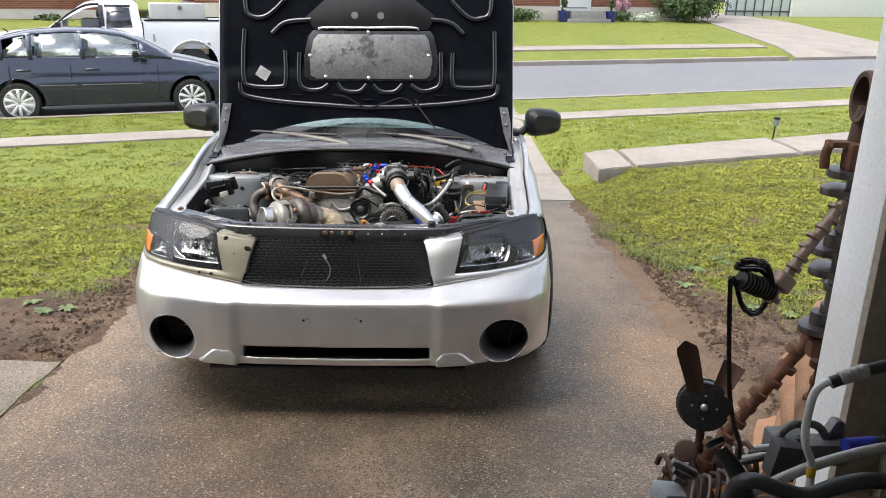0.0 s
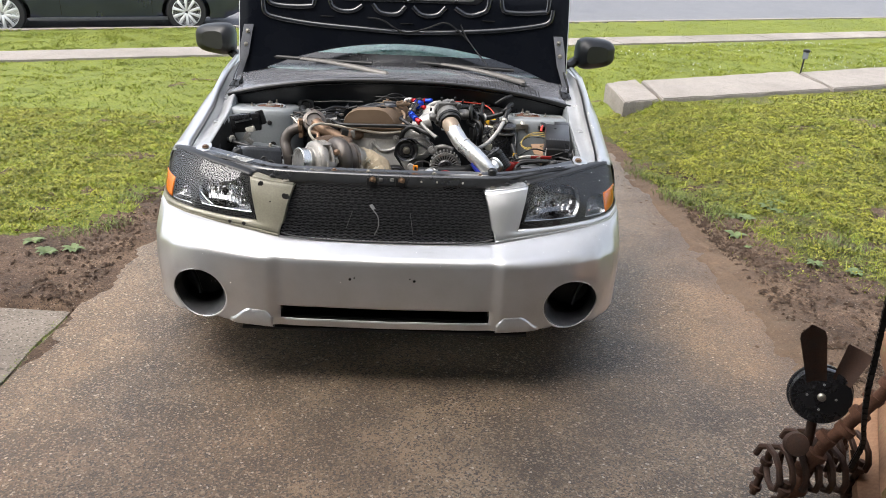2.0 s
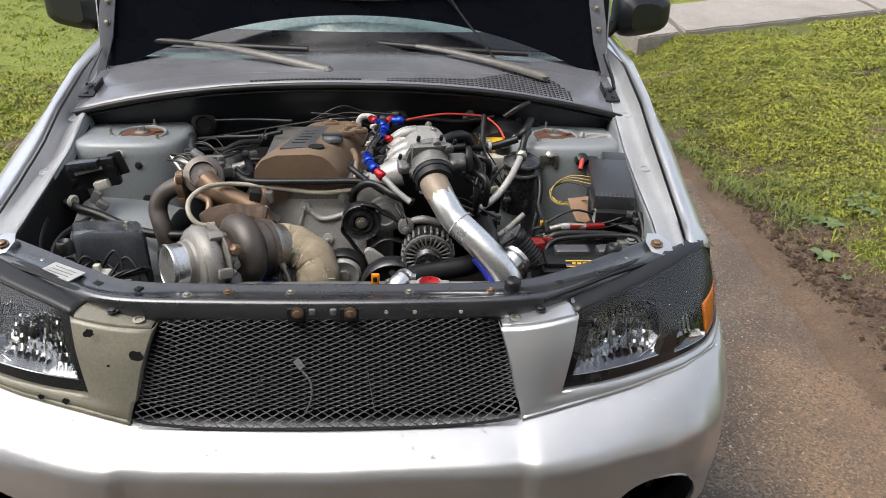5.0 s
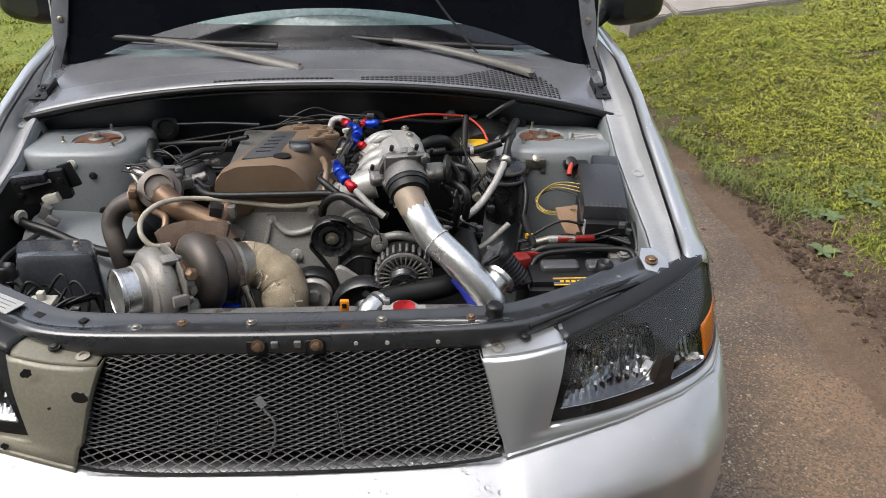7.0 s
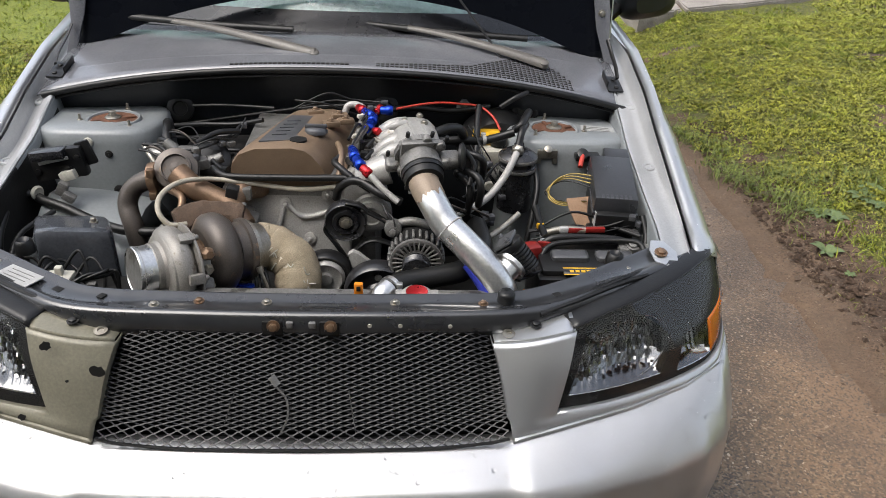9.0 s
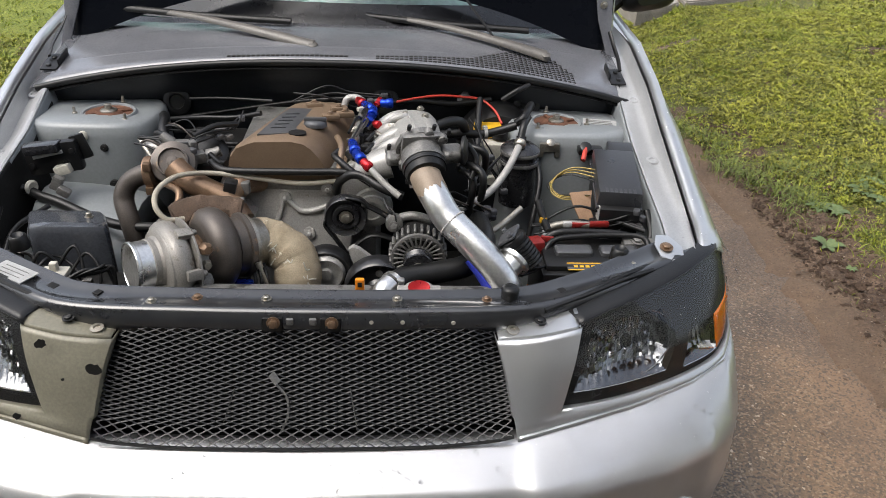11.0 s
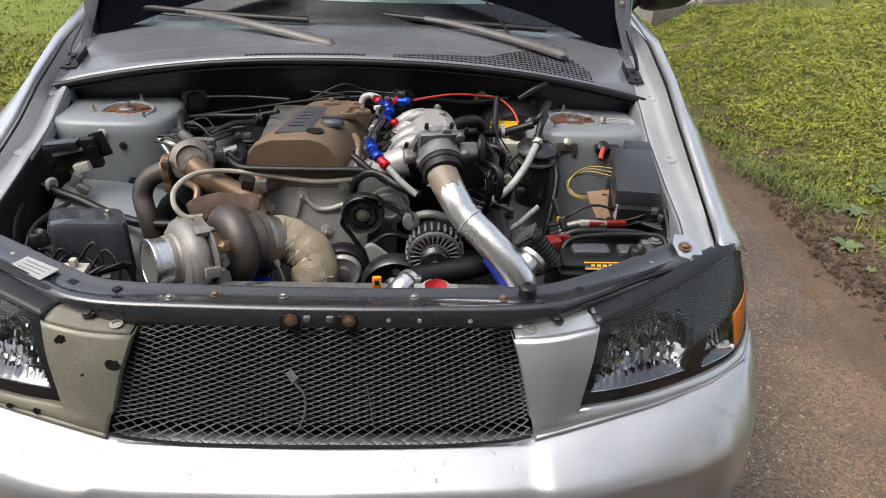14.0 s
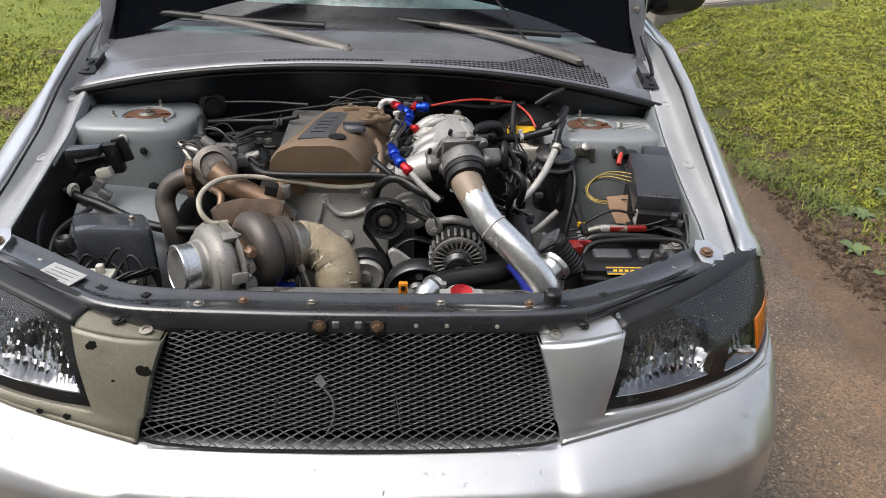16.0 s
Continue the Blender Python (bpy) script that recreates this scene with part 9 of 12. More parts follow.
def left_side():
    # relay bracket on the wing
    bm = B()
    box(bm, (-0.585, 3.165, 0.800), (0.120, 0.026, 0.072), 0.006, Matrix.Rotation(-0.14, 3, "Y").to_4x4())
    box(bm, (-0.525, 3.175, 0.822), (0.034, 0.012, 0.060), 0.006, Matrix.Rotation(-0.30, 3, "Y").to_4x4())
    for dx, dz in ((-0.045, -0.018), (0.030, -0.010), (0.048, 0.020)):
        lathe(bm, [(0.007, 0.0), (0.007, 0.005), (0.004, 0.006)], (-0.585 + dx, 3.152, 0.800 + dz), (0, -1, 0), 12)
    rb = part("relay_bracket", bm, M_BLACK, car, "black relay bracket with loose connectors")
    bm = B()
    box(bm, (-0.598, 3.150, 0.828), (0.075, 0.035, 0.020), 0.003, Matrix.Rotation(-0.12, 3, "Y").to_4x4())
    part("relay", bm, M_BLACKGLOSS, rb)
    bm = B()
    box(bm, (-0.590, 3.147, 0.812), (0.070, 0.004, 0.008), 0.001, Matrix.Rotation(-0.25, 3, "Y").to_4x4())
    part("relay_tag", bm, M_LABEL, rb)
    bm = B()
    box(bm, (-0.562, 3.145, 0.778), (0.036, 0.020, 0.022), 0.004, Matrix.Rotation(-0.3, 3, "Y").to_4x4())
    part("white_connector", bm, M_WHITEPL, rb)
    bm = B()
    box(bm, (-0.575, 3.130, 0.752), (0.022, 0.020, 0.034), 0.004, Matrix.Rotation(0.5, 3, "Y").to_4x4())
    box(bm, (-0.560, 3.120, 0.735), (0.028, 0.020, 0.018), 0.004, Matrix.Rotation(0.6, 3, "Y").to_4x4())
    part("grey_connector", bm, M_ALUDARK, rb)
    bm = B()
    bolt(bm, (-0.545, 3.180, 0.815), (0.1, -1, 0.2), 0.007, 0.005)
    part("bolt", bm, M_BLACK, rb)
    for ob in [rb] + list(rb.children_recursive):
        for v in ob.data.vertices:
            v.co += Vector((-0.034, 0.030, -0.002))
    # wheel-well dome
    bm = B()
    rows = []
    for k in range(13):
        a = math.pi * k / 12
        rows.append([(x, 3.20 - 0.24 * math.cos(a) * 0.9, 0.45 + 0.262 * math.sin(a) * g) for x, g in ((-0.66, 1.02), (-0.58, 1.0), (-0.50, 0.96), (-0.445, 0.88), (-0.43, 0.7))])
    sheet(bm, rows)
    part("wheel_well", bm, M_BAYPAINT, car, "grey wheel-well dome", solid=0.002)
    # washer tank
    bm = B()
    rows = []
    for z, g in ((0.40, 1.05), (0.60, 1.03), (0.725, 1.0), (0.738, 0.97), (0.743, 0.92), (0.745, 0.55)):
        ring = []
        for a in [2 * math.pi * j / 40 for j in range(40)]:
            ca, sa = math.cos(a), math.sin(a)
            q = (abs(ca) ** 9 + abs(sa) ** 9) ** (-1 / 9)
            ring.append((-0.524 + 0.080 * q * ca * g - 0.03 * sa, 2.985 + 0.060 * q * sa * g, z + 0.011 - 0.012 * (q * sa) * g))
        rows.append(ring)
    sheet(bm, rows, close=True)
    bm.faces.new([bm.verts.new(p) for p in rows[-1]])
    wt_ = part("washer_tank", bm, M_TANK, car, "dusty black plastic tank")
    bm = B()
    bolt(bm, (-0.48, 2.99, 0.755), (0, 0, 1), 0.006, 0.010)
    part("bolt", bm, M_STEEL, wt_)
    hose("loom", [(-0.735, 3.13, 0.745), (-0.690, 3.17, 0.728), (-0.65, 3.15, 0.722), (-0.60, 3.13, 0.716), (-0.53, 3.10, 0.700), (-0.46, 3.07, 0.694), (-0.40, 3.05, 0.70), (-0.36, 3.05, 0.70)], 0.011, M_RUBBER, car, "black wrapped wiring loom", 10)
    hose("loom", [(-0.735, 3.10, 0.74), (-0.70, 3.07, 0.735), (-0.69, 3.0, 0.70), (-0.675, 2.94, 0.60)], 0.008, M_RUBBER, car)
    hose("loom", [(-0.62, 3.12, 0.712), (-0.66, 3.03, 0.70), (-0.66, 2.95, 0.66)], 0.006, M_RUBBER, car)
    bm = B()
    lathe(bm, [(0.016, 0), (0.017, 0.004), (0.012, 0.008), (0.009, 0.005)], (-0.672, 3.165, 0.735), (1, -0.5, 0.1), 18)
    part("grommet", bm, M_WHITEPL, car)
    # loose wires in front of the tank
    rw = random.Random(12)
    g = lambda q: rw.uniform(-q, q)
    for k in range(4):
        x = -0.59 + 0.03 * k + g(0.01)
        hose("loose_wire", [(x, 2.86, 0.67 + g(0.01)), (x + 0.018 + g(0.01), 2.88 + g(0.015), 0.700 + g(0.015)), (x + 0.05 + g(0.015), 2.895 + g(0.015), 0.722 + g(0.012)), (x + 0.072 + g(0.02), 2.885, 0.69 + g(0.02)), (x + 0.07 + g(0.02), 2.86, 0.65)], 0.0034, M_RUBBER, car)
    for k in range(3):
        hose("loose_wire", [(-0.50 + 0.014 * k + g(0.01), 2.80, 0.700 + g(0.008)), (-0.46 + g(0.02), 2.82 + g(0.01), 0.712 + g(0.01)), (-0.43 + g(0.02), 2.85 + g(0.01), 0.722 + g(0.012)), (-0.405 + g(0.01), 2.86, 0.715), (-0.395, 2.85, 0.67)], 0.0034, M_RUBBER, car)
    bm = B()
    box(bm, (-0.500, 2.835, 0.715), (0.05, 0.04, 0.010), 0.003)
    box(bm, (-0.500, 2.84, 0.728), (0.014, 0.014, 0.018), 0.003)
    part("cream_connector", bm, M_WHITEPL, car)
    bm = B()
    box(bm, (-0.42, 2.87, 0.60), (0.16, 0.12, 0.14), 0.03)
    part("power_steering_tank", bm, M_DARK, car)
    # small bracket and bolts on the tower's inner side
    bm = B()
    box(bm, (-0.425, 3.27, 0.785), (0.030, 0.012, 0.06), 0.004)
    lathe(bm, [(0.011, 0), (0.011, 0.008)], (-0.425, 3.262, 0.770), (0, -1, 0.1), 12)
    lathe(bm, [(0.013, 0), (0.013, 0.05), (0.010, 0.055)], (-0.43, 3.25, 0.80), (0.9, -0.2, 0.1), 12)
    part("valve_bracket", bm, M_ALU, car, "small alloy valve and bracket")
    hose("hose", [(-0.44, 3.245, 0.825), (-0.425, 3.225, 0.812), (-0.405, 3.205, 0.795), (-0.385, 3.19, 0.775), (-0.37, 3.17, 0.76)], 0.006, M_STEEL, car)
    hose("hose", [(-0.42, 3.38, 0.83), (-0.405, 3.33, 0.84), (-0.395, 3.28, 0.83), (-0.38, 3.24, 0.80)], 0.012, M_RUBBER, car)


left_side()



def bay_wires():
    """Thin leads, vacuum lines and plugs that run between the larger parts."""
    rng = random.Random(31)
    runs = [
        ((-0.42, 3.20, 0.84), (-0.30, 3.12, 0.85), 5), ((-0.40, 3.30, 0.83), (-0.24, 3.22, 0.84), 4), ((-0.30, 3.16, 0.86), (-0.22, 3.30, 0.86), 3),
        ((0.30, 3.05, 0.80), (0.38, 3.22, 0.80), 4), ((0.33, 3.30, 0.86), (0.40, 3.20, 0.74), 3), ((0.26, 3.00, 0.80), (0.36, 3.08, 0.73), 4),
        ((-0.66, 2.90, 0.70), (-0.46, 2.86, 0.69), 4), ((0.46, 3.02, 0.73), (0.68, 3.03, 0.76), 5), ((0.12, 2.98, 0.80), (0.20, 2.93, 0.72), 3),
        ((0.06, 3.12, 0.885), (0.10, 3.34, 0.885), 4), ((0.40, 2.86, 0.70), (0.50, 2.92, 0.70), 3), ((-0.10, 3.40, 0.88), (0.12, 3.42, 0.87), 3),
    ]
    for a, b, n in runs:
        for _ in range(n):
            j = lambda q: Vector((rng.uniform(-q, q), rng.uniform(-q, q), rng.uniform(-q, q)))
            p, q = Vector(a) + j(0.014), Vector(b) + j(0.014)
            mid = p.lerp(q, 0.33) + j(0.020) + Vector((0, 0, 0.012)), p.lerp(q, 0.66) + j(0.020) - Vector((0, 0, 0.008))
            w = hose("wire", [p, mid[0], mid[1], q], rng.choice((0.0018, 0.0024, 0.0030)), rng.choice((M_RUBBER, M_RUBBER, M_BLACK, M_RUBBER, M_IRON)), car, "", 8, 6)
            if rng.random() < 0.5:
                bm = B()
                box(bm, q, (0.014, 0.018, 0.012), 0.003, Matrix.Rotation(rng.uniform(0, 3), 3, "Z").to_4x4())
                part("plug", bm, rng.choice((M_BLACK, M_PLAQUE, M_ALUDARK)), w)


bay_wires()
# ---- garage ----
# Walls and ceiling stay out of view; their pale paint serves to bounce daylight.
M_GWALL = mat("garage_wall", (0.82, 0.81, 0.78), 0.8, 0.0, (0.74, 0.73, 0.70), 2.0, 0.7, 60.0, 0.2)


def slab_box(name, label, centre, size, material, category="wall", bevel=0.0):
    bm = B()
    box(bm, centre, size, bevel)
    return tagged(part(name, bm, material), label, category, kind="structure")


FZ = 0.11
slab_box("wall_left", "plain dim garage side wall", (-3.1, -1.55, FZ + 1.25), (0.15, 6.0, 2.6), M_GWALL)
slab_box("wall_right", "plain dim garage side wall", (3.1, -1.55, FZ + 1.25), (0.15, 6.0, 2.6), M_GWALL)
# Unseen wall, set close behind the camera to bounce daylight to the doorway.
slab_box("wall_back", "unseen pale garage wall close behind the camera, added to bounce daylight", (0, -1.45, FZ + 1.25), (6.05, 0.15, 2.6), M_GWALL)
slab_box("ceiling", "plain dim garage ceiling", (0, -1.55, FZ + 2.6), (6.35, 6.15, 0.12), M_GWALL, "ceiling")
slab_box("wall_front_right", "garage front wall beside the door opening", (2.33, 1.50, FZ + 1.22), (1.66, 0.12, 2.55), M_GWALL)
# Header and left trim are unseen, set high and wide to admit daylight.
slab_box("door_header", "header over the garage door opening", (-0.80, 1.50, FZ + 2.50), (4.55, 0.14, 0.08), M_GWALL)
slab_box("jamb_trim", "white painted garage door trim", (1.425, 1.4875, FZ + 1.02), (0.14, 0.14, 2.30), M_WHITEPAINT, "trim", 0.004)
slab_box("jamb_trim_left", "white painted garage door trim", (-3.0, 1.475, FZ + 1.02), (0.13, 0.165, 2.30), M_WHITEPAINT, "trim", 0.004)
slab_box("jamb_board", "weathered brown jamb board", (1.405, 1.404, FZ + 1.02), (0.10, 0.025, 2.30), M_JAMB, "trim", 0.003)
slab_box("jamb_board_outer", "weathered grey jamb board", (1.525, 1.390, FZ + 1.02), (0.135, 0.05, 2.30), M_JAMB, "trim", 0.003)
bm = B()
tube(bm, [(1.61, 1.35, FZ), (1.61, 1.35, FZ + 2.1)], 0.018, 10, 2)
tagged(part("door_track", bm, M_ALUDARK), "dull galvanised garage door track", "door track", kind="structure")

# ---- split firewood by the wall ----
M_LOG = mat("split_wood", (0.42, 0.235, 0.13), 0.8, 0.0, (0.30, 0.15, 0.08), 12.0, 0.8, 90.0, 0.4, per_object=0.55, spots=(0.30, 0.27, 0.12), spot_scale=9.0, spot_at=0.62)
M_LOGEND = mat("log_end", (0.46, 0.33, 0.17), 0.85, 0.0, (0.34, 0.24, 0.12), 14.0, 0.8, 120.0, 0.4, per_object=0.4)


def log(p, r, length, turn, tip, seed):
    bm = B()
    n = 16
    rows = []
    for k in range(9):
        t = k / 8
        ring = []
        for j in range(n):
            a = 2 * math.pi * j / n
            rr = r * (1.0 + 0.14 * noise.noise((math.cos(a) * 1.2, math.sin(a) * 1.2, seed * 3.1)) + 0.04 * noise.noise((math.cos(a) * 4, t * 3, seed)))
            if math.sin(a + seed) > 0.55:
                rr *= 0.80
            e = 0.93 if k in (0, 8) else 1.0
            ring.append((rr * e * math.cos(a), -length / 2 + length * t, rr * e * math.sin(a)))
        rows.append(ring)
    sheet(bm, rows, close=True)
    fs = []
    for r_ in (rows[0], rows[-1]):
        f = bm.faces.new([bm.verts.new(q) for q in r_])
        f.material_index = 1
    bmesh.ops.transform(bm, matrix=Matrix.Translation(p) @ Matrix.Rotation(turn, 4, "Z") @ Matrix.Rotation(tip, 4, "X"), verts=bm.verts)
    return tagged(part("log", bm, [M_LOG, M_LOGEND]), "reddish split firewood log stacked against the wall", "firewood", "stacked firewood logs")


random.seed(11)
base_z = 0.035
for row, (n, x0) in enumerate(((4, 1.52), (3, 1.56), (3, 1.60), (2, 1.62), (2, 1.66))):
    for k in range(n):
        log((x0 + 0.155 * k + random.uniform(-0.01, 0.01), 1.98 + random.uniform(-0.02, 0.02), base_z + 0.075 + 0.118 * row), 0.072 + random.uniform(-0.008, 0.010), 0.62, radians(-24 + random.uniform(-5, 5)), radians(random.uniform(-4, 4)), row * 7 + k)

# ---- figures welded from scrap engine parts (each one mesh) ----
def shaft(bm, a, b, r, lobes, lr, lw):
    """A camshaft: a rod with staggered lobes and journals."""
    a, b = Vector(a), Vector(b)
    d = (b - a).normalized()
    tube(bm, [a, a.lerp(b, 0.5), b], r, 10, 4)
    u = d.orthogonal().normalized()
    w = d.cross(u)
    for k in range(lobes):
        t = (k + 0.5) / lobes
        ang = 1.7 * k
        off = (u * math.cos(ang) + w * math.sin(ang)) * lr * 0.35
        lathe(bm, [(lr * 0.8, -lw / 2), (lr, -lw / 2 + 0.001), (lr, lw / 2 - 0.001), (lr * 0.8, lw / 2)], a.lerp(b, t) + (off if k % 3 else Vector()), d, 14)


def chain(bm, pts, pitch=0.0125, w=0.011):
    """A roller chain: paired link plates and pins along the curve."""
    path = curve_points(pts, 40)
    out, acc = [path[0]], 0.0
    for a, b in zip(path, path[1:]):
        acc += (b - a).length
        if acc >= pitch:
            out.append(b)
            acc = 0.0
    side0 = Vector((0.4, 1, 0.1)).normalized()
    for k, (a, b) in enumerate(zip(out, out[1:])):
        d = (b - a)
        side = (side0 - d * (side0.dot(d) / d.length_squared)).normalized()
        m = Matrix((d.normalized(), side, d.normalized().cross(side))).transposed().to_4x4()
        c = (a + b) / 2
        off = w * (0.5 if k % 2 else 0.34)
        for s in (-1, 1):
            box(bm, c + side * off * s, (d.length * 1.35, 0.0025, 0.0115), 0.0, m)
        box(bm, a, (0.006, w * 1.2, 0.006), 0.0, m)


def set_mat(bm, first, index):
    bm.faces.ensure_lookup_table()
    for f in bm.faces[first:]:
        f.material_index = index


def dog_figure():
    bm = B()
    c = Vector((1.203, 1.86, 0.440))
    face = Vector((-0.30, -0.92, 0.18)).normalized()
    # head: a pulley disc with a stud and bolt holes
    lathe(bm, [(0.075, -0.045), (0.079, -0.04), (0.079, -0.006), (0.076, 0.0), (0.020, 0.002)], c, face, 36)
    lathe(bm, [(0.078, -0.034), (0.083, -0.032), (0.083, -0.024), (0.078, -0.022)], c, face, 36)
    n0 = len(bm.faces)
    u = face.cross(Vector((0, 0, 1))).normalized()
    v = u.cross(face)
    for a in (0, 90, 180, 270):
        q = c + face * 0.001 + (u * math.cos(radians(a)) + v * math.sin(radians(a))) * 0.036
        lathe(bm, [(0.0035, 0), (0.0035, 0.0015), (0.001, 0.002)], q, face, 8)
    set_mat(bm, n0, 3)
    n0 = len(bm.faces)
    lathe(bm, [(0.012, 0), (0.011, 0.006), (0.005, 0.011), (0.001, 0.012)], c, face, 14)
    set_mat(bm, n0, 2)
    n0 = len(bm.faces)
    # ears: two curved fan blades
    for base, tip, wd in (((1.170, 1.85, 0.498), (1.110, 1.83, 0.672), 0.030), ((1.243, 1.86, 0.49), (1.285, 1.88, 0.575), 0.031)):
        a, b = Vector(base), Vector(tip)
        d = (b - a).normalized()
        s = d.cross(face).normalized()
        rows = []
        for k in range(11):
            t = k / 10
            w = wd * (0.80 + 0.3 * t) * (1.0 if t < 0.8 or wd > 0.0305 else math.sqrt(max(0.02, 1 - ((t - 0.8) / 0.205) ** 2)))
            p = a.lerp(b, t)
            rows.append([p + s * w * q + face * (0.012 * (q * q) - 0.006 * t) for q in (-1, -0.5, 0, 0.5, 1)])
        sheet(bm, rows)
        sheet(bm, [[p - face * 0.005 for p in r][::-1] for r in rows])
    set_mat(bm, n0, 1)
    n0 = len(bm.faces)
    tube(bm, [c + Vector((0.004, 0.02, -0.07)), (1.208, 1.875, 0.33), (1.21, 1.87, 0.25)], 0.013, 10, 4)
    # body: coil springs and plates
    for k, (x, y, z, r) in enumerate(((1.20, 1.86, 0.20, 0.060), (1.30, 1.93, 0.21, 0.055))):
        pts = []
        for j in range(60):
            a = 2 * math.pi * j / 10
            pts.append((x - 0.10 + 0.22 * j / 60, y + r * math.cos(a), z + r * math.sin(a)))
        tube(bm, pts, 0.009, 7, 1)
    lathe(bm, [(0.032, 0), (0.034, 0.01), (0.030, 0.03), (0.012, 0.034)], (1.155, 1.84, 0.30), (-0.2, -0.8, 0.5), 20)
    for x, y in ((1.12, 1.80), (1.12, 1.92), (1.38, 1.90), (1.38, 2.0)):
        shaft(bm, (x, y, 0.055), (x + 0.02, y, 0.20), 0.010, 3, 0.017, 0.016)
    set_mat(bm, n0, 1)
    tagged(part("scrap_dog_sculpture", bm, [M_BLACKGLOSS, M_RUSTDARK, M_STEEL, M_LABEL]), "dog sculpture welded from a pulley, fan blades and rusty springs", "sculpture")


def man_figure():
    bm = B()
    x, y = 1.485, 1.765
    # crankshaft body: journals with counterweight webs
    z = 0.70
    rng = random.Random(5)
    n0 = 0
    tube(bm, [(x, y, 0.66), (x, y, 1.28)], 0.026, 14, 2)
    webs = [0.745, 0.80, 0.862, 0.915, 0.972, 1.03, 1.085, 1.135, 1.185, 1.23]
    for k, zz in enumerate(webs):
        a = (0.2, 2.9, 3.3, 0.1)[k % 4] + rng.uniform(-0.2, 0.2)
        outl = []
        for j in range(22):
            t = 2 * math.pi * j / 22
            r = 0.034 + 0.062 * max(0, math.cos(t)) ** 0.7
            outl.append((r * math.cos(t), (0.070 if math.cos(t) > 0 else 0.038) * math.sin(t)))
        prism(bm, outl, 0.020, Matrix.Translation((x, y, zz)) @ Matrix.Rotation(a + math.pi, 4, "Z"), 0.004)
    for k in range(4):
        a = (0.2, 3.1)[k % 2]
        lathe(bm, [(0.030, 0), (0.030, 0.035)], (x - 0.03 * math.cos(a), y, webs[2 * k] + 0.02), (0, 0, 1), 14)
    n0 = len(bm.faces)
    # shoulders: a connecting-rod yoke and bearing cap in rust, and a bore ring for a head
    box(bm, (x - 0.035, y, 1.268), (0.12, 0.045, 0.016), 0.004)
    for dx in (-0.085, -0.03):
        tube(bm, [(x + dx, y, 1.275), (x + dx - 0.012, y, 1.245), (x + dx - 0.01, y, 1.205)], 0.013, 8, 4)
    box(bm, (x - 0.03, y - 0.02, 1.24), (0.05, 0.05, 0.07), 0.008)
    set_mat(bm, n0, 1)
    n0 = len(bm.faces)
    lathe(bm, [(0.034, 0), (0.032, 0.05), (0.026, 0.09)], (x - 0.01, y, 1.275), (0.05, 0, 1), 18)
    hx = Vector((-0.97, 0.16, 0.06)).normalized()
    hc = Vector((x + 0.005, y - 0.005, 1.385))
    lathe(bm, [(0.052, 0.040), (0.064, 0.042), (0.068, 0.036), (0.066, -0.02), (0.060, -0.045), (0.036, -0.055), (0.038, -0.03), (0.052, 0.0), (0.052, 0.040)], hc, hx, 40)
    lathe(bm, [(0.070, -0.012), (0.073, -0.002), (0.070, 0.008), (0.05, 0.008), (0.05, -0.012)], hc + Vector((0.05, 0.03, 0.055)), hx, 36)
    set_mat(bm, n0, 2)
    n0 = len(bm.faces)
    # arm: camshaft that reaches out to a sprocket, legs: rusty camshafts
    shaft(bm, (1.45, 1.73, 1.145), (1.245, 1.655, 0.872), 0.014, 11, 0.020, 0.013)
    lathe(bm, [(0.024, 0), (0.030, 0.004), (0.030, 0.04), (0.024, 0.044)], (1.270, 1.664, 0.905), (0.6, 0.22, 0.76), 18)
    set_mat(bm, n0, 3)
    n0 = len(bm.faces)
    shaft(bm, (1.455, 1.775, 0.735), (1.225, 1.83, 0.30), 0.017, 9, 0.027, 0.022)
    shaft(bm, (1.225, 1.83, 0.30), (1.17, 1.84, 0.055), 0.016, 4, 0.026, 0.02)
    shaft(bm, (1.505, 1.785, 0.71), (1.475, 1.84, 0.055), 0.017, 11, 0.027, 0.022)
    box(bm, (x, y + 0.005, 0.695), (0.12, 0.08, 0.05), 0.012)
    set_mat(bm, n0, 1)
    tagged(part("scrap_man_sculpture", bm, [M_CRANK, M_RUST, M_RUSTDARK, M_CAM]), "standing figure welded from a crankshaft, camshafts and a bore ring", "sculpture")


def leash():
    bm = B()
    # belt teeth drum in the figure's hand
    lathe(bm, [(0.022, -0.055), (0.024, -0.05), (0.024, 0.05), (0.022, 0.055)], (1.205, 1.640, 0.922), (0.86, 0.28, -0.38), 14)
    for k in range(9):
        t = -0.048 + 0.096 * k / 8
        lathe(bm, [(0.0275, t - 0.002), (0.0275, t + 0.002)], (1.205, 1.640, 0.922), (0.86, 0.28, -0.38), 14)
    chain(bm, [(1.255, 1.64, 0.905), (1.215, 1.62, 0.985), (1.165, 1.61, 0.998), (1.135, 1.61, 0.985), (1.160, 1.63, 0.972), (1.225, 1.66, 0.955), (1.256, 1.665, 0.895), (1.225, 1.655, 0.840), (1.180, 1.64, 0.862), (1.150, 1.63, 0.925), (1.132, 1.625, 0.950),
               (1.135, 1.625, 0.900), (1.152, 1.64, 0.80), (1.175, 1.66, 0.68), (1.205, 1.69, 0.56), (1.248, 1.73, 0.45), (1.290, 1.77, 0.36), (1.30, 1.80, 0.26)], 0.0125, 0.012)
    chain(bm, [(1.140, 1.60, 1.000), (1.170, 1.60, 1.003), (1.220, 1.63, 0.975), (1.250, 1.66, 0.925)], 0.0125, 0.012)
    tagged(part("timing_chain", bm, M_CHAIN), "black timing chain hanging as a leash between the figures", "chain")


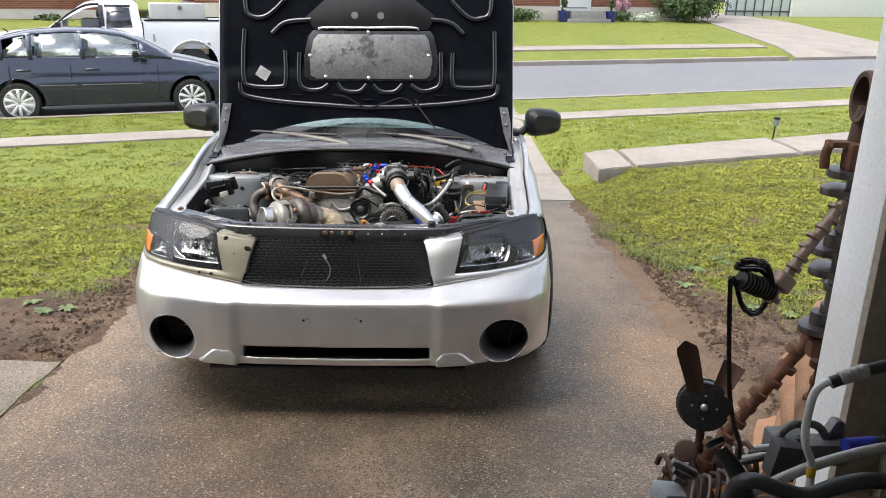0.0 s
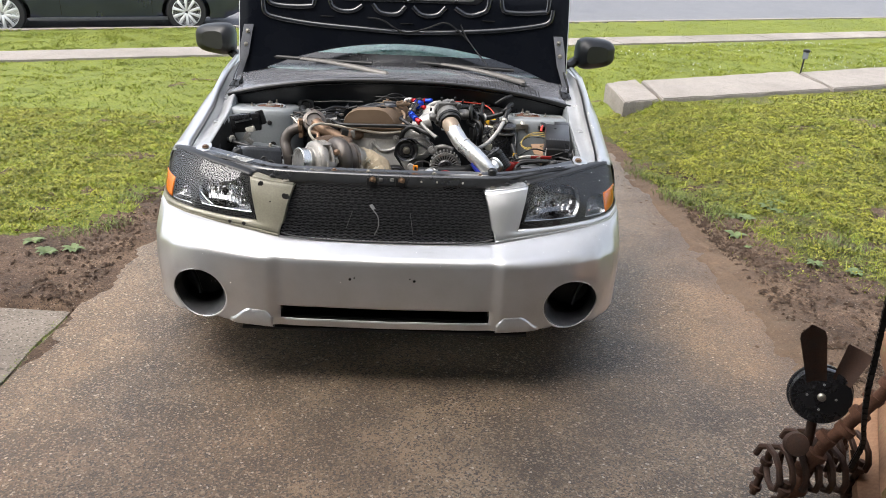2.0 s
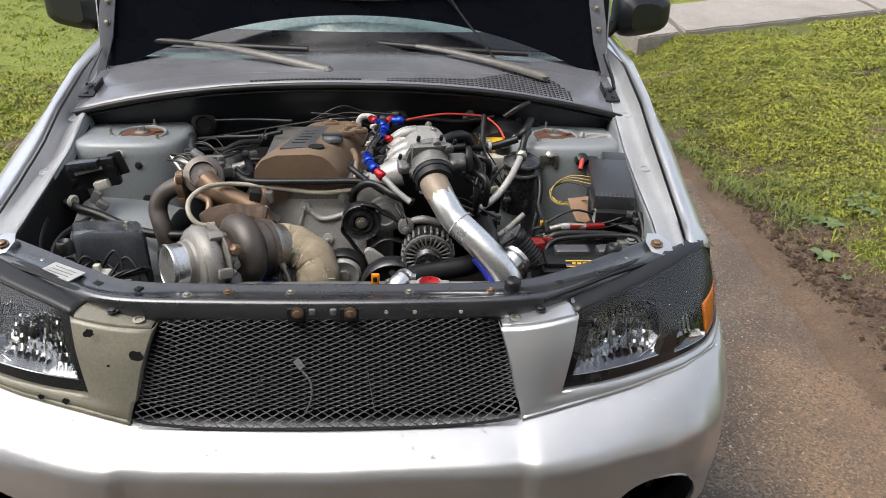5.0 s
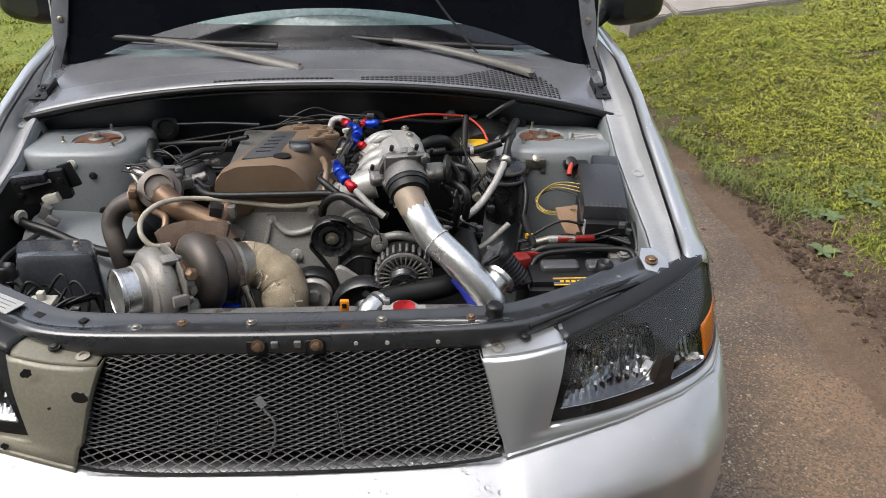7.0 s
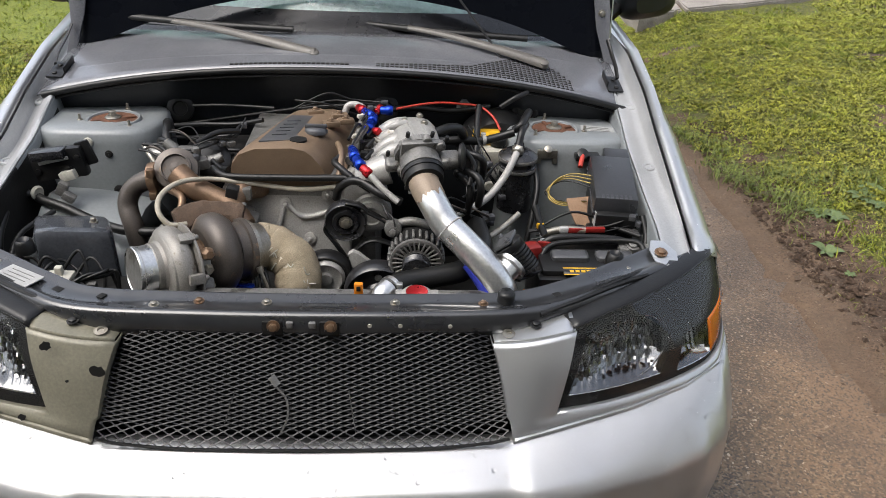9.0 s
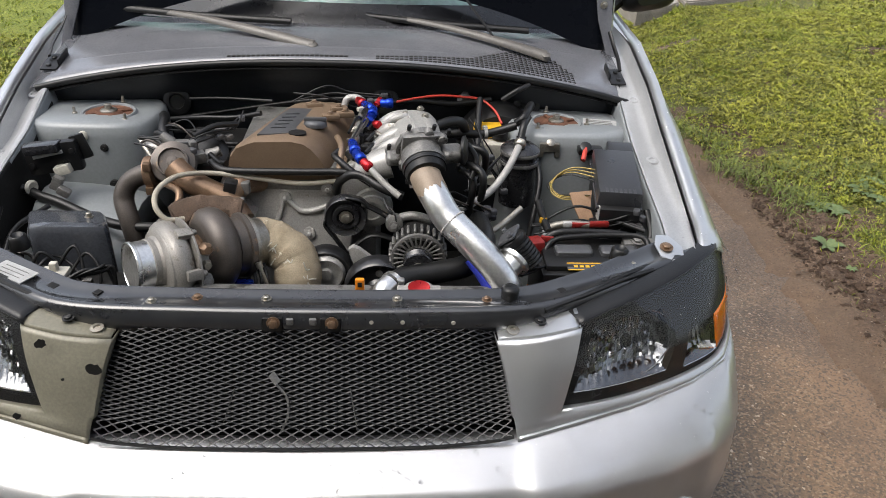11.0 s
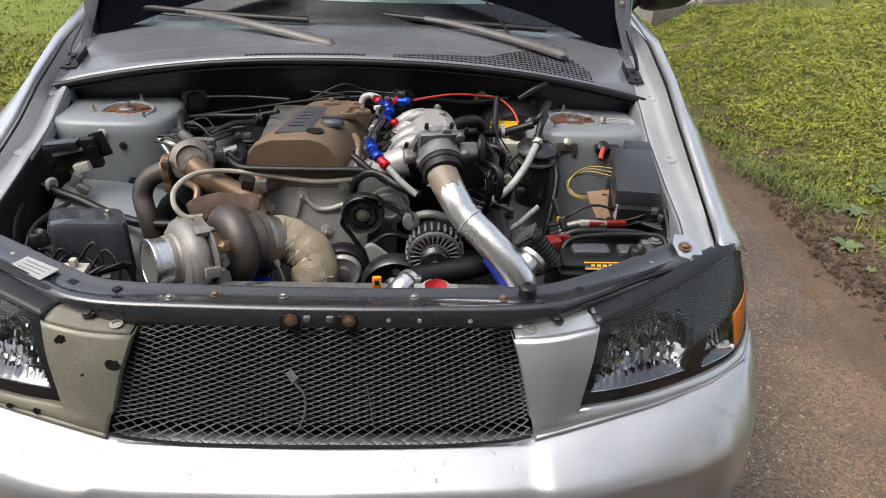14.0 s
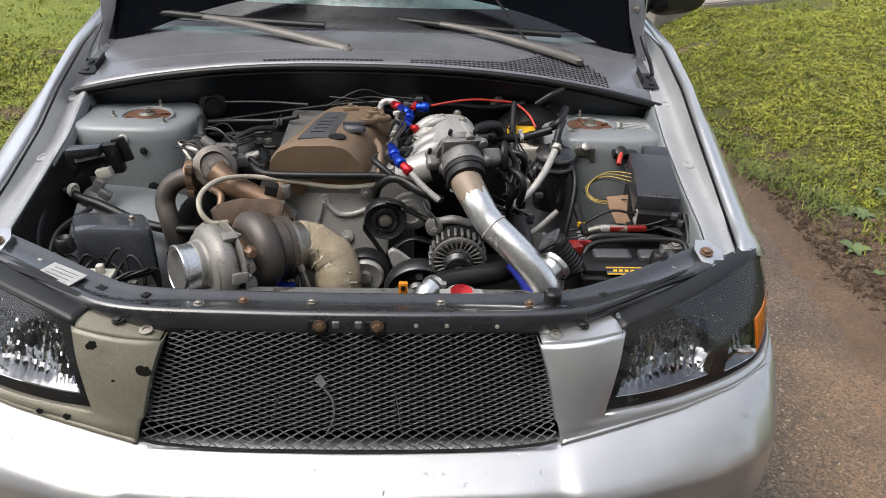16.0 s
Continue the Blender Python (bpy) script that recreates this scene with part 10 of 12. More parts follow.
M_CRANK = mat("oily_crank_steel", (0.085, 0.088, 0.092), 0.38, 0.75, (0.14, 0.10, 0.075), 16.0, 0.9, 160.0, 0.3)
M_CAM = mat("cam_steel", (0.16, 0.115, 0.09), 0.5, 0.6, (0.24, 0.18, 0.14), 24.0, 0.9, 200.0, 0.3)
M_CHAIN = mat("oily_black_chain", (0.010, 0.009, 0.009), 0.38, 0.5, (0.022, 0.018, 0.015), 40.0, 0.9, 200.0, 0.2)
dog_figure()
man_figure()
leash()


# ---- salvaged engine on a stand, just inside the door ----
def salvaged_engine():
    e = thing("salvaged_engine", (1.15, 0.92, 0.12), "greasy salvaged engine with hoses standing inside the garage door", "engine")
    bm = B()
    box(bm, (1.20, 0.90, 0.42), (0.62, 0.46, 0.50), 0.03)
    part("engine_block", bm, M_RUSTDARK, e, "oily dark engine block")
    bm = B()
    for dx in (-0.26, 0.26):
        for dy in (-0.18, 0.18):
            box(bm, (1.20 + dx, 0.90 + dy, 0.15), (0.05, 0.05, 0.09), 0.004)
    part("stand_foot", bm, M_RUSTDARK, e)
    bm = B()
    box(bm, (0.935, 1.065, 0.655), (0.14, 0.15, 0.10), 0.025, Matrix.Rotation(0.3, 3, "Y").to_4x4())
    part("coil_pack_body", bm, M_RUSTDARK, e)
    for k in range(7):
        bm = B()
        y = 1.08
        tube(bm, [(0.862 + 0.012 * k, y - 0.085, 0.66 + 0.006 * k), (0.868 + 0.016 * k, y - 0.06, 0.705 + 0.007 * k), (0.892 + 0.016 * k, y + 0.0, 0.718 + 0.006 * k), (0.905 + 0.014 * k, y + 0.055, 0.690 + 0.006 * k)], 0.0045, 7, 5)
        part("bent_fin", bm, M_RUSTDARK if k % 2 else M_CAM, e, "rusty bent fin")
    bm = B()
    box(bm, (0.945, 1.065, 0.712), (0.034, 0.022, 0.012), 0.003, Matrix.Rotation(-0.35, 3, "Y").to_4x4() @ Matrix.Rotation(0.4, 4, "X"))
    oc = part("orange_connector", bm, M_ORANGE, e, "orange four-way connector")
    bm = B()
    for k in range(4):
        box(bm, (0.934 + 0.0075 * k, 1.054, 0.7165 + 0.0026 * k), (0.004, 0.006, 0.004), 0.001)
    part("connector_pin", bm, M_LABEL, oc)
    bm = B()
    box(bm, (0.850, 1.085, 0.690), (0.060, 0.055, 0.034), 0.008, Matrix.Rotation(0.25, 3, "Z").to_4x4() @ Matrix.Rotation(0.25, 4, "Y"))
    pl = part("pale_plug", bm, M_PLUG, e, "pale grey wiring plug")
    bm = B()
    for k in range(3):
        box(bm, (0.852 + 0.014 * k, 1.048, 0.682), (0.010, 0.012, 0.016), 0.002)
    part("plug_socket", bm, M_DARK, pl)
    bm = B()
    for k in range(3):
        box(bm, (0.885, 1.10 + 0.010 * k, 0.706 + 0.012 * k), (0.060, 0.014, 0.012), 0.003, Matrix.Rotation(0.5, 3, "Y").to_4x4())
    part("plug_rail", bm, M_ALUDARK, e)
    # angled black spout
    bm = B()
    tube(bm, [(0.918, 1.04, 0.822), (0.938, 1.01, 0.798), (0.950, 0.98, 0.765), (0.950, 0.96, 0.71)], lambda t: 0.015 + 0.004 * t, 14, 6)
    lathe(bm, [(0.019, 0), (0.020, 0.010), (0.015, 0.013)], (0.914, 1.05, 0.826), (-0.3, 0.6, 0.55), 18)
    part("oil_spout", bm, M_BLACK, e, "black plastic filler spout")
    # thick black hose with an elbow
    hose("elbow_hose", [(0.900, 0.95, 0.755), (0.908, 0.93, 0.825), (0.925, 0.905, 0.852), (0.955, 0.89, 0.848), (1.00, 0.880, 0.842), (1.05, 0.875, 0.866), (1.10, 0.875, 0.876), (1.145, 0.880, 0.862), (1.165, 0.89, 0.80), (1.17, 0.89, 0.60)], 0.0135, M_DUSTYRUBBER, e, "thick black coolant hose", 16)
    # ribbed silver pipe sweeping across
    hose("silver_pipe", [(0.72, 0.95, 0.700), (0.78, 0.965, 0.706), (0.86, 0.975, 0.728), (0.95, 0.98, 0.770), (1.05, 0.985, 0.822), (1.14, 0.99, 0.852), (1.22, 1.0, 0.862), (1.34, 1.02, 0.858), (1.46, 1.04, 0.84)], 0.0095, M_ALU, e, "dull silver air-conditioning line", 12)
    hose("rubber_sleeve", [(0.715, 0.949, 0.700), (0.765, 0.962, 0.704)], 0.019, M_DUSTYRUBBER, e, "", 14)
    bm = B()
    for q in (0.712, 0.735):
        lathe(bm, [(0.018, -0.004), (0.0225, -0.003), (0.0225, 0.003), (0.018, 0.004)], (q, 0.949 + 0.26 * (q - 0.715), 0.700 + 0.08 * (q - 0.715)), (1, 0.26, 0.08), 18)
    part("crimp", bm, M_STEEL, e)
    # upright alloy tube with a yellow ring and a black rubber end
    up = hose("alloy_tube", [(1.049, 0.95, 0.42), (1.049, 0.95, 0.60), (1.046, 0.95, 0.74), (1.044, 0.955, 0.845), (1.030, 0.96, 0.885), (1.025, 0.962, 0.917), (1.025, 0.962, 0.959), (1.029, 0.962, 0.989), (1.042, 0.962, 1.006), (1.060, 0.962, 1.012)], 0.0070, M_ALUPIPE, e, "bent aluminium tube", 14)
    bm = B()
    lathe(bm, [(0.0071, -0.010), (0.0077, -0.009), (0.0077, 0.009), (0.0071, 0.010)], (1.044, 0.953, 0.838), (0, 0.03, 1), 16)
    part("yellow_ring", bm, M_YELLOW, up)
    hose("rubber_hose", [(1.052, 0.962, 1.007), (1.078, 0.963, 1.018), (1.118, 0.965, 1.032), (1.165, 0.97, 1.041), (1.22, 0.975, 1.044), (1.31, 0.98, 1.035), (1.38, 0.98, 0.99), (1.42, 0.98, 0.90)], 0.0104, M_DUSTYRUBBER, e, "black rubber hose end", 14)
    bm = B()
    for k in range(4):
        q = Vector((1.074, 0.963, 1.017)).lerp(Vector((1.106, 0.965, 1.0285)), k / 3)
        lathe(bm, [(0.0105, -0.008), (0.0124, -0.006), (0.0120, 0.003), (0.0105, 0.007)], q, (1, 0, 0.34), 18)
    part("crimp", bm, M_ALU, up)
    # small hardware behind the pipe
    bm = B()
    prism(bm, [(-0.035, 0), (0.035, 0), (0.022, 0.07), (0.004, 0.075), (-0.010, 0.05)], 0.022, pose(1.165, 1.14, 0.765, 90, 0, 10), 0.005)
    box(bm, (1.14, 1.12, 0.775), (0.12, 0.05, 0.05), 0.012)
    part("alloy_bracket", bm, M_ALUDARK, e)
    bm = B()
    tube(bm, [(1.16, 1.06, 0.823), (1.22, 1.07, 0.822)], 0.014, 10, 2)
    part("blue_connector", bm, M_BLUEHOSE, e, "blue connector sleeve")
    hose("black_lead", [(1.21, 1.07, 0.822), (1.27, 1.08, 0.818), (1.34, 1.09, 0.80)], 0.012, M_DUSTYRUBBER, e)
    bm = B()
    rows = []
    tube(bm, [(1.045, 1.10, 0.755), (1.05, 1.10, 0.81), (1.075, 1.10, 0.842), (1.12, 1.10, 0.842), (1.145, 1.10, 0.815)], 0.008, 8, 6)
    box(bm, (1.075, 1.12, 0.785), (0.07, 0.05, 0.06), 0.010)
    part("thermostat_housing", bm, M_ALUDARK, e)
    bm = B()
    box(bm, (1.052, 1.07, 0.785), (0.05, 0.04, 0.075), 0.005, Matrix.Rotation(0.15, 3, "Y").to_4x4())
    part("grey_module", bm, M_PLAQUE, e)
    for k in range(4):
        hose("fuel_tube", [(0.99 + 0.01 * k, 1.12, 0.74 + 0.012 * k), (1.02 + 0.01 * k, 1.10, 0.765 + 0.010 * k), (1.05, 1.10, 0.77 + 0.01 * k)], 0.0065, M_ALU if k % 2 else M_DUSTYRUBBER, e)
    for pts in ([(0.80, 0.85, 0.66), (0.86, 0.87, 0.715), (0.95, 0.88, 0.725), (1.05, 0.90, 0.715), (1.2, 0.92, 0.72)], [(0.76, 0.83, 0.60), (0.82, 0.84, 0.68), (0.90, 0.84, 0.705), (1.0, 0.85, 0.695)], [(1.30, 0.95, 0.80), (1.38, 0.97, 0.79), (1.48, 1.0, 0.80)], [(1.26, 0.92, 0.76), (1.36, 0.94, 0.75), (1.46, 0.98, 0.77)]):
        hose("black_tube", pts, 0.010, M_DUSTYRUBBER, e, "", 9)
    bm = B()
    lathe(bm, [(0.05, 0), (0.06, 0.02), (0.06, 0.10), (0.045, 0.12), (0.001, 0.122)], (0.87, 0.86, 0.60), (0.9, 0.1, 0.35), 24)
    part("filter_body", bm, M_FILTER, e, "grey-green filter body")
    bm = B()
    bmesh.ops.create_uvsphere(bm, u_segments=16, v_segments=10, radius=0.035, matrix=Matrix.Translation((1.33, 1.02, 0.79)))
    bmesh.ops.create_uvsphere(bm, u_segments=16, v_segments=10, radius=0.03, matrix=Matrix.Translation((1.40, 1.06, 0.80)))
    part("cast_lug", bm, M_ALUDARK, e)
    bm = B()
    prism(bm, [(0, 0), (0.05, 0.0), (0.05, -0.05), (0.09, -0.05), (0.09, -0.12), (0.03, -0.12), (0.03, -0.06), (0, -0.06)], 0.004, pose(1.02, 0.86, 0.80, 80, 0, 0))
    part("sheet_bracket", bm, M_ALUDARK, e)


M_DUSTYRUBBER = mat("dusty_rubber", (0.028, 0.028, 0.029), 0.42, 0.0, (0.045, 0.043, 0.040), 9.0, 0.9, 260.0, 0.15, rvar=0.15)
M_PLUG = mat("pale_plug", (0.42, 0.45, 0.46), 0.5, 0.0, (0.34, 0.36, 0.37), 20.0, 0.6, 200.0, 0.1)
M_ALUPIPE = mat("satin_alloy", (0.86, 0.86, 0.85), 0.30, 0.3, (0.72, 0.72, 0.71), 12.0, 0.6, 200.0, 0.1)
M_FILTER = mat("filter_paint", (0.10, 0.12, 0.11), 0.5, 0.1, (0.07, 0.08, 0.075), 10.0, 0.7, 200.0, 0.1)
salvaged_engine()

# ---- across the lawn: parked vehicles ----
M_DARKCAR = mat("dark_slate_paint", (0.036, 0.044, 0.075), 0.28, 0.5, (0.029, 0.036, 0.063), 2.0, 0.4, 300.0, 0.0, coat=1.0, rvar=0.03)
M_WHITECAR = mat("white_car_paint", (0.84, 0.85, 0.87), 0.3, 0.0, (0.79, 0.80, 0.81), 2.0, 0.4, 200.0, 0.0, coat=0.8, rvar=0.04)
M_SEAT = mat("seat_cloth", (0.20, 0.20, 0.20), 0.9, 0.0, (0.15, 0.15, 0.15), 12.0, 0.6, 300.0, 0.2)
M_SIDEGLASS = pane_glass("side_window_glass", (0.78, 0.82, 0.83), 0.22)
M_CARGLASS = mat("car_window", (0.20, 0.23, 0.26), 0.08, 0.0, (0.16, 0.18, 0.21), 1.5, 0.8, 200.0, 0.0, coat=1.0)
M_BLIND = mat("dark_window", (0.055, 0.06, 0.075), 0.08, 0.0, (0.04, 0.045, 0.055), 1.5, 0.8, 200.0, 0.0, coat=1.0)
M_RIM = mat("bright_rim", (0.82, 0.82, 0.80), 0.4, 0.25, (0.72, 0.72, 0.70), 8.0, 0.5, 200.0, 0.0)


def vehicle_side(bm, stations, rows_at, arches, r_arch, half_sign=0):
    """Both flanks and the top of a body as one skin; stations along the length, rows_at(u) a section (w, z) from sill to middle."""
    rows = []
    for u in stations:
        sec = rows_at(u)
        rows.append([Vector((u, -w, z)) for w, z in sec] + [Vector((u, w, z)) for w, z in sec[::-1]])
    sheet(bm, rows, keep=lambda c: not any(math.hypot(c.x - a, c.z - za) < r_arch and abs(c.y) > 0.5 for a, za in arches))
    return rows


def car_wheel(parent, place, r, width, spokes, side, rim_r):
    bm = B()
    ax = (0, side, 0)
    lathe(bm, [(rim_r, -width / 2), (r * 0.93, -width / 2), (r, -width * 0.35), (r, width * 0.35), (r * 0.93, width / 2), (rim_r, width / 2)], place, ax, 40)
    t = part("wheel", bm, M_TYRE, parent, "black tyre on a bright alloy wheel")
    bm = B()
    lathe(bm, [(rim_r, width / 2), (rim_r * 0.97, width / 2 + 0.004), (rim_r * 0.92, width / 2 - 0.01), (rim_r * 0.90, 0.0)], place, ax, 36)
    for k in range(spokes):
        a = 2 * math.pi * k / spokes
        m = Matrix.Rotation(a, 4, "Y")
        box(bm, Vector(place) + Vector((0, side * (width / 2 - 0.004), 0)) + m.to_3x3() @ Vector((0, 0, rim_r * 0.52)), (rim_r * 0.15, 0.02, rim_r * 0.85), 0.004, m, taper=1.5, segs=1)
    lathe(bm, [(rim_r * 0.2, width / 2 - 0.03), (rim_r * 0.2, width / 2 - 0.002), (0.01, width / 2)], place, ax, 16)
    part("rim", bm, M_RIM, t, "many-spoked bright rim")
    bm = B()
    lathe(bm, [(rim_r * 0.9, -0.01), (rim_r * 0.9, 0.0), (0.01, 0.0)], place, ax, 24)
    part("brake", bm, M_DARK, t)
    return t


def hatchback():
    """Built along x with its nose to +x, then set on the street."""
    f = Matrix.Translation(street(-2.29, 14.46, -0.455)) @ Matrix.Rotation(ST, 4, "Z")
    e = thing("hatchback", (2.2, 0, 0), "dark slate-blue hatchback parked along the street, bright ten-spoke wheels", "car", frame_m=f)
    wr, wf, zr, half = 0.86, 3.50, 0.312, 0.865
    hood = [(0.0, 0.62), (0.06, 0.90), (0.20, 1.02), (0.6, 1.02), (3.05, 0.985), (3.25, 0.965), (3.6, 0.90), (4.0, 0.80), (4.25, 0.70), (4.38, 0.58), (4.42, 0.5)]

    def sec(u):
        top = lerp_table(hood, u)[0]
        w = half - 0.22 * max(0, (u - 3.9) / 0.55) ** 2 - 0.14 * max(0, (0.35 - u) / 0.35) ** 2
        lo = 0.20 + 0.10 * max(0, (u - 4.1) / 0.3) + 0.14 * max(0, (0.3 - u) / 0.3)
        zs = [lo, lo + 0.02, 0.34, 0.42, 0.50, 0.58, 0.645, 0.665, 0.72, 0.78, 0.84]
        ws = [w - 0.05, w - 0.02, w - 0.012, w - 0.004, w, w, w - 0.004, w - 0.014, w - 0.02, w - 0.026, w - 0.04]
        out = [(a, min(z, top - 0.02 * (k < 10))) for k, (a, z) in enumerate(zip(ws, zs))]
        out += [(w - 0.085, top - 0.008), (w - 0.14, top), (w * 0.5, top + 0.02 * (u > 3)), (0.0, top + 0.025 * (u > 3))]
        return out

    bm = B()
    st = [4.42 * k / 88 for k in range(89)]
    vehicle_side(bm, st, sec, [(wr, zr), (wf, zr)], 0.375)
    for v in bm.verts:
        for a in (wr, wf):
            d = math.hypot(v.co.x - a, v.co.z - zr)
            if v.is_boundary and 0.3 < d < 0.45 and v.co.z > 0.21:
                v.co.x, v.co.z = a + (v.co.x - a) * 0.375 / d, zr + (v.co.z - zr) * 0.375 / d
    body = part("body", bm, M_DARKCAR, e, "dark slate bodywork")
    bm = B()
    roof = [(0.16, 1.00, 1.02), (0.42, 1.00, 1.17), (0.70, 1.00, 1.295), (1.10, 1.00, 1.375), (1.6, 1.0, 1.41), (2.1, 1.0, 1.40), (2.45, 1.0, 1.35), (2.75, 1.0, 1.24), (3.0, 1.0, 1.10), (3.22, 1.0, 0.975)]
    rows = []
    for k in range(45):
        u = 0.16 + 3.06 * k / 44
        zt = lerp_table(roof, u)[1]
        h = max(0.0, zt - 0.98)
        wb, wt = 0.775, 0.775 - 0.36 * h
        rows.append([Vector((u, -wb, 0.97)), Vector((u, -(wb * 0.5 + wt * 0.5) - 0.01, 0.97 + h * 0.5)), Vector((u, -wt, zt - 0.03)), Vector((u, -wt + 0.06, zt)), Vector((u, 0, zt + 0.02)), Vector((u, wt - 0.06, zt)), Vector((u, wt, zt - 0.03)), Vector((u, (wb * 0.5 + wt * 0.5) + 0.01, 0.97 + h * 0.5)), Vector((u, wb, 0.97))])
    # the side windows are openings between the pillars
    def open_side(c):
        return not (0.72 < c.x < 2.76 and abs(c.y) > 0.56 and c.z < lerp_table(roof, c.x)[1] - 0.035 and abs(c.x - 1.85) > 0.05 and abs(c.x - 1.12) > 0.04)
    sheet(bm, rows, keep=open_side)
    part("cabin", bm, M_DARKCAR, e, "dark slate roof and pillars", solid=0.02)
    for u in (1.05, 2.0):
        for s in (-0.36, 0.36):
            bm = B()
            box(bm, (u, s, 0.80), (0.16, 0.46, 0.62), 0.06, Matrix.Rotation(-0.2, 3, "Y").to_4x4())
            box(bm, (u - 0.09, s, 1.20), (0.09, 0.24, 0.18), 0.04)
            part("seat", bm, M_SEAT, e, "grey seat seen through the windows")

    def glassy(pts, name, m, lift=0.012):
        for s in (-1, 1):
            bm = B()
            vs = []
            for u, z in pts:
                h = z - 0.97
                zt = lerp_table(roof, u)[1]
                w = 0.775 - 0.36 * h * 0.93 + lift
                vs.append(bm.verts.new((u, s * w, z)))
            bm.faces.new(vs)
            part(name, bm, m, e, solid=0.006)

    glassy([(0.70, 1.03), (1.08, 1.04), (1.13, 1.315), (0.94, 1.28), (0.72, 1.12)], "quarter_window", M_SIDEGLASS)
    glassy([(1.15, 1.04), (1.80, 1.035), (1.75, 1.365), (1.44, 1.35), (1.19, 1.325)], "rear_window", M_SIDEGLASS)
    glassy([(1.90, 1.035), (2.90, 1.02), (2.62, 1.19), (2.34, 1.31), (2.10, 1.35), (1.85, 1.36)], "front_window", M_SIDEGLASS)
    bm = B()
    sheet(bm, [[(2.50, -0.58, 1.325), (2.50, 0, 1.365), (2.50, 0.58, 1.325)], [(3.14, -0.70, 1.02), (3.20, 0, 1.03), (3.14, 0.70, 1.02)]])
    part("windscreen", bm, M_CARGLASS, e, solid=0.02)
    for s in (-1, 1):
        for u in (wr, wf):
            car_wheel(e, (u, s * 0.765, zr), zr, 0.21, 10, s, 0.225)
            bm = B()
            rows = [[(u + 0.378 * math.cos(a), s * w, zr + 0.378 * math.sin(a)) for w in (0.855, 0.55)] for a in [radians(-10 + 200 * k / 16) for k in range(17)]]
            sheet(bm, rows)
            part("wheel_arch", bm, M_DARK, e)
        bm = B()
        box(bm, (2.66, s * 0.90, 1.055), (0.10, 0.17, 0.105), 0.035, segs=3)
        box(bm, (2.70, s * 0.81, 1.02), (0.05, 0.10, 0.03), 0.008)
        part("door_mirror", bm, M_BLACK, e, "black door mirror")
        bm = B()
        box(bm, (2.20, s * 0.872, 0.225), (2.0, 0.03, 0.05), 0.01)
        part("sill", bm, M_PLAQUE, e, "grey side skirt")
        for a, b in ((1.18, 1.72), (1.80, 2.72)):
            bm = B()
            box(bm, ((a + b) / 2, s * 0.868, 0.575), (b - a, 0.014, 0.016), 0.004)
            part("side_moulding", bm, M_ALUDARK, e, "bright side moulding")
        for u in (0.98, 1.98):
            bm = B()
            tube(bm, [(u - 0.10, s * 0.845, 0.815), (u - 0.06, s * 0.875, 0.82), (u + 0.06, s * 0.875, 0.82), (u + 0.10, s * 0.845, 0.815)], 0.014, 7, 3)
            part("door_handle", bm, M_DARKCAR, e)
        bm = B()
        for u in (0.78, 1.66, 2.98):
            box(bm, (u, s * 0.862, 0.60), (0.006, 0.006, 0.62))
        part("door_gap", bm, M_DARK, e)
        bm = B()
        box(bm, (2.78, s * 0.92, 1.04), (0.10, 0.18, 0.12), 0.03)
        box(bm, (2.80, s * 0.84, 0.98), (0.06, 0.08, 0.05), 0.01)
        part("door_mirror", bm, M_DARKCAR, e)
        bm = B()
        box(bm, (4.16, s * 0.66, 0.70), (0.36, 0.22, 0.13), 0.04, Matrix.Rotation(-0.35 * s, 3, "Z").to_4x4())
        part("headlight", bm, M_CARGLASS, e)
    bm = B()
    box(bm, (2.2, 0, 0.24), (3.9, 1.35, 0.06), 0.02)
    part("underbody", bm, M_DARK, e)
    bm = B()
    tube(bm, [(0.75, 0, 1.36), (0.72, 0, 1.40), (0.68, 0, 1.42)], 0.01, 6, 2)
    part("aerial", bm, M_BLACK, e)


hatchback()


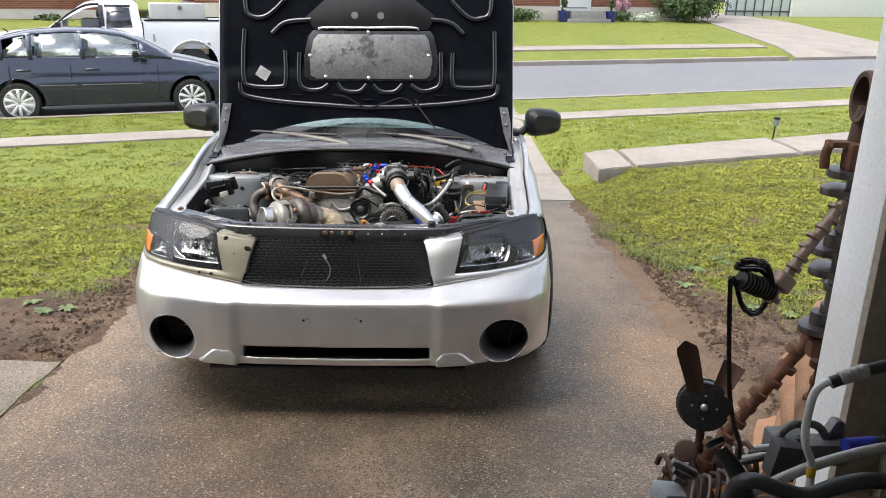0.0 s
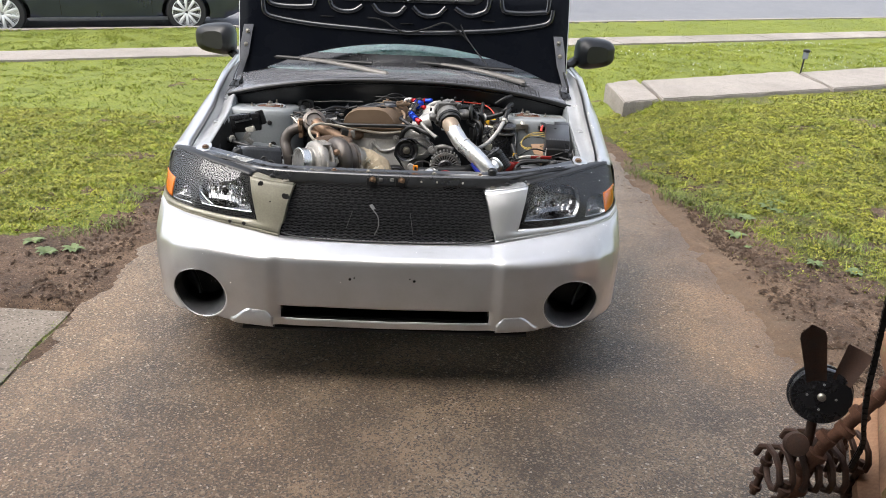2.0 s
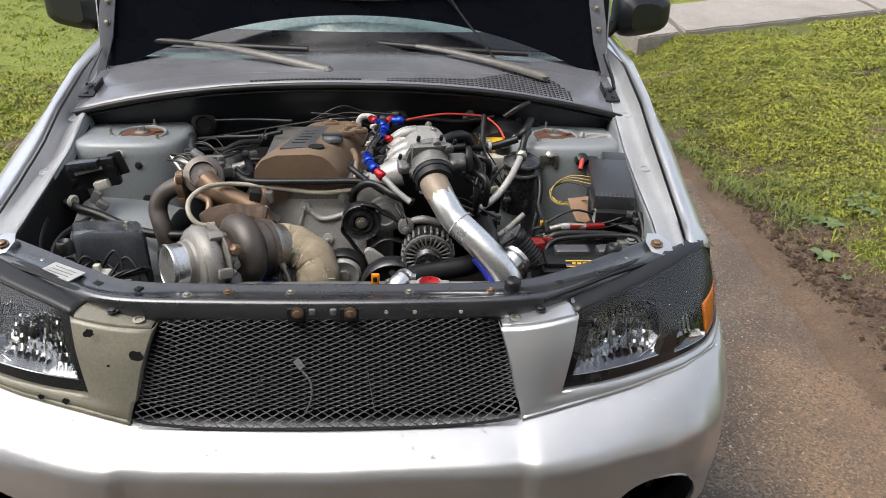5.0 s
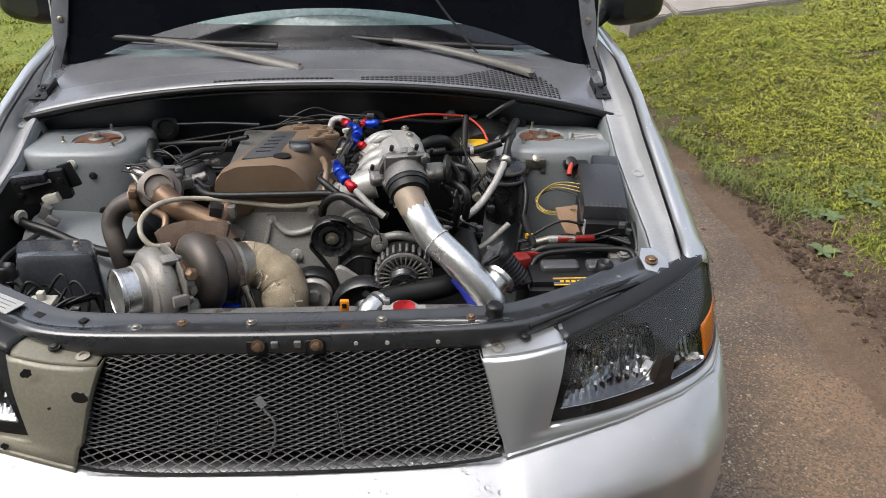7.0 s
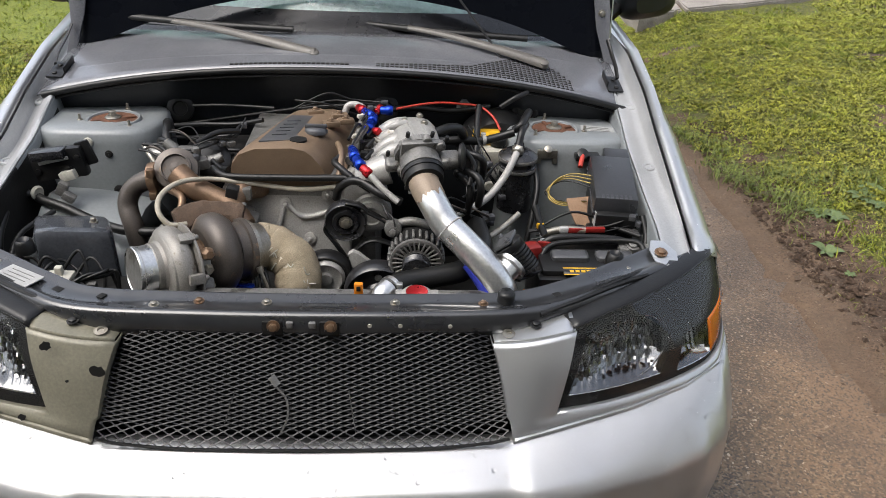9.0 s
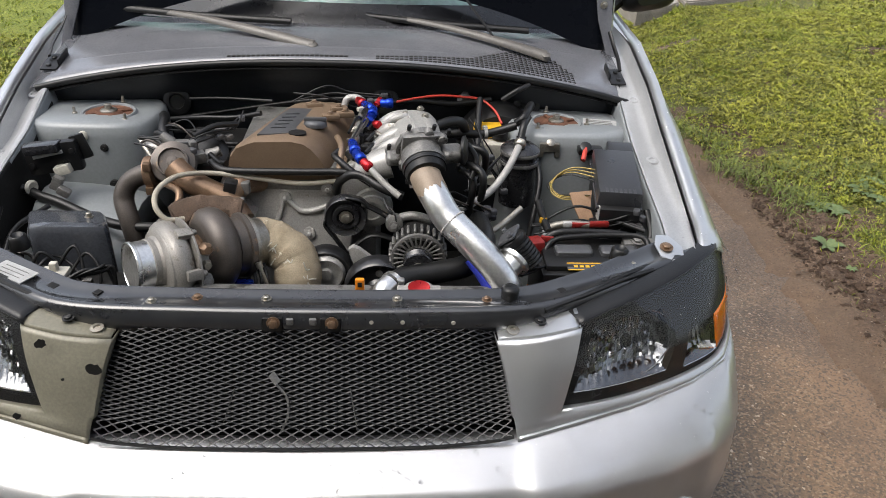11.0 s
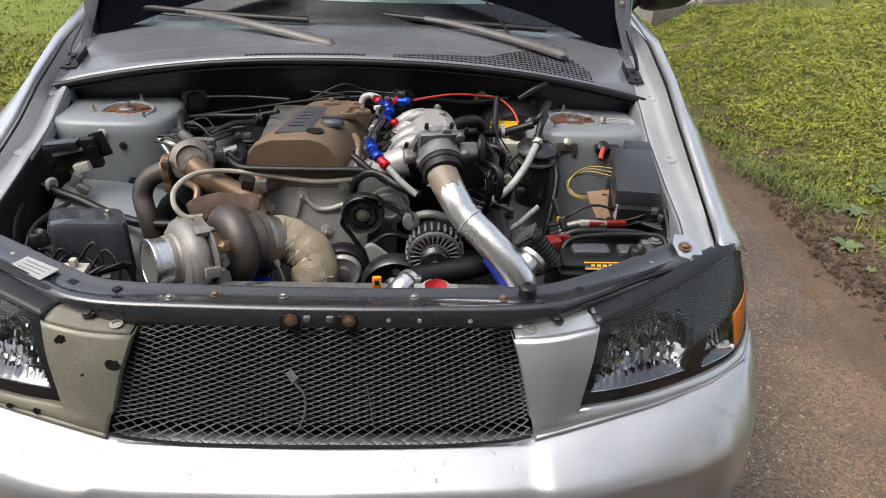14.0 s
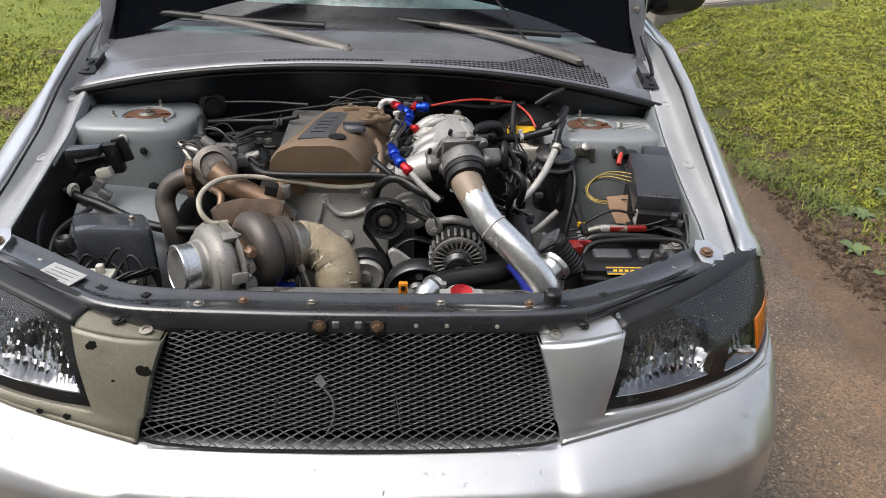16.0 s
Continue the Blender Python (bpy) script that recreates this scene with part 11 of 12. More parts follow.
def pickup():
    """Built along x with its nose to -x."""
    f = Matrix.Translation(street(1.62, 19.2, -0.455)) @ Matrix.Rotation(ST, 4, "Z")
    e = thing("pickup_truck", (-1.2, 0, 0), "white extended-cab pickup truck with a grey box in its bed", "truck", frame_m=f)
    wr, wf, zr = 0.0, -3.55, 0.40

    def bed_sec(u):
        return [(0.93, 0.52), (0.97, 0.58), (0.985, 0.75), (0.985, 0.95), (0.98, 1.15), (0.975, 1.34), (0.96, 1.395), (0.93, 1.41), (0.88, 1.41), (0.87, 1.36), (0.86, 0.80), (0.0, 0.78)]

    bm = B()
    vehicle_side(bm, [-1.0 + 2.15 * k / 44 for k in range(45)], bed_sec, [(wr, zr + 0.05)], 0.54)
    for v in bm.verts:
        d = math.hypot(v.co.x, v.co.z - zr - 0.05)
        if v.is_boundary and 0.44 < d < 0.62 and abs(v.co.y) > 0.8:
            v.co.x, v.co.z = v.co.x * 0.54 / d, zr + 0.05 + (v.co.z - zr - 0.05) * 0.54 / d
    bed = part("cargo_bed", bm, M_WHITECAR, e, "white cargo bed")
    bm = B()
    for s in (-1, 1):
        box(bm, (0.05, s * 0.93, 1.42), (2.05, 0.09, 0.03), 0.008)
    part("bed_rail", bm, M_BLACK, bed)
    hood = [(-4.55, 0.75), (-4.50, 0.95), (-4.3, 1.05), (-3.6, 1.14), (-2.95, 1.20), (-1.02, 1.22)]

    def cab_sec(u):
        top = lerp_table(hood, u)[0]
        w = 0.965 - 0.10 * max(0, (-4.2 - u) / 0.35) ** 2
        zs = [0.50, 0.56, 0.75, 0.95, 1.08]
        return [(w - 0.05 * (k == 0), min(z, top - 0.03)) for k, z in enumerate(zs)] + [(w - 0.03, top - 0.015), (w - 0.08, top), (w * 0.5, top + 0.03), (0, top + 0.04)]

    bm = B()
    vehicle_side(bm, [-4.55 + 3.53 * k / 70 for k in range(71)], cab_sec, [(wf, zr + 0.05)], 0.52)
    part("cab_body", bm, M_WHITECAR, e, "white cab and bonnet")
    roof = [(-2.98, 1.20), (-2.55, 1.50), (-2.15, 1.76), (-1.9, 1.815), (-1.5, 1.84), (-1.15, 1.82), (-1.04, 1.72), (-1.02, 1.22)]
    bm = B()
    rows = []
    for k in range(37):
        u = -2.98 + 1.96 * k / 36
        zt = lerp_table(roof, u)[0]
        h = zt - 1.19
        wt = 0.90 - 0.28 * h
        rows.append([(u, -0.905, 1.19), (u, -wt - 0.02, 1.19 + h * 0.8), (u, -wt + 0.06, zt), (u, 0, zt + 0.02), (u, wt - 0.06, zt), (u, wt + 0.02, 1.19 + h * 0.8), (u, 0.905, 1.19)])
    # the front door window is an opening right through the cab
    def keep(c):
        return not (-2.62 < c.x < -1.86 and abs(c.y) > 0.7 and c.z < 1.19 + 0.75 * (lerp_table(roof, c.x)[0] - 1.19))
    sheet(bm, rows, keep=keep)
    part("cab_roof", bm, M_WHITECAR, e, "white cab roof and pillars")
    for s in (-1, 1):
        bm = B()
        vs = [bm.verts.new((u, s * (0.905 - 0.28 * (z - 1.19) + 0.004), z)) for u, z in ((-1.75, 1.25), (-1.22, 1.27), (-1.26, 1.68), (-1.70, 1.70))]
        bm.faces.new(vs)
        part("rear_quarter_window", bm, M_BLIND, e, solid=0.006)
        bm = B()
        box(bm, (-1.82, s * 0.86, 1.47), (0.09, 0.03, 0.52), 0.008)
        box(bm, (-1.49, s * 0.79, 1.715), (0.52, 0.03, 0.05), 0.008)
        part("window_post", bm, M_BLIND, e)
        bm = B()
        tube(bm, [(-2.85, s * 0.90, 1.24), (-2.45, s * 0.85, 1.55), (-2.12, s * 0.79, 1.72), (-1.85, s * 0.77, 1.745)], 0.025, 8, 5)
        part("window_frame", bm, M_BLACK, e)
        bm = B()
        box(bm, (-2.68, s * 1.02, 1.28), (0.12, 0.22, 0.22), 0.04)
        part("door_mirror", bm, M_BLACK, e)
        bm = B()
        box(bm, (-1.01, s * 0.96, 0.95), (0.02, 0.05, 0.86))
        part("cab_gap", bm, M_DARK, e)
        for u in (wr, wf):
            car_wheel(e, (u, s * 0.83, zr), zr, 0.25, 6, s, 0.23)
            bm = B()
            rows = [[(u + 0.545 * math.cos(a), s * w, zr + 0.05 + 0.545 * math.sin(a)) for w in (0.975, 0.55)] for a in [radians(-10 + 200 * k / 16) for k in range(17)]]
            sheet(bm, rows)
            bm.faces.new([bm.verts.new((u + 0.545 * math.cos(a), s * 0.56, zr + 0.05 + 0.545 * math.sin(a))) for a in [2 * math.pi * k / 24 for k in range(24)]])
            part("wheel_arch", bm, M_DARK, e)
            bm = B()
            tube(bm, [(u + 0.545 * math.cos(a), s * 0.985, zr + 0.05 + 0.545 * math.sin(a)) for a in [radians(170 * k / 12 + 5) for k in range(13)]], 0.018, 6, 1)
            part("arch_flare", bm, M_WHITECAR, e)
        for k in range(2):
            bm = B()
            a = 0.9 + 1.3 * k
            box(bm, (0.40 * math.cos(a), s * 0.93, zr + 0.05 + 0.46 * math.sin(a)), (0.14, 0.01, 0.02), 0.004, Matrix.Rotation(0.5 - k, 3, "Y").to_4x4())
            part("yellow_mark", bm, M_YELLOW, e)
        bm = B()
        for k in range(3):
            box(bm, (0.66 + 0.12 * k, s * 0.99, 1.22), (0.08, 0.006, 0.04), 0.0)
        part("bed_badge", bm, M_BLIND, e, "small dark badge, not lettered")
        bm = B()
        box(bm, (-0.80, s * 0.99, 1.05), (0.05, 0.006, 0.16), 0.0)
        part("bed_sticker", bm, M_LABEL, e)
    bm = B()
    box(bm, (-1.5, 0, 0.50), (5.6, 1.3, 0.12), 0.02)
    part("chassis", bm, M_DARK, e)
    bm = B()
    box(bm, (-2.0, -0.35, 1.15), (0.5, 0.5, 0.6), 0.08)
    box(bm, (-1.88, -0.35, 1.54), (0.12, 0.26, 0.16), 0.04)
    part("seat", bm, M_BLIND, e)
    bm = B()
    box(bm, (-0.24, 0, 1.22), (1.20, 1.50, 1.10), 0.02, taper=0.96)
    bx_ = part("bed_box", bm, M_BEDBOX, e, "pale grey storage box with a small round lock")
    bm = B()
    lathe(bm, [(0.05, 0), (0.05, 0.012), (0.03, 0.016)], (-0.20, -0.735, 1.68), (0, -1, 0), 16)
    part("box_lock", bm, M_ALUDARK, bx_)
    bm = B()
    box(bm, (-0.24, 0, 1.435), (1.26, 1.70, 0.03), 0.005)
    part("box_sill", bm, M_BLACK, bx_)


M_BEDBOX = mat("grey_box", (0.52, 0.52, 0.50), 0.5, 0.2, (0.45, 0.45, 0.43), 3.0, 0.6, 100.0, 0.1)
pickup()

# ---- houses and garden across the street ----
def brick_mat():
    m = bpy.data.materials.new("far_brick")
    m.use_nodes = True
    nt = m.node_tree
    p = nt.nodes["Principled BSDF"]
    co = nt.nodes.new("ShaderNodeTexCoord").outputs["Object"]
    mp = nt.nodes.new("ShaderNodeMapping")
    mp.inputs["Rotation"].default_value = (radians(90), 0, 0)
    nt.links.new(co, mp.inputs["Vector"])
    br = nt.nodes.new("ShaderNodeTexBrick")
    br.inputs["Scale"].default_value = 1.0
    br.inputs["Brick Width"].default_value, br.inputs["Row Height"].default_value, br.inputs["Mortar Size"].default_value = 0.21, 0.075, 0.008
    br.inputs["Color1"].default_value = (0.30, 0.085, 0.045, 1)
    br.inputs["Color2"].default_value = (0.20, 0.06, 0.035, 1)
    br.inputs["Mortar"].default_value = (0.36, 0.28, 0.22, 1)
    nt.links.new(mp.outputs[0], br.inputs["Vector"])
    n = nd(nt, "ShaderNodeTexNoise", Scale=1.5, Detail=5.0)
    nt.links.new(co, n.inputs["Vector"])
    nt.links.new(mixc(nt, 0.5, br.outputs[0], ramp(nt, n.outputs[0], [(0.3, (0.6,) * 3), (0.7, (1.0,) * 3)]), "MULTIPLY"), p.inputs["Base Color"])
    p.inputs["Roughness"].default_value = 0.9
    return m


M_FBRICK = brick_mat()
M_FOUND = mat("pale_foundation", (0.62, 0.58, 0.53), 0.8, 0.0, (0.52, 0.48, 0.43), 1.5, 0.7, 30.0, 0.2)
M_SIDING = mat("white_siding", (0.78, 0.78, 0.78), 0.6, 0.0, (0.72, 0.72, 0.72), 2.0, 0.5, 40.0, 0.1)
M_STONESTEP = mat("grey_stone_step", (0.30, 0.295, 0.285), 0.85, 0.0, (0.22, 0.215, 0.21), 6.0, 0.9, 60.0, 0.4)
M_POT = mat("blue_glazed_pot", (0.012, 0.025, 0.20), 0.2, 0.0, (0.01, 0.02, 0.14), 6.0, 0.5, 60.0, 0.0, coat=0.8)
M_ROOF = mat("grey_shingles", (0.11, 0.105, 0.10), 0.9, 0.0, (0.08, 0.075, 0.07), 3.0, 0.8, 20.0, 0.5)


def house(name, label, u0, u1, v0, v1, zb, storey=2.7):
    f = Matrix.Translation(street(0, 0)) @ Matrix.Rotation(ST, 4, "Z")
    e = thing(name, ((u0 + u1) / 2, (v0 + v1) / 2, zb), label, "house", frame_m=f)
    bm = B()
    box(bm, ((u0 + u1) / 2, (v0 + v1) / 2, zb + 0.20), (u1 - u0 + 0.05, v1 - v0 + 0.05, 0.95), 0.01)
    part("foundation", bm, M_FOUND, e, "pale painted foundation")
    bm = B()
    box(bm, ((u0 + u1) / 2, (v0 + v1) / 2, zb + 0.68 + storey / 2), (u1 - u0, v1 - v0, storey), 0.01)
    part("brick_wall", bm, M_FBRICK, e, "red brick wall")
    bm = B()
    zt = zb + 0.68 + storey
    vm = (v0 + v1) / 2
    sheet(bm, [[(u0 - 0.5, v0 - 0.5, zt), (u0 - 0.5, vm, zt + 1.7), (u0 - 0.5, v1 + 0.5, zt)], [(u1 + 0.5, v0 - 0.5, zt), (u1 + 0.5, vm, zt + 1.7), (u1 + 0.5, v1 + 0.5, zt)]])
    part("roof", bm, M_ROOF, e, "grey shingle roof", solid=0.12)
    return e, f


home, HF = house("brick_house", "single-storey red brick house with a pale foundation", 3.0, 29.5, 34.2, 43, 0.42)
bm = B()
box(bm, (20.95, 33.5, 0.62), (1.85, 1.5, 0.62), 0.02)
box(bm, (20.95, 32.85, 0.42), (2.3, 0.6, 0.30), 0.02)
steps = part("porch_steps", bm, M_STONESTEP, home, "grey stone porch steps")
bm = B()
box(bm, (21.0, 34.12, 1.9), (1.7, 0.14, 1.95), 0.01)
door = part("front_door", bm, M_SIDING, home, "white front door")
bm = B()
box(bm, (21.0, 34.03, 1.05), (1.2, 0.02, 0.04))
part("door_sill", bm, M_ALUDARK, door)
house("brick_house", "red brick house behind the parked truck", -22.0, 0.6, 34.2, 43, 0.12)


def flower_pot(u, v, zb):
    e = thing("flower_pot", street(u, v, zb), "glossy blue flower pot with a small conifer", "flower pot", "blue pots by the steps")
    p = street(u, v, zb)
    bm = B()
    lathe(bm, [(0.18, 0), (0.22, 0.05), (0.26, 0.40), (0.29, 0.46), (0.29, 0.52), (0.25, 0.52)], p, (0, 0, 1), 20)
    part("pot", bm, M_POT, e)
    bm = B()
    leaf_cloud(bm, p + Vector((0, 0, 1.05)), (0.22, 0.22, 0.62), 240, 0.09, cone=True)
    part("conifer", bm, M_LEAFDARK, e)


def leaf_cloud(bm, c, size, count, leaf, cone=False, shell=0.55):
    """Many small leaves scattered through a lumpy volume."""
    rng = random.Random(int(abs(c[0]) * 1000 + count))
    c = Vector(c)
    for _ in range(count):
        d = Vector((rng.gauss(0, 1), rng.gauss(0, 1), rng.gauss(0, 1))).normalized()
        r = shell + (1 - shell) * rng.random()
        r *= 0.82 + 0.32 * noise.noise(d * 2.3 + c)
        p = Vector((d.x * size[0] * r, d.y * size[1] * r, d.z * size[2] * r))
        if cone:
            k = 1 - (p.z / size[2] + 1) / 2
            p.x, p.y = p.x * (0.25 + k), p.y * (0.25 + k)
        p = p + c
        n = (d + Vector((rng.uniform(-.7, .7), rng.uniform(-.7, .7), rng.uniform(-.3, .9)))).normalized()
        t = n.orthogonal().normalized()
        t.rotate(Matrix.Rotation(rng.uniform(0, 6.28), 3, n))
        s = n.cross(t)
        l = leaf * rng.uniform(0.6, 1.3)
        bm.faces.new([bm.verts.new(q) for q in (p - t * l, p - s * l * 0.45, p + t * l, p + s * l * 0.45)])
    return bm


M_LEAF = leaf_mat("green_leaves", (0.030, 0.070, 0.012), (0.055, 0.115, 0.020), (0.095, 0.165, 0.035))
M_LEAFDARK = leaf_mat("dark_leaves", (0.020, 0.045, 0.010), (0.038, 0.080, 0.016), (0.065, 0.115, 0.028))
M_PETALPINK = leaf_mat("pink_petals", (0.45, 0.16, 0.30), (0.55, 0.22, 0.38), (0.60, 0.35, 0.45))
M_PETALWHITE = leaf_mat("white_petals", (0.60, 0.62, 0.55), (0.70, 0.70, 0.66), (0.45, 0.55, 0.35))
for u in (19.7, 22.35):
    flower_pot(u, 33.0, 0.40)


def shrub(u, v, zb, size, count, leaf, label, m=M_LEAF, category="shrub", name="shrub"):
    e = thing(name, street(u, v, zb), label, category)
    bm = B()
    c = street(u, v, zb + size[2] * 0.85)
    leaf_cloud(bm, c, size, count, leaf, shell=0.45)
    part("leaves", bm, m, e)
    bm = B()
    for k in range(5):
        a = k * 1.3
        tube(bm, [street(u, v, zb - 0.05), c + Vector((size[0] * 0.3 * math.cos(a), size[1] * 0.3 * math.sin(a), 0)), c + Vector((size[0] * 0.6 * math.cos(a), size[1] * 0.6 * math.sin(a), size[2] * 0.5))], (0.03, 0.01), 6, 3)
    part("stems", bm, M_JAMB, e)
    return e


shrub(27.0, 33.0, 0.40, (2.2, 1.3, 1.15), 5200, 0.085, "large clipped dark green evergreen shrub", M_LEAFDARK)
shrub(17.0, 33.3, 0.40, (1.8, 0.6, 0.40), 1300, 0.09, "low green bedding shrub before the house", M_LEAF)
shrub(14.0, 33.3, 0.40, (1.6, 0.6, 0.42), 1000, 0.09, "low green bedding shrub before the house", M_LEAFDARK)
shrub(23.3, 33.4, 0.40, (0.6, 0.5, 0.35), 500, 0.08, "low grey-green bedding shrub", M_LEAF)
shrub(23.4, 33.6, 0.85, (0.55, 0.4, 0.40), 320, 0.07, "pink flowering bush beside the steps", M_PETALPINK)
shrub(24.4, 33.0, 0.40, (0.9, 0.5, 0.32), 700, 0.07, "white flowering bedding plants", M_PETALWHITE)
shrub(30.7, 46.0, 0.7, (4.2, 2.2, 2.4), 4200, 0.20, "dense green hedge behind the driveway", M_LEAF)
shrub(-2.4, 33.4, 0.1, (0.9, 0.5, 0.35), 500, 0.09, "low dark shrub by the foundation", M_LEAFDARK)


def greenhouse():
    f = Matrix.Rotation(ST, 4, "Z")
    e = thing("screen_porch", (37.5, 39.5, 0.5), "white-framed glazed porch beside the white building", "porch", frame_m=f)
    bm = B()
    box(bm, (37.6, 39.6, 1.75), (5.2, 0.05, 2.5))
    part("porch_panel", bm, M_PANELGLASS, e, "pale translucent panels")
    for k in range(8):
        bm = B()
        box(bm, (35.1 + 0.72 * k, 39.5, 1.75), (0.05, 0.07, 2.6), 0.005)
        part("mullion", bm, M_PLAQUE, e)
    bm = B()
    box(bm, (37.6, 39.5, 0.85), (5.2, 0.08, 0.10), 0.01)
    part("rail", bm, M_PLAQUE, e)
    bm = B()
    box(bm, (37.6, 39.8, 0.40), (5.3, 0.6, 0.35), 0.01)
    part("base", bm, M_FOUND, e)
    e2 = thing("white_building", (45, 42, 0.5), "plain white building beside the far driveway", "house", frame_m=f)
    bm = B()
    box(bm, (45.4, 42.0, 2.0), (10.0, 5.0, 3.4), 0.01)
    part("siding_wall", bm, M_SIDING, e2, "white siding")
    bm = B()
    sheet(bm, [[(40.1, 39.1, 3.7), (40.1, 42, 5.2), (40.1, 44.9, 3.7)], [(50.7, 39.1, 3.7), (50.7, 42, 5.2), (50.7, 44.9, 3.7)]])
    part("roof", bm, M_ROOF, e2, "grey roof", solid=0.1)


M_PANELGLASS = mat("pale_panel", (0.60, 0.66, 0.66), 0.3, 0.0, (0.52, 0.58, 0.58), 1.0, 0.6, 30.0, 0.0)
greenhouse()


def solar_light(x, y):
    z = ground_z(x, y)
    e = thing("garden_light", (x, y, z), "small dark solar path light stuck in the lawn", "garden light")
    bm = B()
    tube(bm, [(x, y, z - 0.03), (x + 0.01, y, z + 0.22)], 0.010, 8, 2)
    part("stake", bm, M_BLACK, e)
    bm = B()
    lathe(bm, [(0.030, 0.22), (0.034, 0.23), (0.036, 0.30), (0.030, 0.305)], (x + 0.01, y, z), (0.03, 0, 1), 16)
    part("lamp_glass", bm, M_CARGLASS, e)
    bm = B()
    lathe(bm, [(0.044, 0.302), (0.044, 0.325), (0.030, 0.335), (0.001, 0.336)], (x + 0.01, y, z), (0.03, 0, 1), 16)
    part("cap", bm, M_BLACK, e)


solar_light(4.75, 9.75)

# ---- grass, weeds, stones, raindrops ----
M_BLADE = leaf_mat("grass_blades", (0.125, 0.178, 0.012), (0.205, 0.258, 0.018), (0.310, 0.330, 0.036))
M_CLOVER = leaf_mat("clover_flowers", (0.55, 0.55, 0.48), (0.62, 0.62, 0.56), (0.45, 0.48, 0.36))
M_STONE = mat("pebbles", (0.23, 0.18, 0.14), 0.85, 0.0, (0.13, 0.095, 0.07), 30.0, 0.9, 100.0, 0.3)
M_TWIG = mat("dead_leaf_litter", (0.17, 0.115, 0.075), 0.9, 0.0, (0.08, 0.052, 0.035), 30.0, 0.9, 100.0, 0.3)
M_CLOD = mat("clod_earth", (0.095, 0.058, 0.036), 0.95, 0.0, (0.045, 0.027, 0.017), 30.0, 1.0, 120.0, 0.5)
M_TUFT = leaf_mat("longer_grass", (0.075, 0.118, 0.014), (0.130, 0.178, 0.024), (0.215, 0.250, 0.050))
RNG = np.random.default_rng(4)


def on_lawn(x, y):
    edge = 0.30 * noise.noise((x * 1.7, y * 1.7, 7)) + 0.18 * noise.noise((x * 5, y * 5, 1)) + 0.1 * noise.noise((x * 14, y * 14, 2))
    v = across(x, y)
    if v > 10.74 and not (11.40 < v < 13.32 or 21.6 < v < 22.72 or v > 23.68):
        return 0.0
    if 6.47 < v < 7.45 and x > 2.08:
        return 0.0
    if v > 11 and -1.3 < x < 1.78 and v < 15:
        return 0.0
    if v > 21 and 22.2 + (v - 21) * 0.42 < along(x, y) < 28.5 + (v - 21) * 0.42:
        return 0.0
    bare = smoothstep(0.22, 0.42, noise.noise((x * 2.1, y * 2.1, 21)) + 0.4 * noise.noise((x * 7, y * 7, 5))) * (y < 9) * 0.85
    if x > 1.72:
        e = 1.98 + 1.1 * smoothstep(4.1, 2.4, y) - 0.30 * smoothstep(4.0, 5.4, y) - 0.22 * smoothstep(4.3, 5.0, y) + edge * (1 - 0.5 * smoothstep(4.3, 5.0, y))
        return smoothstep(e - 0.28, e + 0.42, x + 0.30 * noise.noise((x * 6.5, y * 6.5, 41))) * (1 - bare) if y < 7.2 else 1.0
    if x < -1.30:
        e = -1.70 - 1.0 * smoothstep(4.1, 3.3, y) + 0.42 * smoothstep(4.3, 5.6, y) + edge
        return smoothstep(e + 0.12, e - 0.25, x) * (1 - bare * 0.6) if y < 7.0 else 1.0
    return 0.0


def v_near(x, y):
    return y < 9.5 and abs(x) < 7


def scatter_blades(name, label, x0, x1, y0, y1, count, height, width, material):
    """Short blades, each a bent pair of faces, standing on the earth."""
    verts, faces = [], []
    xs, ys = RNG.uniform(x0, x1, count), RNG.uniform(y0, y1, count)
    rnd = RNG.uniform(0, 1, (count, 6))
    for x, y, r in zip(xs, ys, rnd):
        x, y = float(x), float(y)
        d = on_lawn(x, y)
        if v_near(x, y) and d > 0:
            d *= 0.22 + 0.78 * smoothstep(-0.20, 0.18, noise.noise((x * 8.5, y * 8.5, 31)) + 0.5 * noise.noise((x * 21, y * 21, 9)))
        if r[0] > d:
            continue
        clump = 0.55 + 0.7 * max(0.0, noise.noise((x * 2.3, y * 2.3, 11)) + 0.25) + 0.9 * max(0.0, noise.noise((x * 8.5, y * 8.5, 31)))
        h = height * clump * (0.5 + r[1])
        z = ground_z(x, y) - 0.01 + 0.018 * noise.noise((x * 3.1, y * 3.1, 0)) + 0.008 * noise.noise((x * 11, y * 11, 3))
        a = 6.283 * r[2]
        ca, sa = math.cos(a), math.sin(a)
        lean = h * (0.3 + 1.5 * r[3])
        b = 6.283 * r[4]
        w = width * (0.6 + 0.8 * r[5])
        n = len(verts)
        mx, my = x + 0.35 * lean * math.cos(b), y + 0.35 * lean * math.sin(b)
        tx, ty = x + lean * math.cos(b), y + lean * math.sin(b)
        verts += [(x - w * ca, y - w * sa, z), (x + w * ca, y + w * sa, z), (mx + w * 0.9 * ca, my + w * 0.9 * sa, z + 0.6 * h), (mx - w * 0.9 * ca, my - w * 0.9 * sa, z + 0.6 * h), (tx, ty, z + h)]
        faces += [(n, n + 1, n + 2, n + 3), (n + 3, n + 2, n + 4)]
    me = bpy.data.meshes.new(name)
    me.from_pydata(verts, [], faces)
    me.materials.append(material)
    return tagged(new(name, me), label, "grass", kind="stuff")


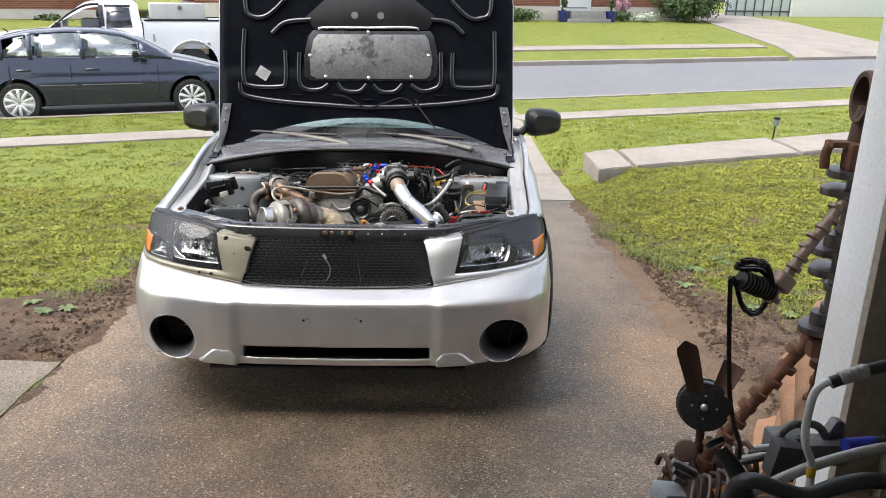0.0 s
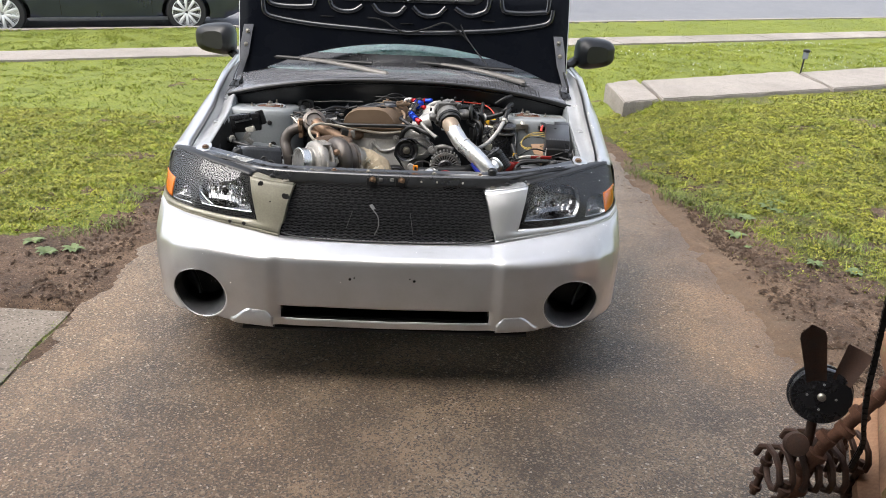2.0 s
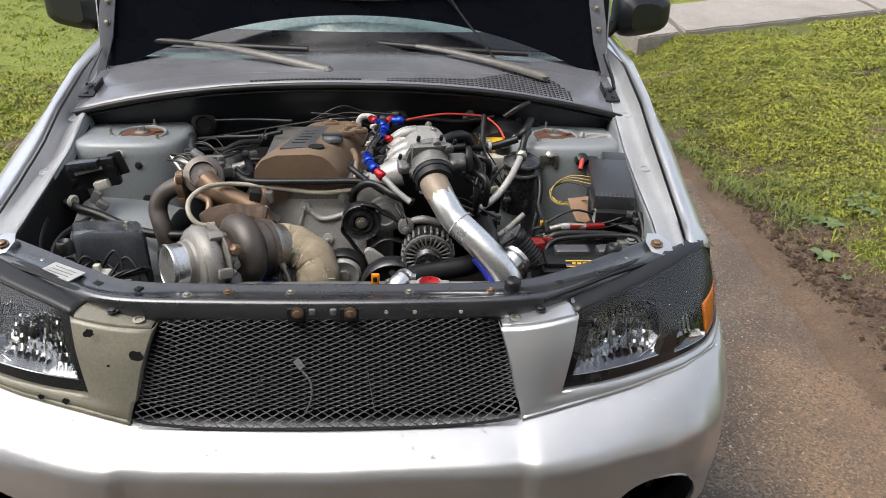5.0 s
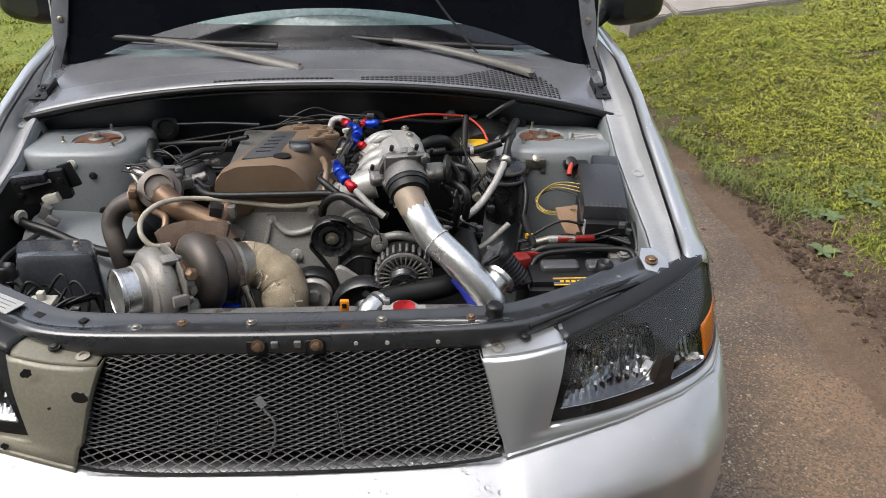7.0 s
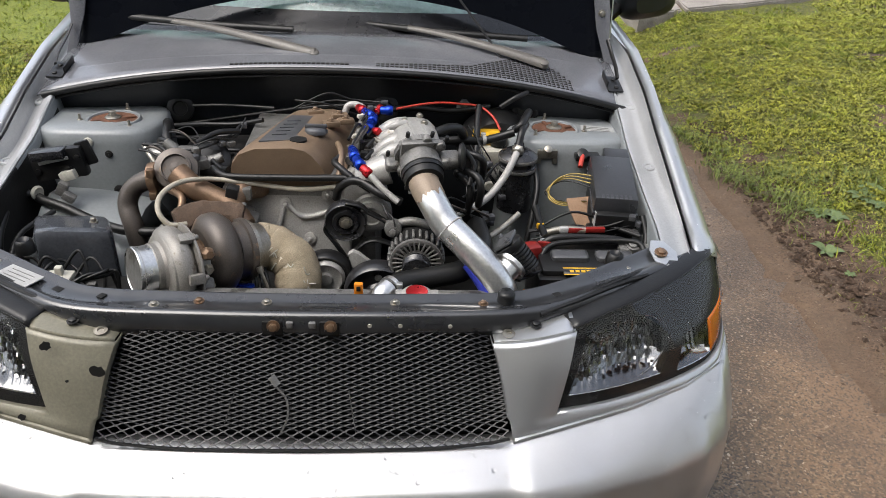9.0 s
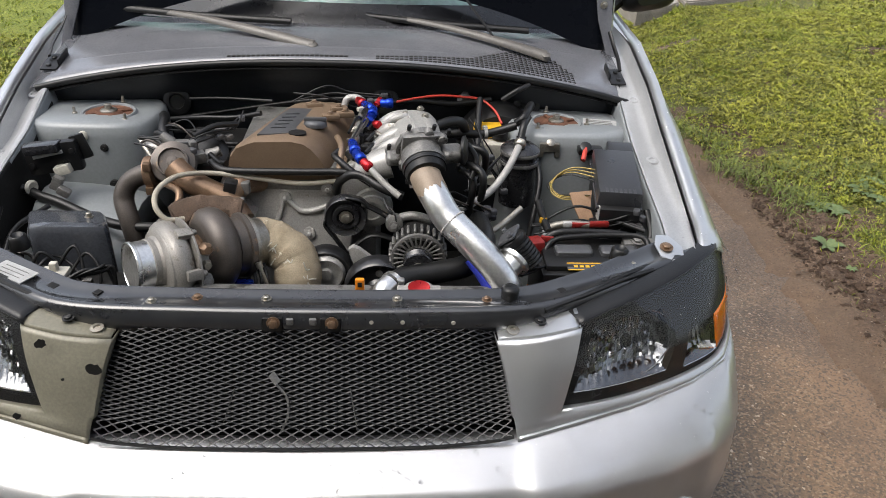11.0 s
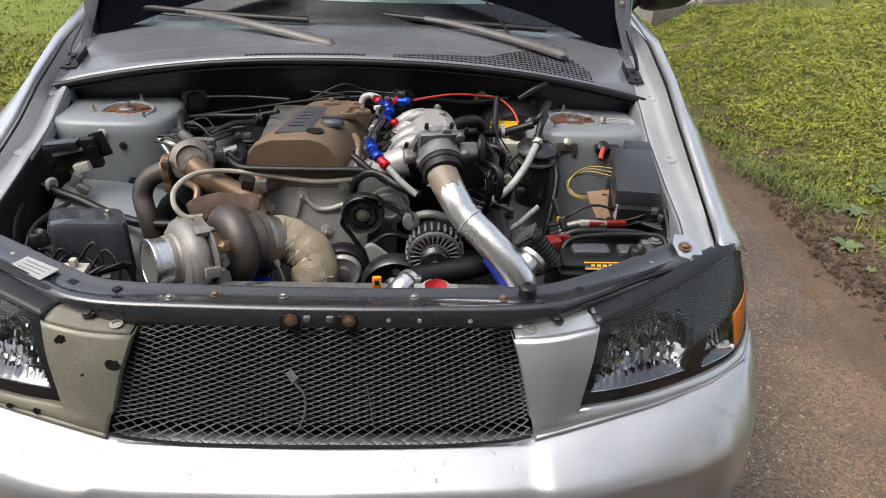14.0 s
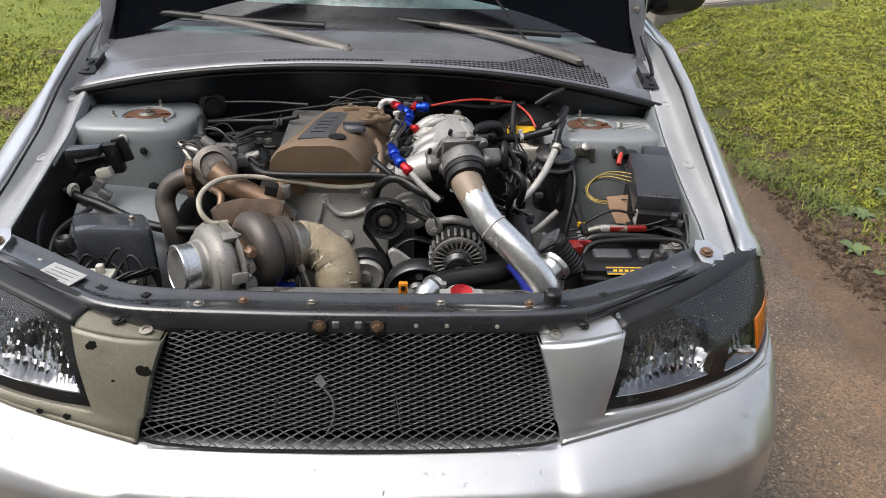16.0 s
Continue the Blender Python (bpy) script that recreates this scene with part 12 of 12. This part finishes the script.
scatter_blades("grass", "short yellowish-green clover and grass on the lawn", 1.75, 4.6, 2.6, 8.0, 150000, 0.028, 0.0026, M_BLADE)
scatter_blades("grass", "short yellowish-green clover and grass on the lawn", 4.6, 8.5, 4.0, 13.5, 50000, 0.026, 0.0048, M_BLADE)
scatter_blades("grass", "short yellowish-green clover and grass on the lawn", 1.75, 4.6, 8.0, 13.0, 44000, 0.026, 0.0045, M_BLADE)
scatter_blades("grass", "short yellowish-green lawn grass", -3.6, -1.35, 3.0, 6.5, 110000, 0.024, 0.0030, M_BLADE)
scatter_blades("grass", "short yellowish-green lawn grass", -8.0, -1.35, 5.5, 12.9, 110000, 0.025, 0.0050, M_BLADE)


def scatter_leaflets(name, label, x0, x1, y0, y1, count, size, material):
    """Clover: small round-ended leaflets that lie near level in uneven cushions over the soil."""
    verts, faces = [], []
    xs, ys = RNG.uniform(x0, x1, count), RNG.uniform(y0, y1, count)
    rnd = RNG.uniform(0, 1, (count, 6))
    for x, y, r in zip(xs, ys, rnd):
        x, y = float(x), float(y)
        d = on_lawn(max(x - 0.12, 1.721), y) if x > 1.721 else on_lawn(x, y)
        if d <= 0:
            continue
        lump = noise.noise((x * 6.0, y * 6.0, 31)) + 0.6 * noise.noise((x * 17, y * 17, 9))
        fine = noise.noise((x * 34, y * 34, 13))
        d = d * d * (0.3 + 0.7 * smoothstep(-0.35, 0.10, lump)) * (0.35 + 0.65 * smoothstep(-0.22, 0.05, fine))
        if r[0] > d:
            continue
        z = ground_z(x, y) + 0.018 * noise.noise((x * 3.1, y * 3.1, 0)) + 0.008 * noise.noise((x * 11, y * 11, 3)) + 0.026 * max(0.0, lump + 0.35) * (0.25 + 0.75 * r[1]) + 0.012 * max(0.0, fine + 0.2) + 0.003
        a, l = 6.283 * r[2], size * (0.6 + 0.8 * r[3])
        ca, sa = math.cos(a), math.sin(a)
        tx, ty = 2.0 * (r[4] - 0.5), 2.0 * (r[5] - 0.5)
        n = len(verts)
        for u, w in ((-1.0, 0.0), (0.2, -0.6), (1.0, 0.0), (0.2, 0.6)):
            px, py = l * (u * ca - w * sa), l * (u * sa + w * ca)
            verts.append((x + px, y + py, z + px * tx + py * ty))
        faces.append((n, n + 1, n + 2, n + 3))
    me = bpy.data.meshes.new(name)
    me.from_pydata(verts, [], faces)
    me.materials.append(material)
    return tagged(new(name, me), label, "clover", kind="stuff")


M_CLOVERLEAF = leaf_mat("clover_leaves", (0.145, 0.165, 0.012), (0.218, 0.230, 0.017), (0.305, 0.300, 0.030))
scatter_leaflets("clover", "low cushions of olive-green clover leaves", 1.70, 3.8, 2.6, 8.0, 430000, 0.0058, M_CLOVERLEAF)
scatter_leaflets("clover", "low cushions of olive-green clover leaves", 3.8, 6.5, 3.5, 9.5, 130000, 0.0095, M_CLOVERLEAF)
scatter_leaflets("clover", "low cushions of olive-green clover leaves", -3.8, -1.35, 3.0, 6.8, 170000, 0.0068, M_CLOVERLEAF)


scatter_blades("grass", "short green grass of the lawn across the street", -14, 30, 21.0, 45.0, 90000, 0.030, 0.010, M_BLADE)
scatter_blades("grass", "short green grass of the verge along the street", -9, 14, 10.5, 18.0, 70000, 0.026, 0.0050, M_BLADE)


def clover_heads():
    verts, faces = [], []
    for _ in range(700):
        u, v = RNG.uniform(4.6, 11.0), RNG.uniform(7.4, 11.0)
        p = street(float(u), float(v))
        if p.x < 2.3 or not 7.5 < v < 10.7 or noise.noise((p.x * 0.8, p.y * 0.8, 2)) + 0.35 * (p.x - 4) / 4 < 0.0:
            continue
        z = ground_z(p.x, p.y) + float(RNG.uniform(0.03, 0.06))
        s = float(RNG.uniform(0.006, 0.011))
        n = len(verts)
        verts += [(p.x + s, p.y, z), (p.x, p.y + s, z), (p.x - s, p.y, z), (p.x, p.y - s, z), (p.x, p.y, z + s), (p.x, p.y, z - s)]
        faces += [(n + a, n + b, n + c) for a, b, c in ((0, 1, 4), (1, 2, 4), (2, 3, 4), (3, 0, 4), (1, 0, 5), (2, 1, 5), (3, 2, 5), (0, 3, 5))]
    me = bpy.data.meshes.new("clover_flowers")
    me.from_pydata(verts, [], faces)
    me.materials.append(M_CLOVER)
    tagged(new("clover_flowers", me), "white clover flowers dotted through the lawn", "flowers", kind="stuff")


clover_heads()


def weed(x, y, r, leaves, seed, m):
    """A flat rosette of broad ribbed leaves, or a tuft of long blades."""
    rng = random.Random(seed)
    z = ground_z(x, y) + 0.002
    e = thing("weed", (x, y, z), "broad-leaved green weed at the dirt edge of the lawn", "weed", "weeds at the lawn edge")
    for k in range(leaves):
        a = 2 * math.pi * k / leaves + rng.uniform(-0.3, 0.3)
        ln = r * rng.uniform(0.7, 1.15)
        w = ln * rng.uniform(0.16, 0.30)
        d = Vector((math.cos(a), math.sin(a), 0))
        s = Vector((-math.sin(a), math.cos(a), 0))
        rows = []
        for j in range(6):
            t = j / 5
            p = Vector((x, y, z)) + d * ln * t + Vector((0, 0, 0.28 * ln * math.sin(2.4 * t)))
            ww = w * math.sin(math.pi * min(1, 0.06 + t * 0.94)) ** 0.7
            rows.append([p - s * ww + Vector((0, 0, 0.15 * ww)), p, p + s * ww + Vector((0, 0, 0.15 * ww))])
        bm = B()
        sheet(bm, rows)
        part("leaf", bm, m, e)
    return e


M_WEED = mat("weed_leaf", (0.105, 0.150, 0.048), 0.55, 0.0, (0.16, 0.21, 0.075), 20.0, 0.8, 120.0, 0.2, per_object=0.4)
for x, y, r, n, seed in ((1.886, 4.14, 0.066, 7, 1), (2.00, 4.45, 0.060, 12, 2), (2.06, 4.41, 0.052, 10, 3), (2.25, 4.56, 0.070, 13, 4), (2.32, 4.62, 0.060, 12, 5), (2.28, 4.48, 0.05, 10, 11), (1.895, 3.97, 0.026, 8, 6), (2.15, 3.72, 0.054, 12, 7), (2.30, 3.62, 0.050, 11, 12), (-1.62, 3.66, 0.058, 12, 8), (-1.72, 3.60, 0.065, 13, 9), (-1.85, 3.72, 0.058, 12, 10)):
    weed(x, y, r, n, seed, M_WEED)


def tuft(x, y, count, h, seed, spread=0.07):
    rng = random.Random(seed)
    z = ground_z(x, y) if spread > 0.02 else drive_z(y) - 0.002
    bm = B()
    for _ in range(count * 3):
        a = rng.uniform(0, 6.283)
        px, py = x + rng.gauss(0, min(spread, 0.07)), y + rng.gauss(0, max(spread, 0.04))
        hh = h * rng.uniform(0.5, 1.2)
        d = Vector((math.cos(a), math.sin(a), 0)) * hh * rng.uniform(0.3, 0.9)
        s = Vector((-math.sin(a), math.cos(a), 0)) * rng.uniform(0.0012, 0.0022)
        p = Vector((px, py, z - 0.01))
        q = p + d * 0.5 + Vector((0, 0, hh * 0.6))
        t = p + d * 1.4 + Vector((0, 0, hh * 0.75))
        vs = [bm.verts.new(w) for w in (p - s, p + s, q + s, q - s, t)]
        bm.faces.new(vs[:4])
        bm.faces.new((vs[3], vs[2], vs[4]))
    ob = part("grass_tuft", bm, M_TUFT)
    tagged(ob, "dark green tuft of longer grass by the driveway", "grass tuft", kind="stuff")


for k, (x, y) in enumerate(((1.80, 5.08), (1.85, 4.75), (1.78, 4.90), (1.90, 4.80), (2.00, 4.82), (1.93, 4.66), (1.90, 4.42), (1.96, 4.56), (2.05, 4.88), (1.78, 5.35), (1.74, 5.75), (2.00, 4.48), (2.24, 4.62), (-1.60, 4.05), (-1.66, 4.5), (-1.55, 4.8), (-1.75, 3.85), (2.35, 3.95), (2.42, 3.70), (2.50, 3.45), (1.86, 5.02), (2.40, 4.42), (1.84, 5.22), (1.72, 5.52), (2.12, 4.78), (2.55, 3.9), (2.70, 3.7), (2.34, 4.70))):
    tuft(x, y, 36 + 17 * k % 50, 0.036 + 0.007 * (k * 7 % 5), 20 + k, 0.055)


# moss and small grass in the joint beside the driveway
for k in range(9):
    tuft(-1.357, 2.0 + 0.11 * k, 26 + 5 * (k % 4), 0.022, 70 + k, 0.008)


def pebbles():
    """Loose stones and litter on the dirt and along the slab's edge."""
    for name, label, m, count, lo, hi, flat in (("pebbles", "small loose stones on dirt and driveway", M_STONE, 900, 0.002, 0.007, 0.6), ("leaf_litter", "brown dead leaf litter and twigs on the dirt", M_TWIG, 420, 0.004, 0.014, 0.18), ("earth_clods", "crumbled dark clods of earth along the lawn edge", M_CLOD, 2600, 0.004, 0.016, 0.75)):
        verts, faces = [], []
        for k in range(count):
            side = RNG.uniform(0, 0.85) if name == "earth_clods" else RNG.uniform()
            if side < 0.62:
                y = float(RNG.uniform(2.3, 5.6))
                x = float(1.70 + (0.04 if name == "earth_clods" else 0.0) + abs(RNG.normal(0, 0.22)) * (1.8 if y < 3.8 else 0.8))
            elif side < 0.85:
                y = float(RNG.uniform(3.0, 4.8))
                x = float(-1.36 - abs(RNG.normal(0, 0.25)))
            else:
                y, x = float(RNG.uniform(1.6, 5.5)), float(1.62 - abs(RNG.normal(0, 0.22)))
            z = max(ground_z(x, y), drive_z(y) if -1.35 < x < 1.67 else -9.0) + 0.001
            s = float(RNG.uniform(lo, hi)) * (0.5 if -1.3 < x < 1.5 else 1.0)
            a = float(RNG.uniform(0, 6.28))
            lx, ly = s * float(RNG.uniform(0.6, 1.5)), s * float(RNG.uniform(0.4, 1.0))
            ca, sa = math.cos(a), math.sin(a)
            n = len(verts)
            pts = [(lx, 0, 0), (0, ly, 0), (-lx, 0, 0), (0, -ly, 0), (lx * 0.2, ly * 0.1, s * flat), (0, 0, -s * flat * 0.5)]
            verts += [(x + px * ca - py * sa, y + px * sa + py * ca, z + pz + s * flat * 0.3) for px, py, pz in pts]
            faces += [(n + i, n + j, n + k2) for i, j, k2 in ((0, 1, 4), (1, 2, 4), (2, 3, 4), (3, 0, 4), (1, 0, 5), (2, 1, 5), (3, 2, 5), (0, 3, 5))]
        me = bpy.data.meshes.new(name)
        me.from_pydata(verts, [], faces)
        me.materials.append(m)
        tagged(new(name, me), label, {"pebbles": "stones", "leaf_litter": "leaf litter"}.get(name, "earth"), kind="stuff")


pebbles()


def raindrops():
    """Beads of water on the bumper's ledge, the fenders and the lamps: flattened domes set on the skins."""
    dg = bpy.context.evaluated_depsgraph_get()
    verts, faces = [], []

    def dome(p, n, r):
        n = n.normalized()
        u = n.orthogonal().normalized()
        w = n.cross(u)
        base = len(verts)
        for ring, (rr, h) in enumerate(((1.0, -0.05), (0.8, 0.28), (0.42, 0.46))):
            for k in range(8):
                a = 2 * math.pi * k / 8
                q = p + (u * math.cos(a) + w * math.sin(a) * 1.1) * r * rr + n * r * h
                verts.append(tuple(q))
        verts.append(tuple(p + n * r * 0.5))
        for ring in range(2):
            for k in range(8):
                faces.append((base + 8 * ring + k, base + 8 * ring + (k + 1) % 8, base + 8 * ring + 8 + (k + 1) % 8, base + 8 * ring + 8 + k))
        for k in range(8):
            faces.append((base + 16 + k, base + 16 + (k + 1) % 8, base + 24))

    def place(points_fn, count, rmin, rmax):
        for _ in range(count):
            a, b = points_fn()
            p, n = a, b
            dome(p, n, float(RNG.uniform(rmin, rmax) ** 1.0) * (0.6 + 0.8 * float(RNG.uniform()) ** 3))

    def bumper_pt():
        s = 0.93 * float(RNG.uniform()) ** 0.75
        side = 1 if RNG.uniform() < 0.6 else -1
        c0, c1 = bumper_column(s), bumper_column(min(1, s + 0.01))
        k = int(RNG.integers(2, 12)) if RNG.uniform() < 0.8 else int(RNG.integers(10, 22))
        f = float(RNG.uniform())
        p = c0[k].lerp(c0[k + 1], f)
        n = (c1[k] - c0[k]).cross(c0[k + 1] - c0[k])
        if n.y > 0:
            n = -n
        p.x, n.x = p.x * side, n.x * side
        return p + n.normalized() * 0.0005, n

    def fender_pt():
        y = float(RNG.uniform(2.84, 3.9))
        side = 1 if RNG.uniform() < 0.75 else -1
        a, b = fender_section(y, side), fender_section(y + 0.01, side)
        k = int(RNG.integers(2, 8))
        f = float(RNG.uniform())
        p = a[k].lerp(a[k + 1], f)
        n = (b[k] - a[k]).cross(a[k + 1] - a[k])
        if n.z < 0:
            n = -n
        return p + n.normalized() * 0.0005, n

    def lamp_pt():
        side = 1 if RNG.uniform() < 0.6 else -1
        rows = LAMP_ROWS[side]
        i, j = int(RNG.integers(1, 25)), int(RNG.integers(5, 11))
        p = rows[i][j].lerp(rows[i + 1][j + 1], float(RNG.uniform()))
        n = (rows[i + 1][j] - rows[i][j]).cross(rows[i][j + 1] - rows[i][j])
        if n.y > 0:
            n = -n
        return p + n.normalized() * 0.0005, n

    place(bumper_pt, 1250, 0.0011, 0.0034)
    place(fender_pt, 480, 0.0014, 0.0036)
    place(lamp_pt, 420, 0.0011, 0.0028)
    me = bpy.data.meshes.new("raindrops")
    me.from_pydata(verts, [], faces)
    me.polygons.foreach_set("use_smooth", [True] * len(faces))
    me.materials.append(M_DROP)
    ob = new("raindrops", me)
    ob.parent = car
    ob.matrix_parent_inverse = ROOT_INV["car"]
    tagged(ob, "clear raindrops beaded on the paint", kind="stuff")


LAMP_ROWS = {1: lamp_surface(1, 0.0), -1: lamp_surface(-1, 0.0)}
raindrops()
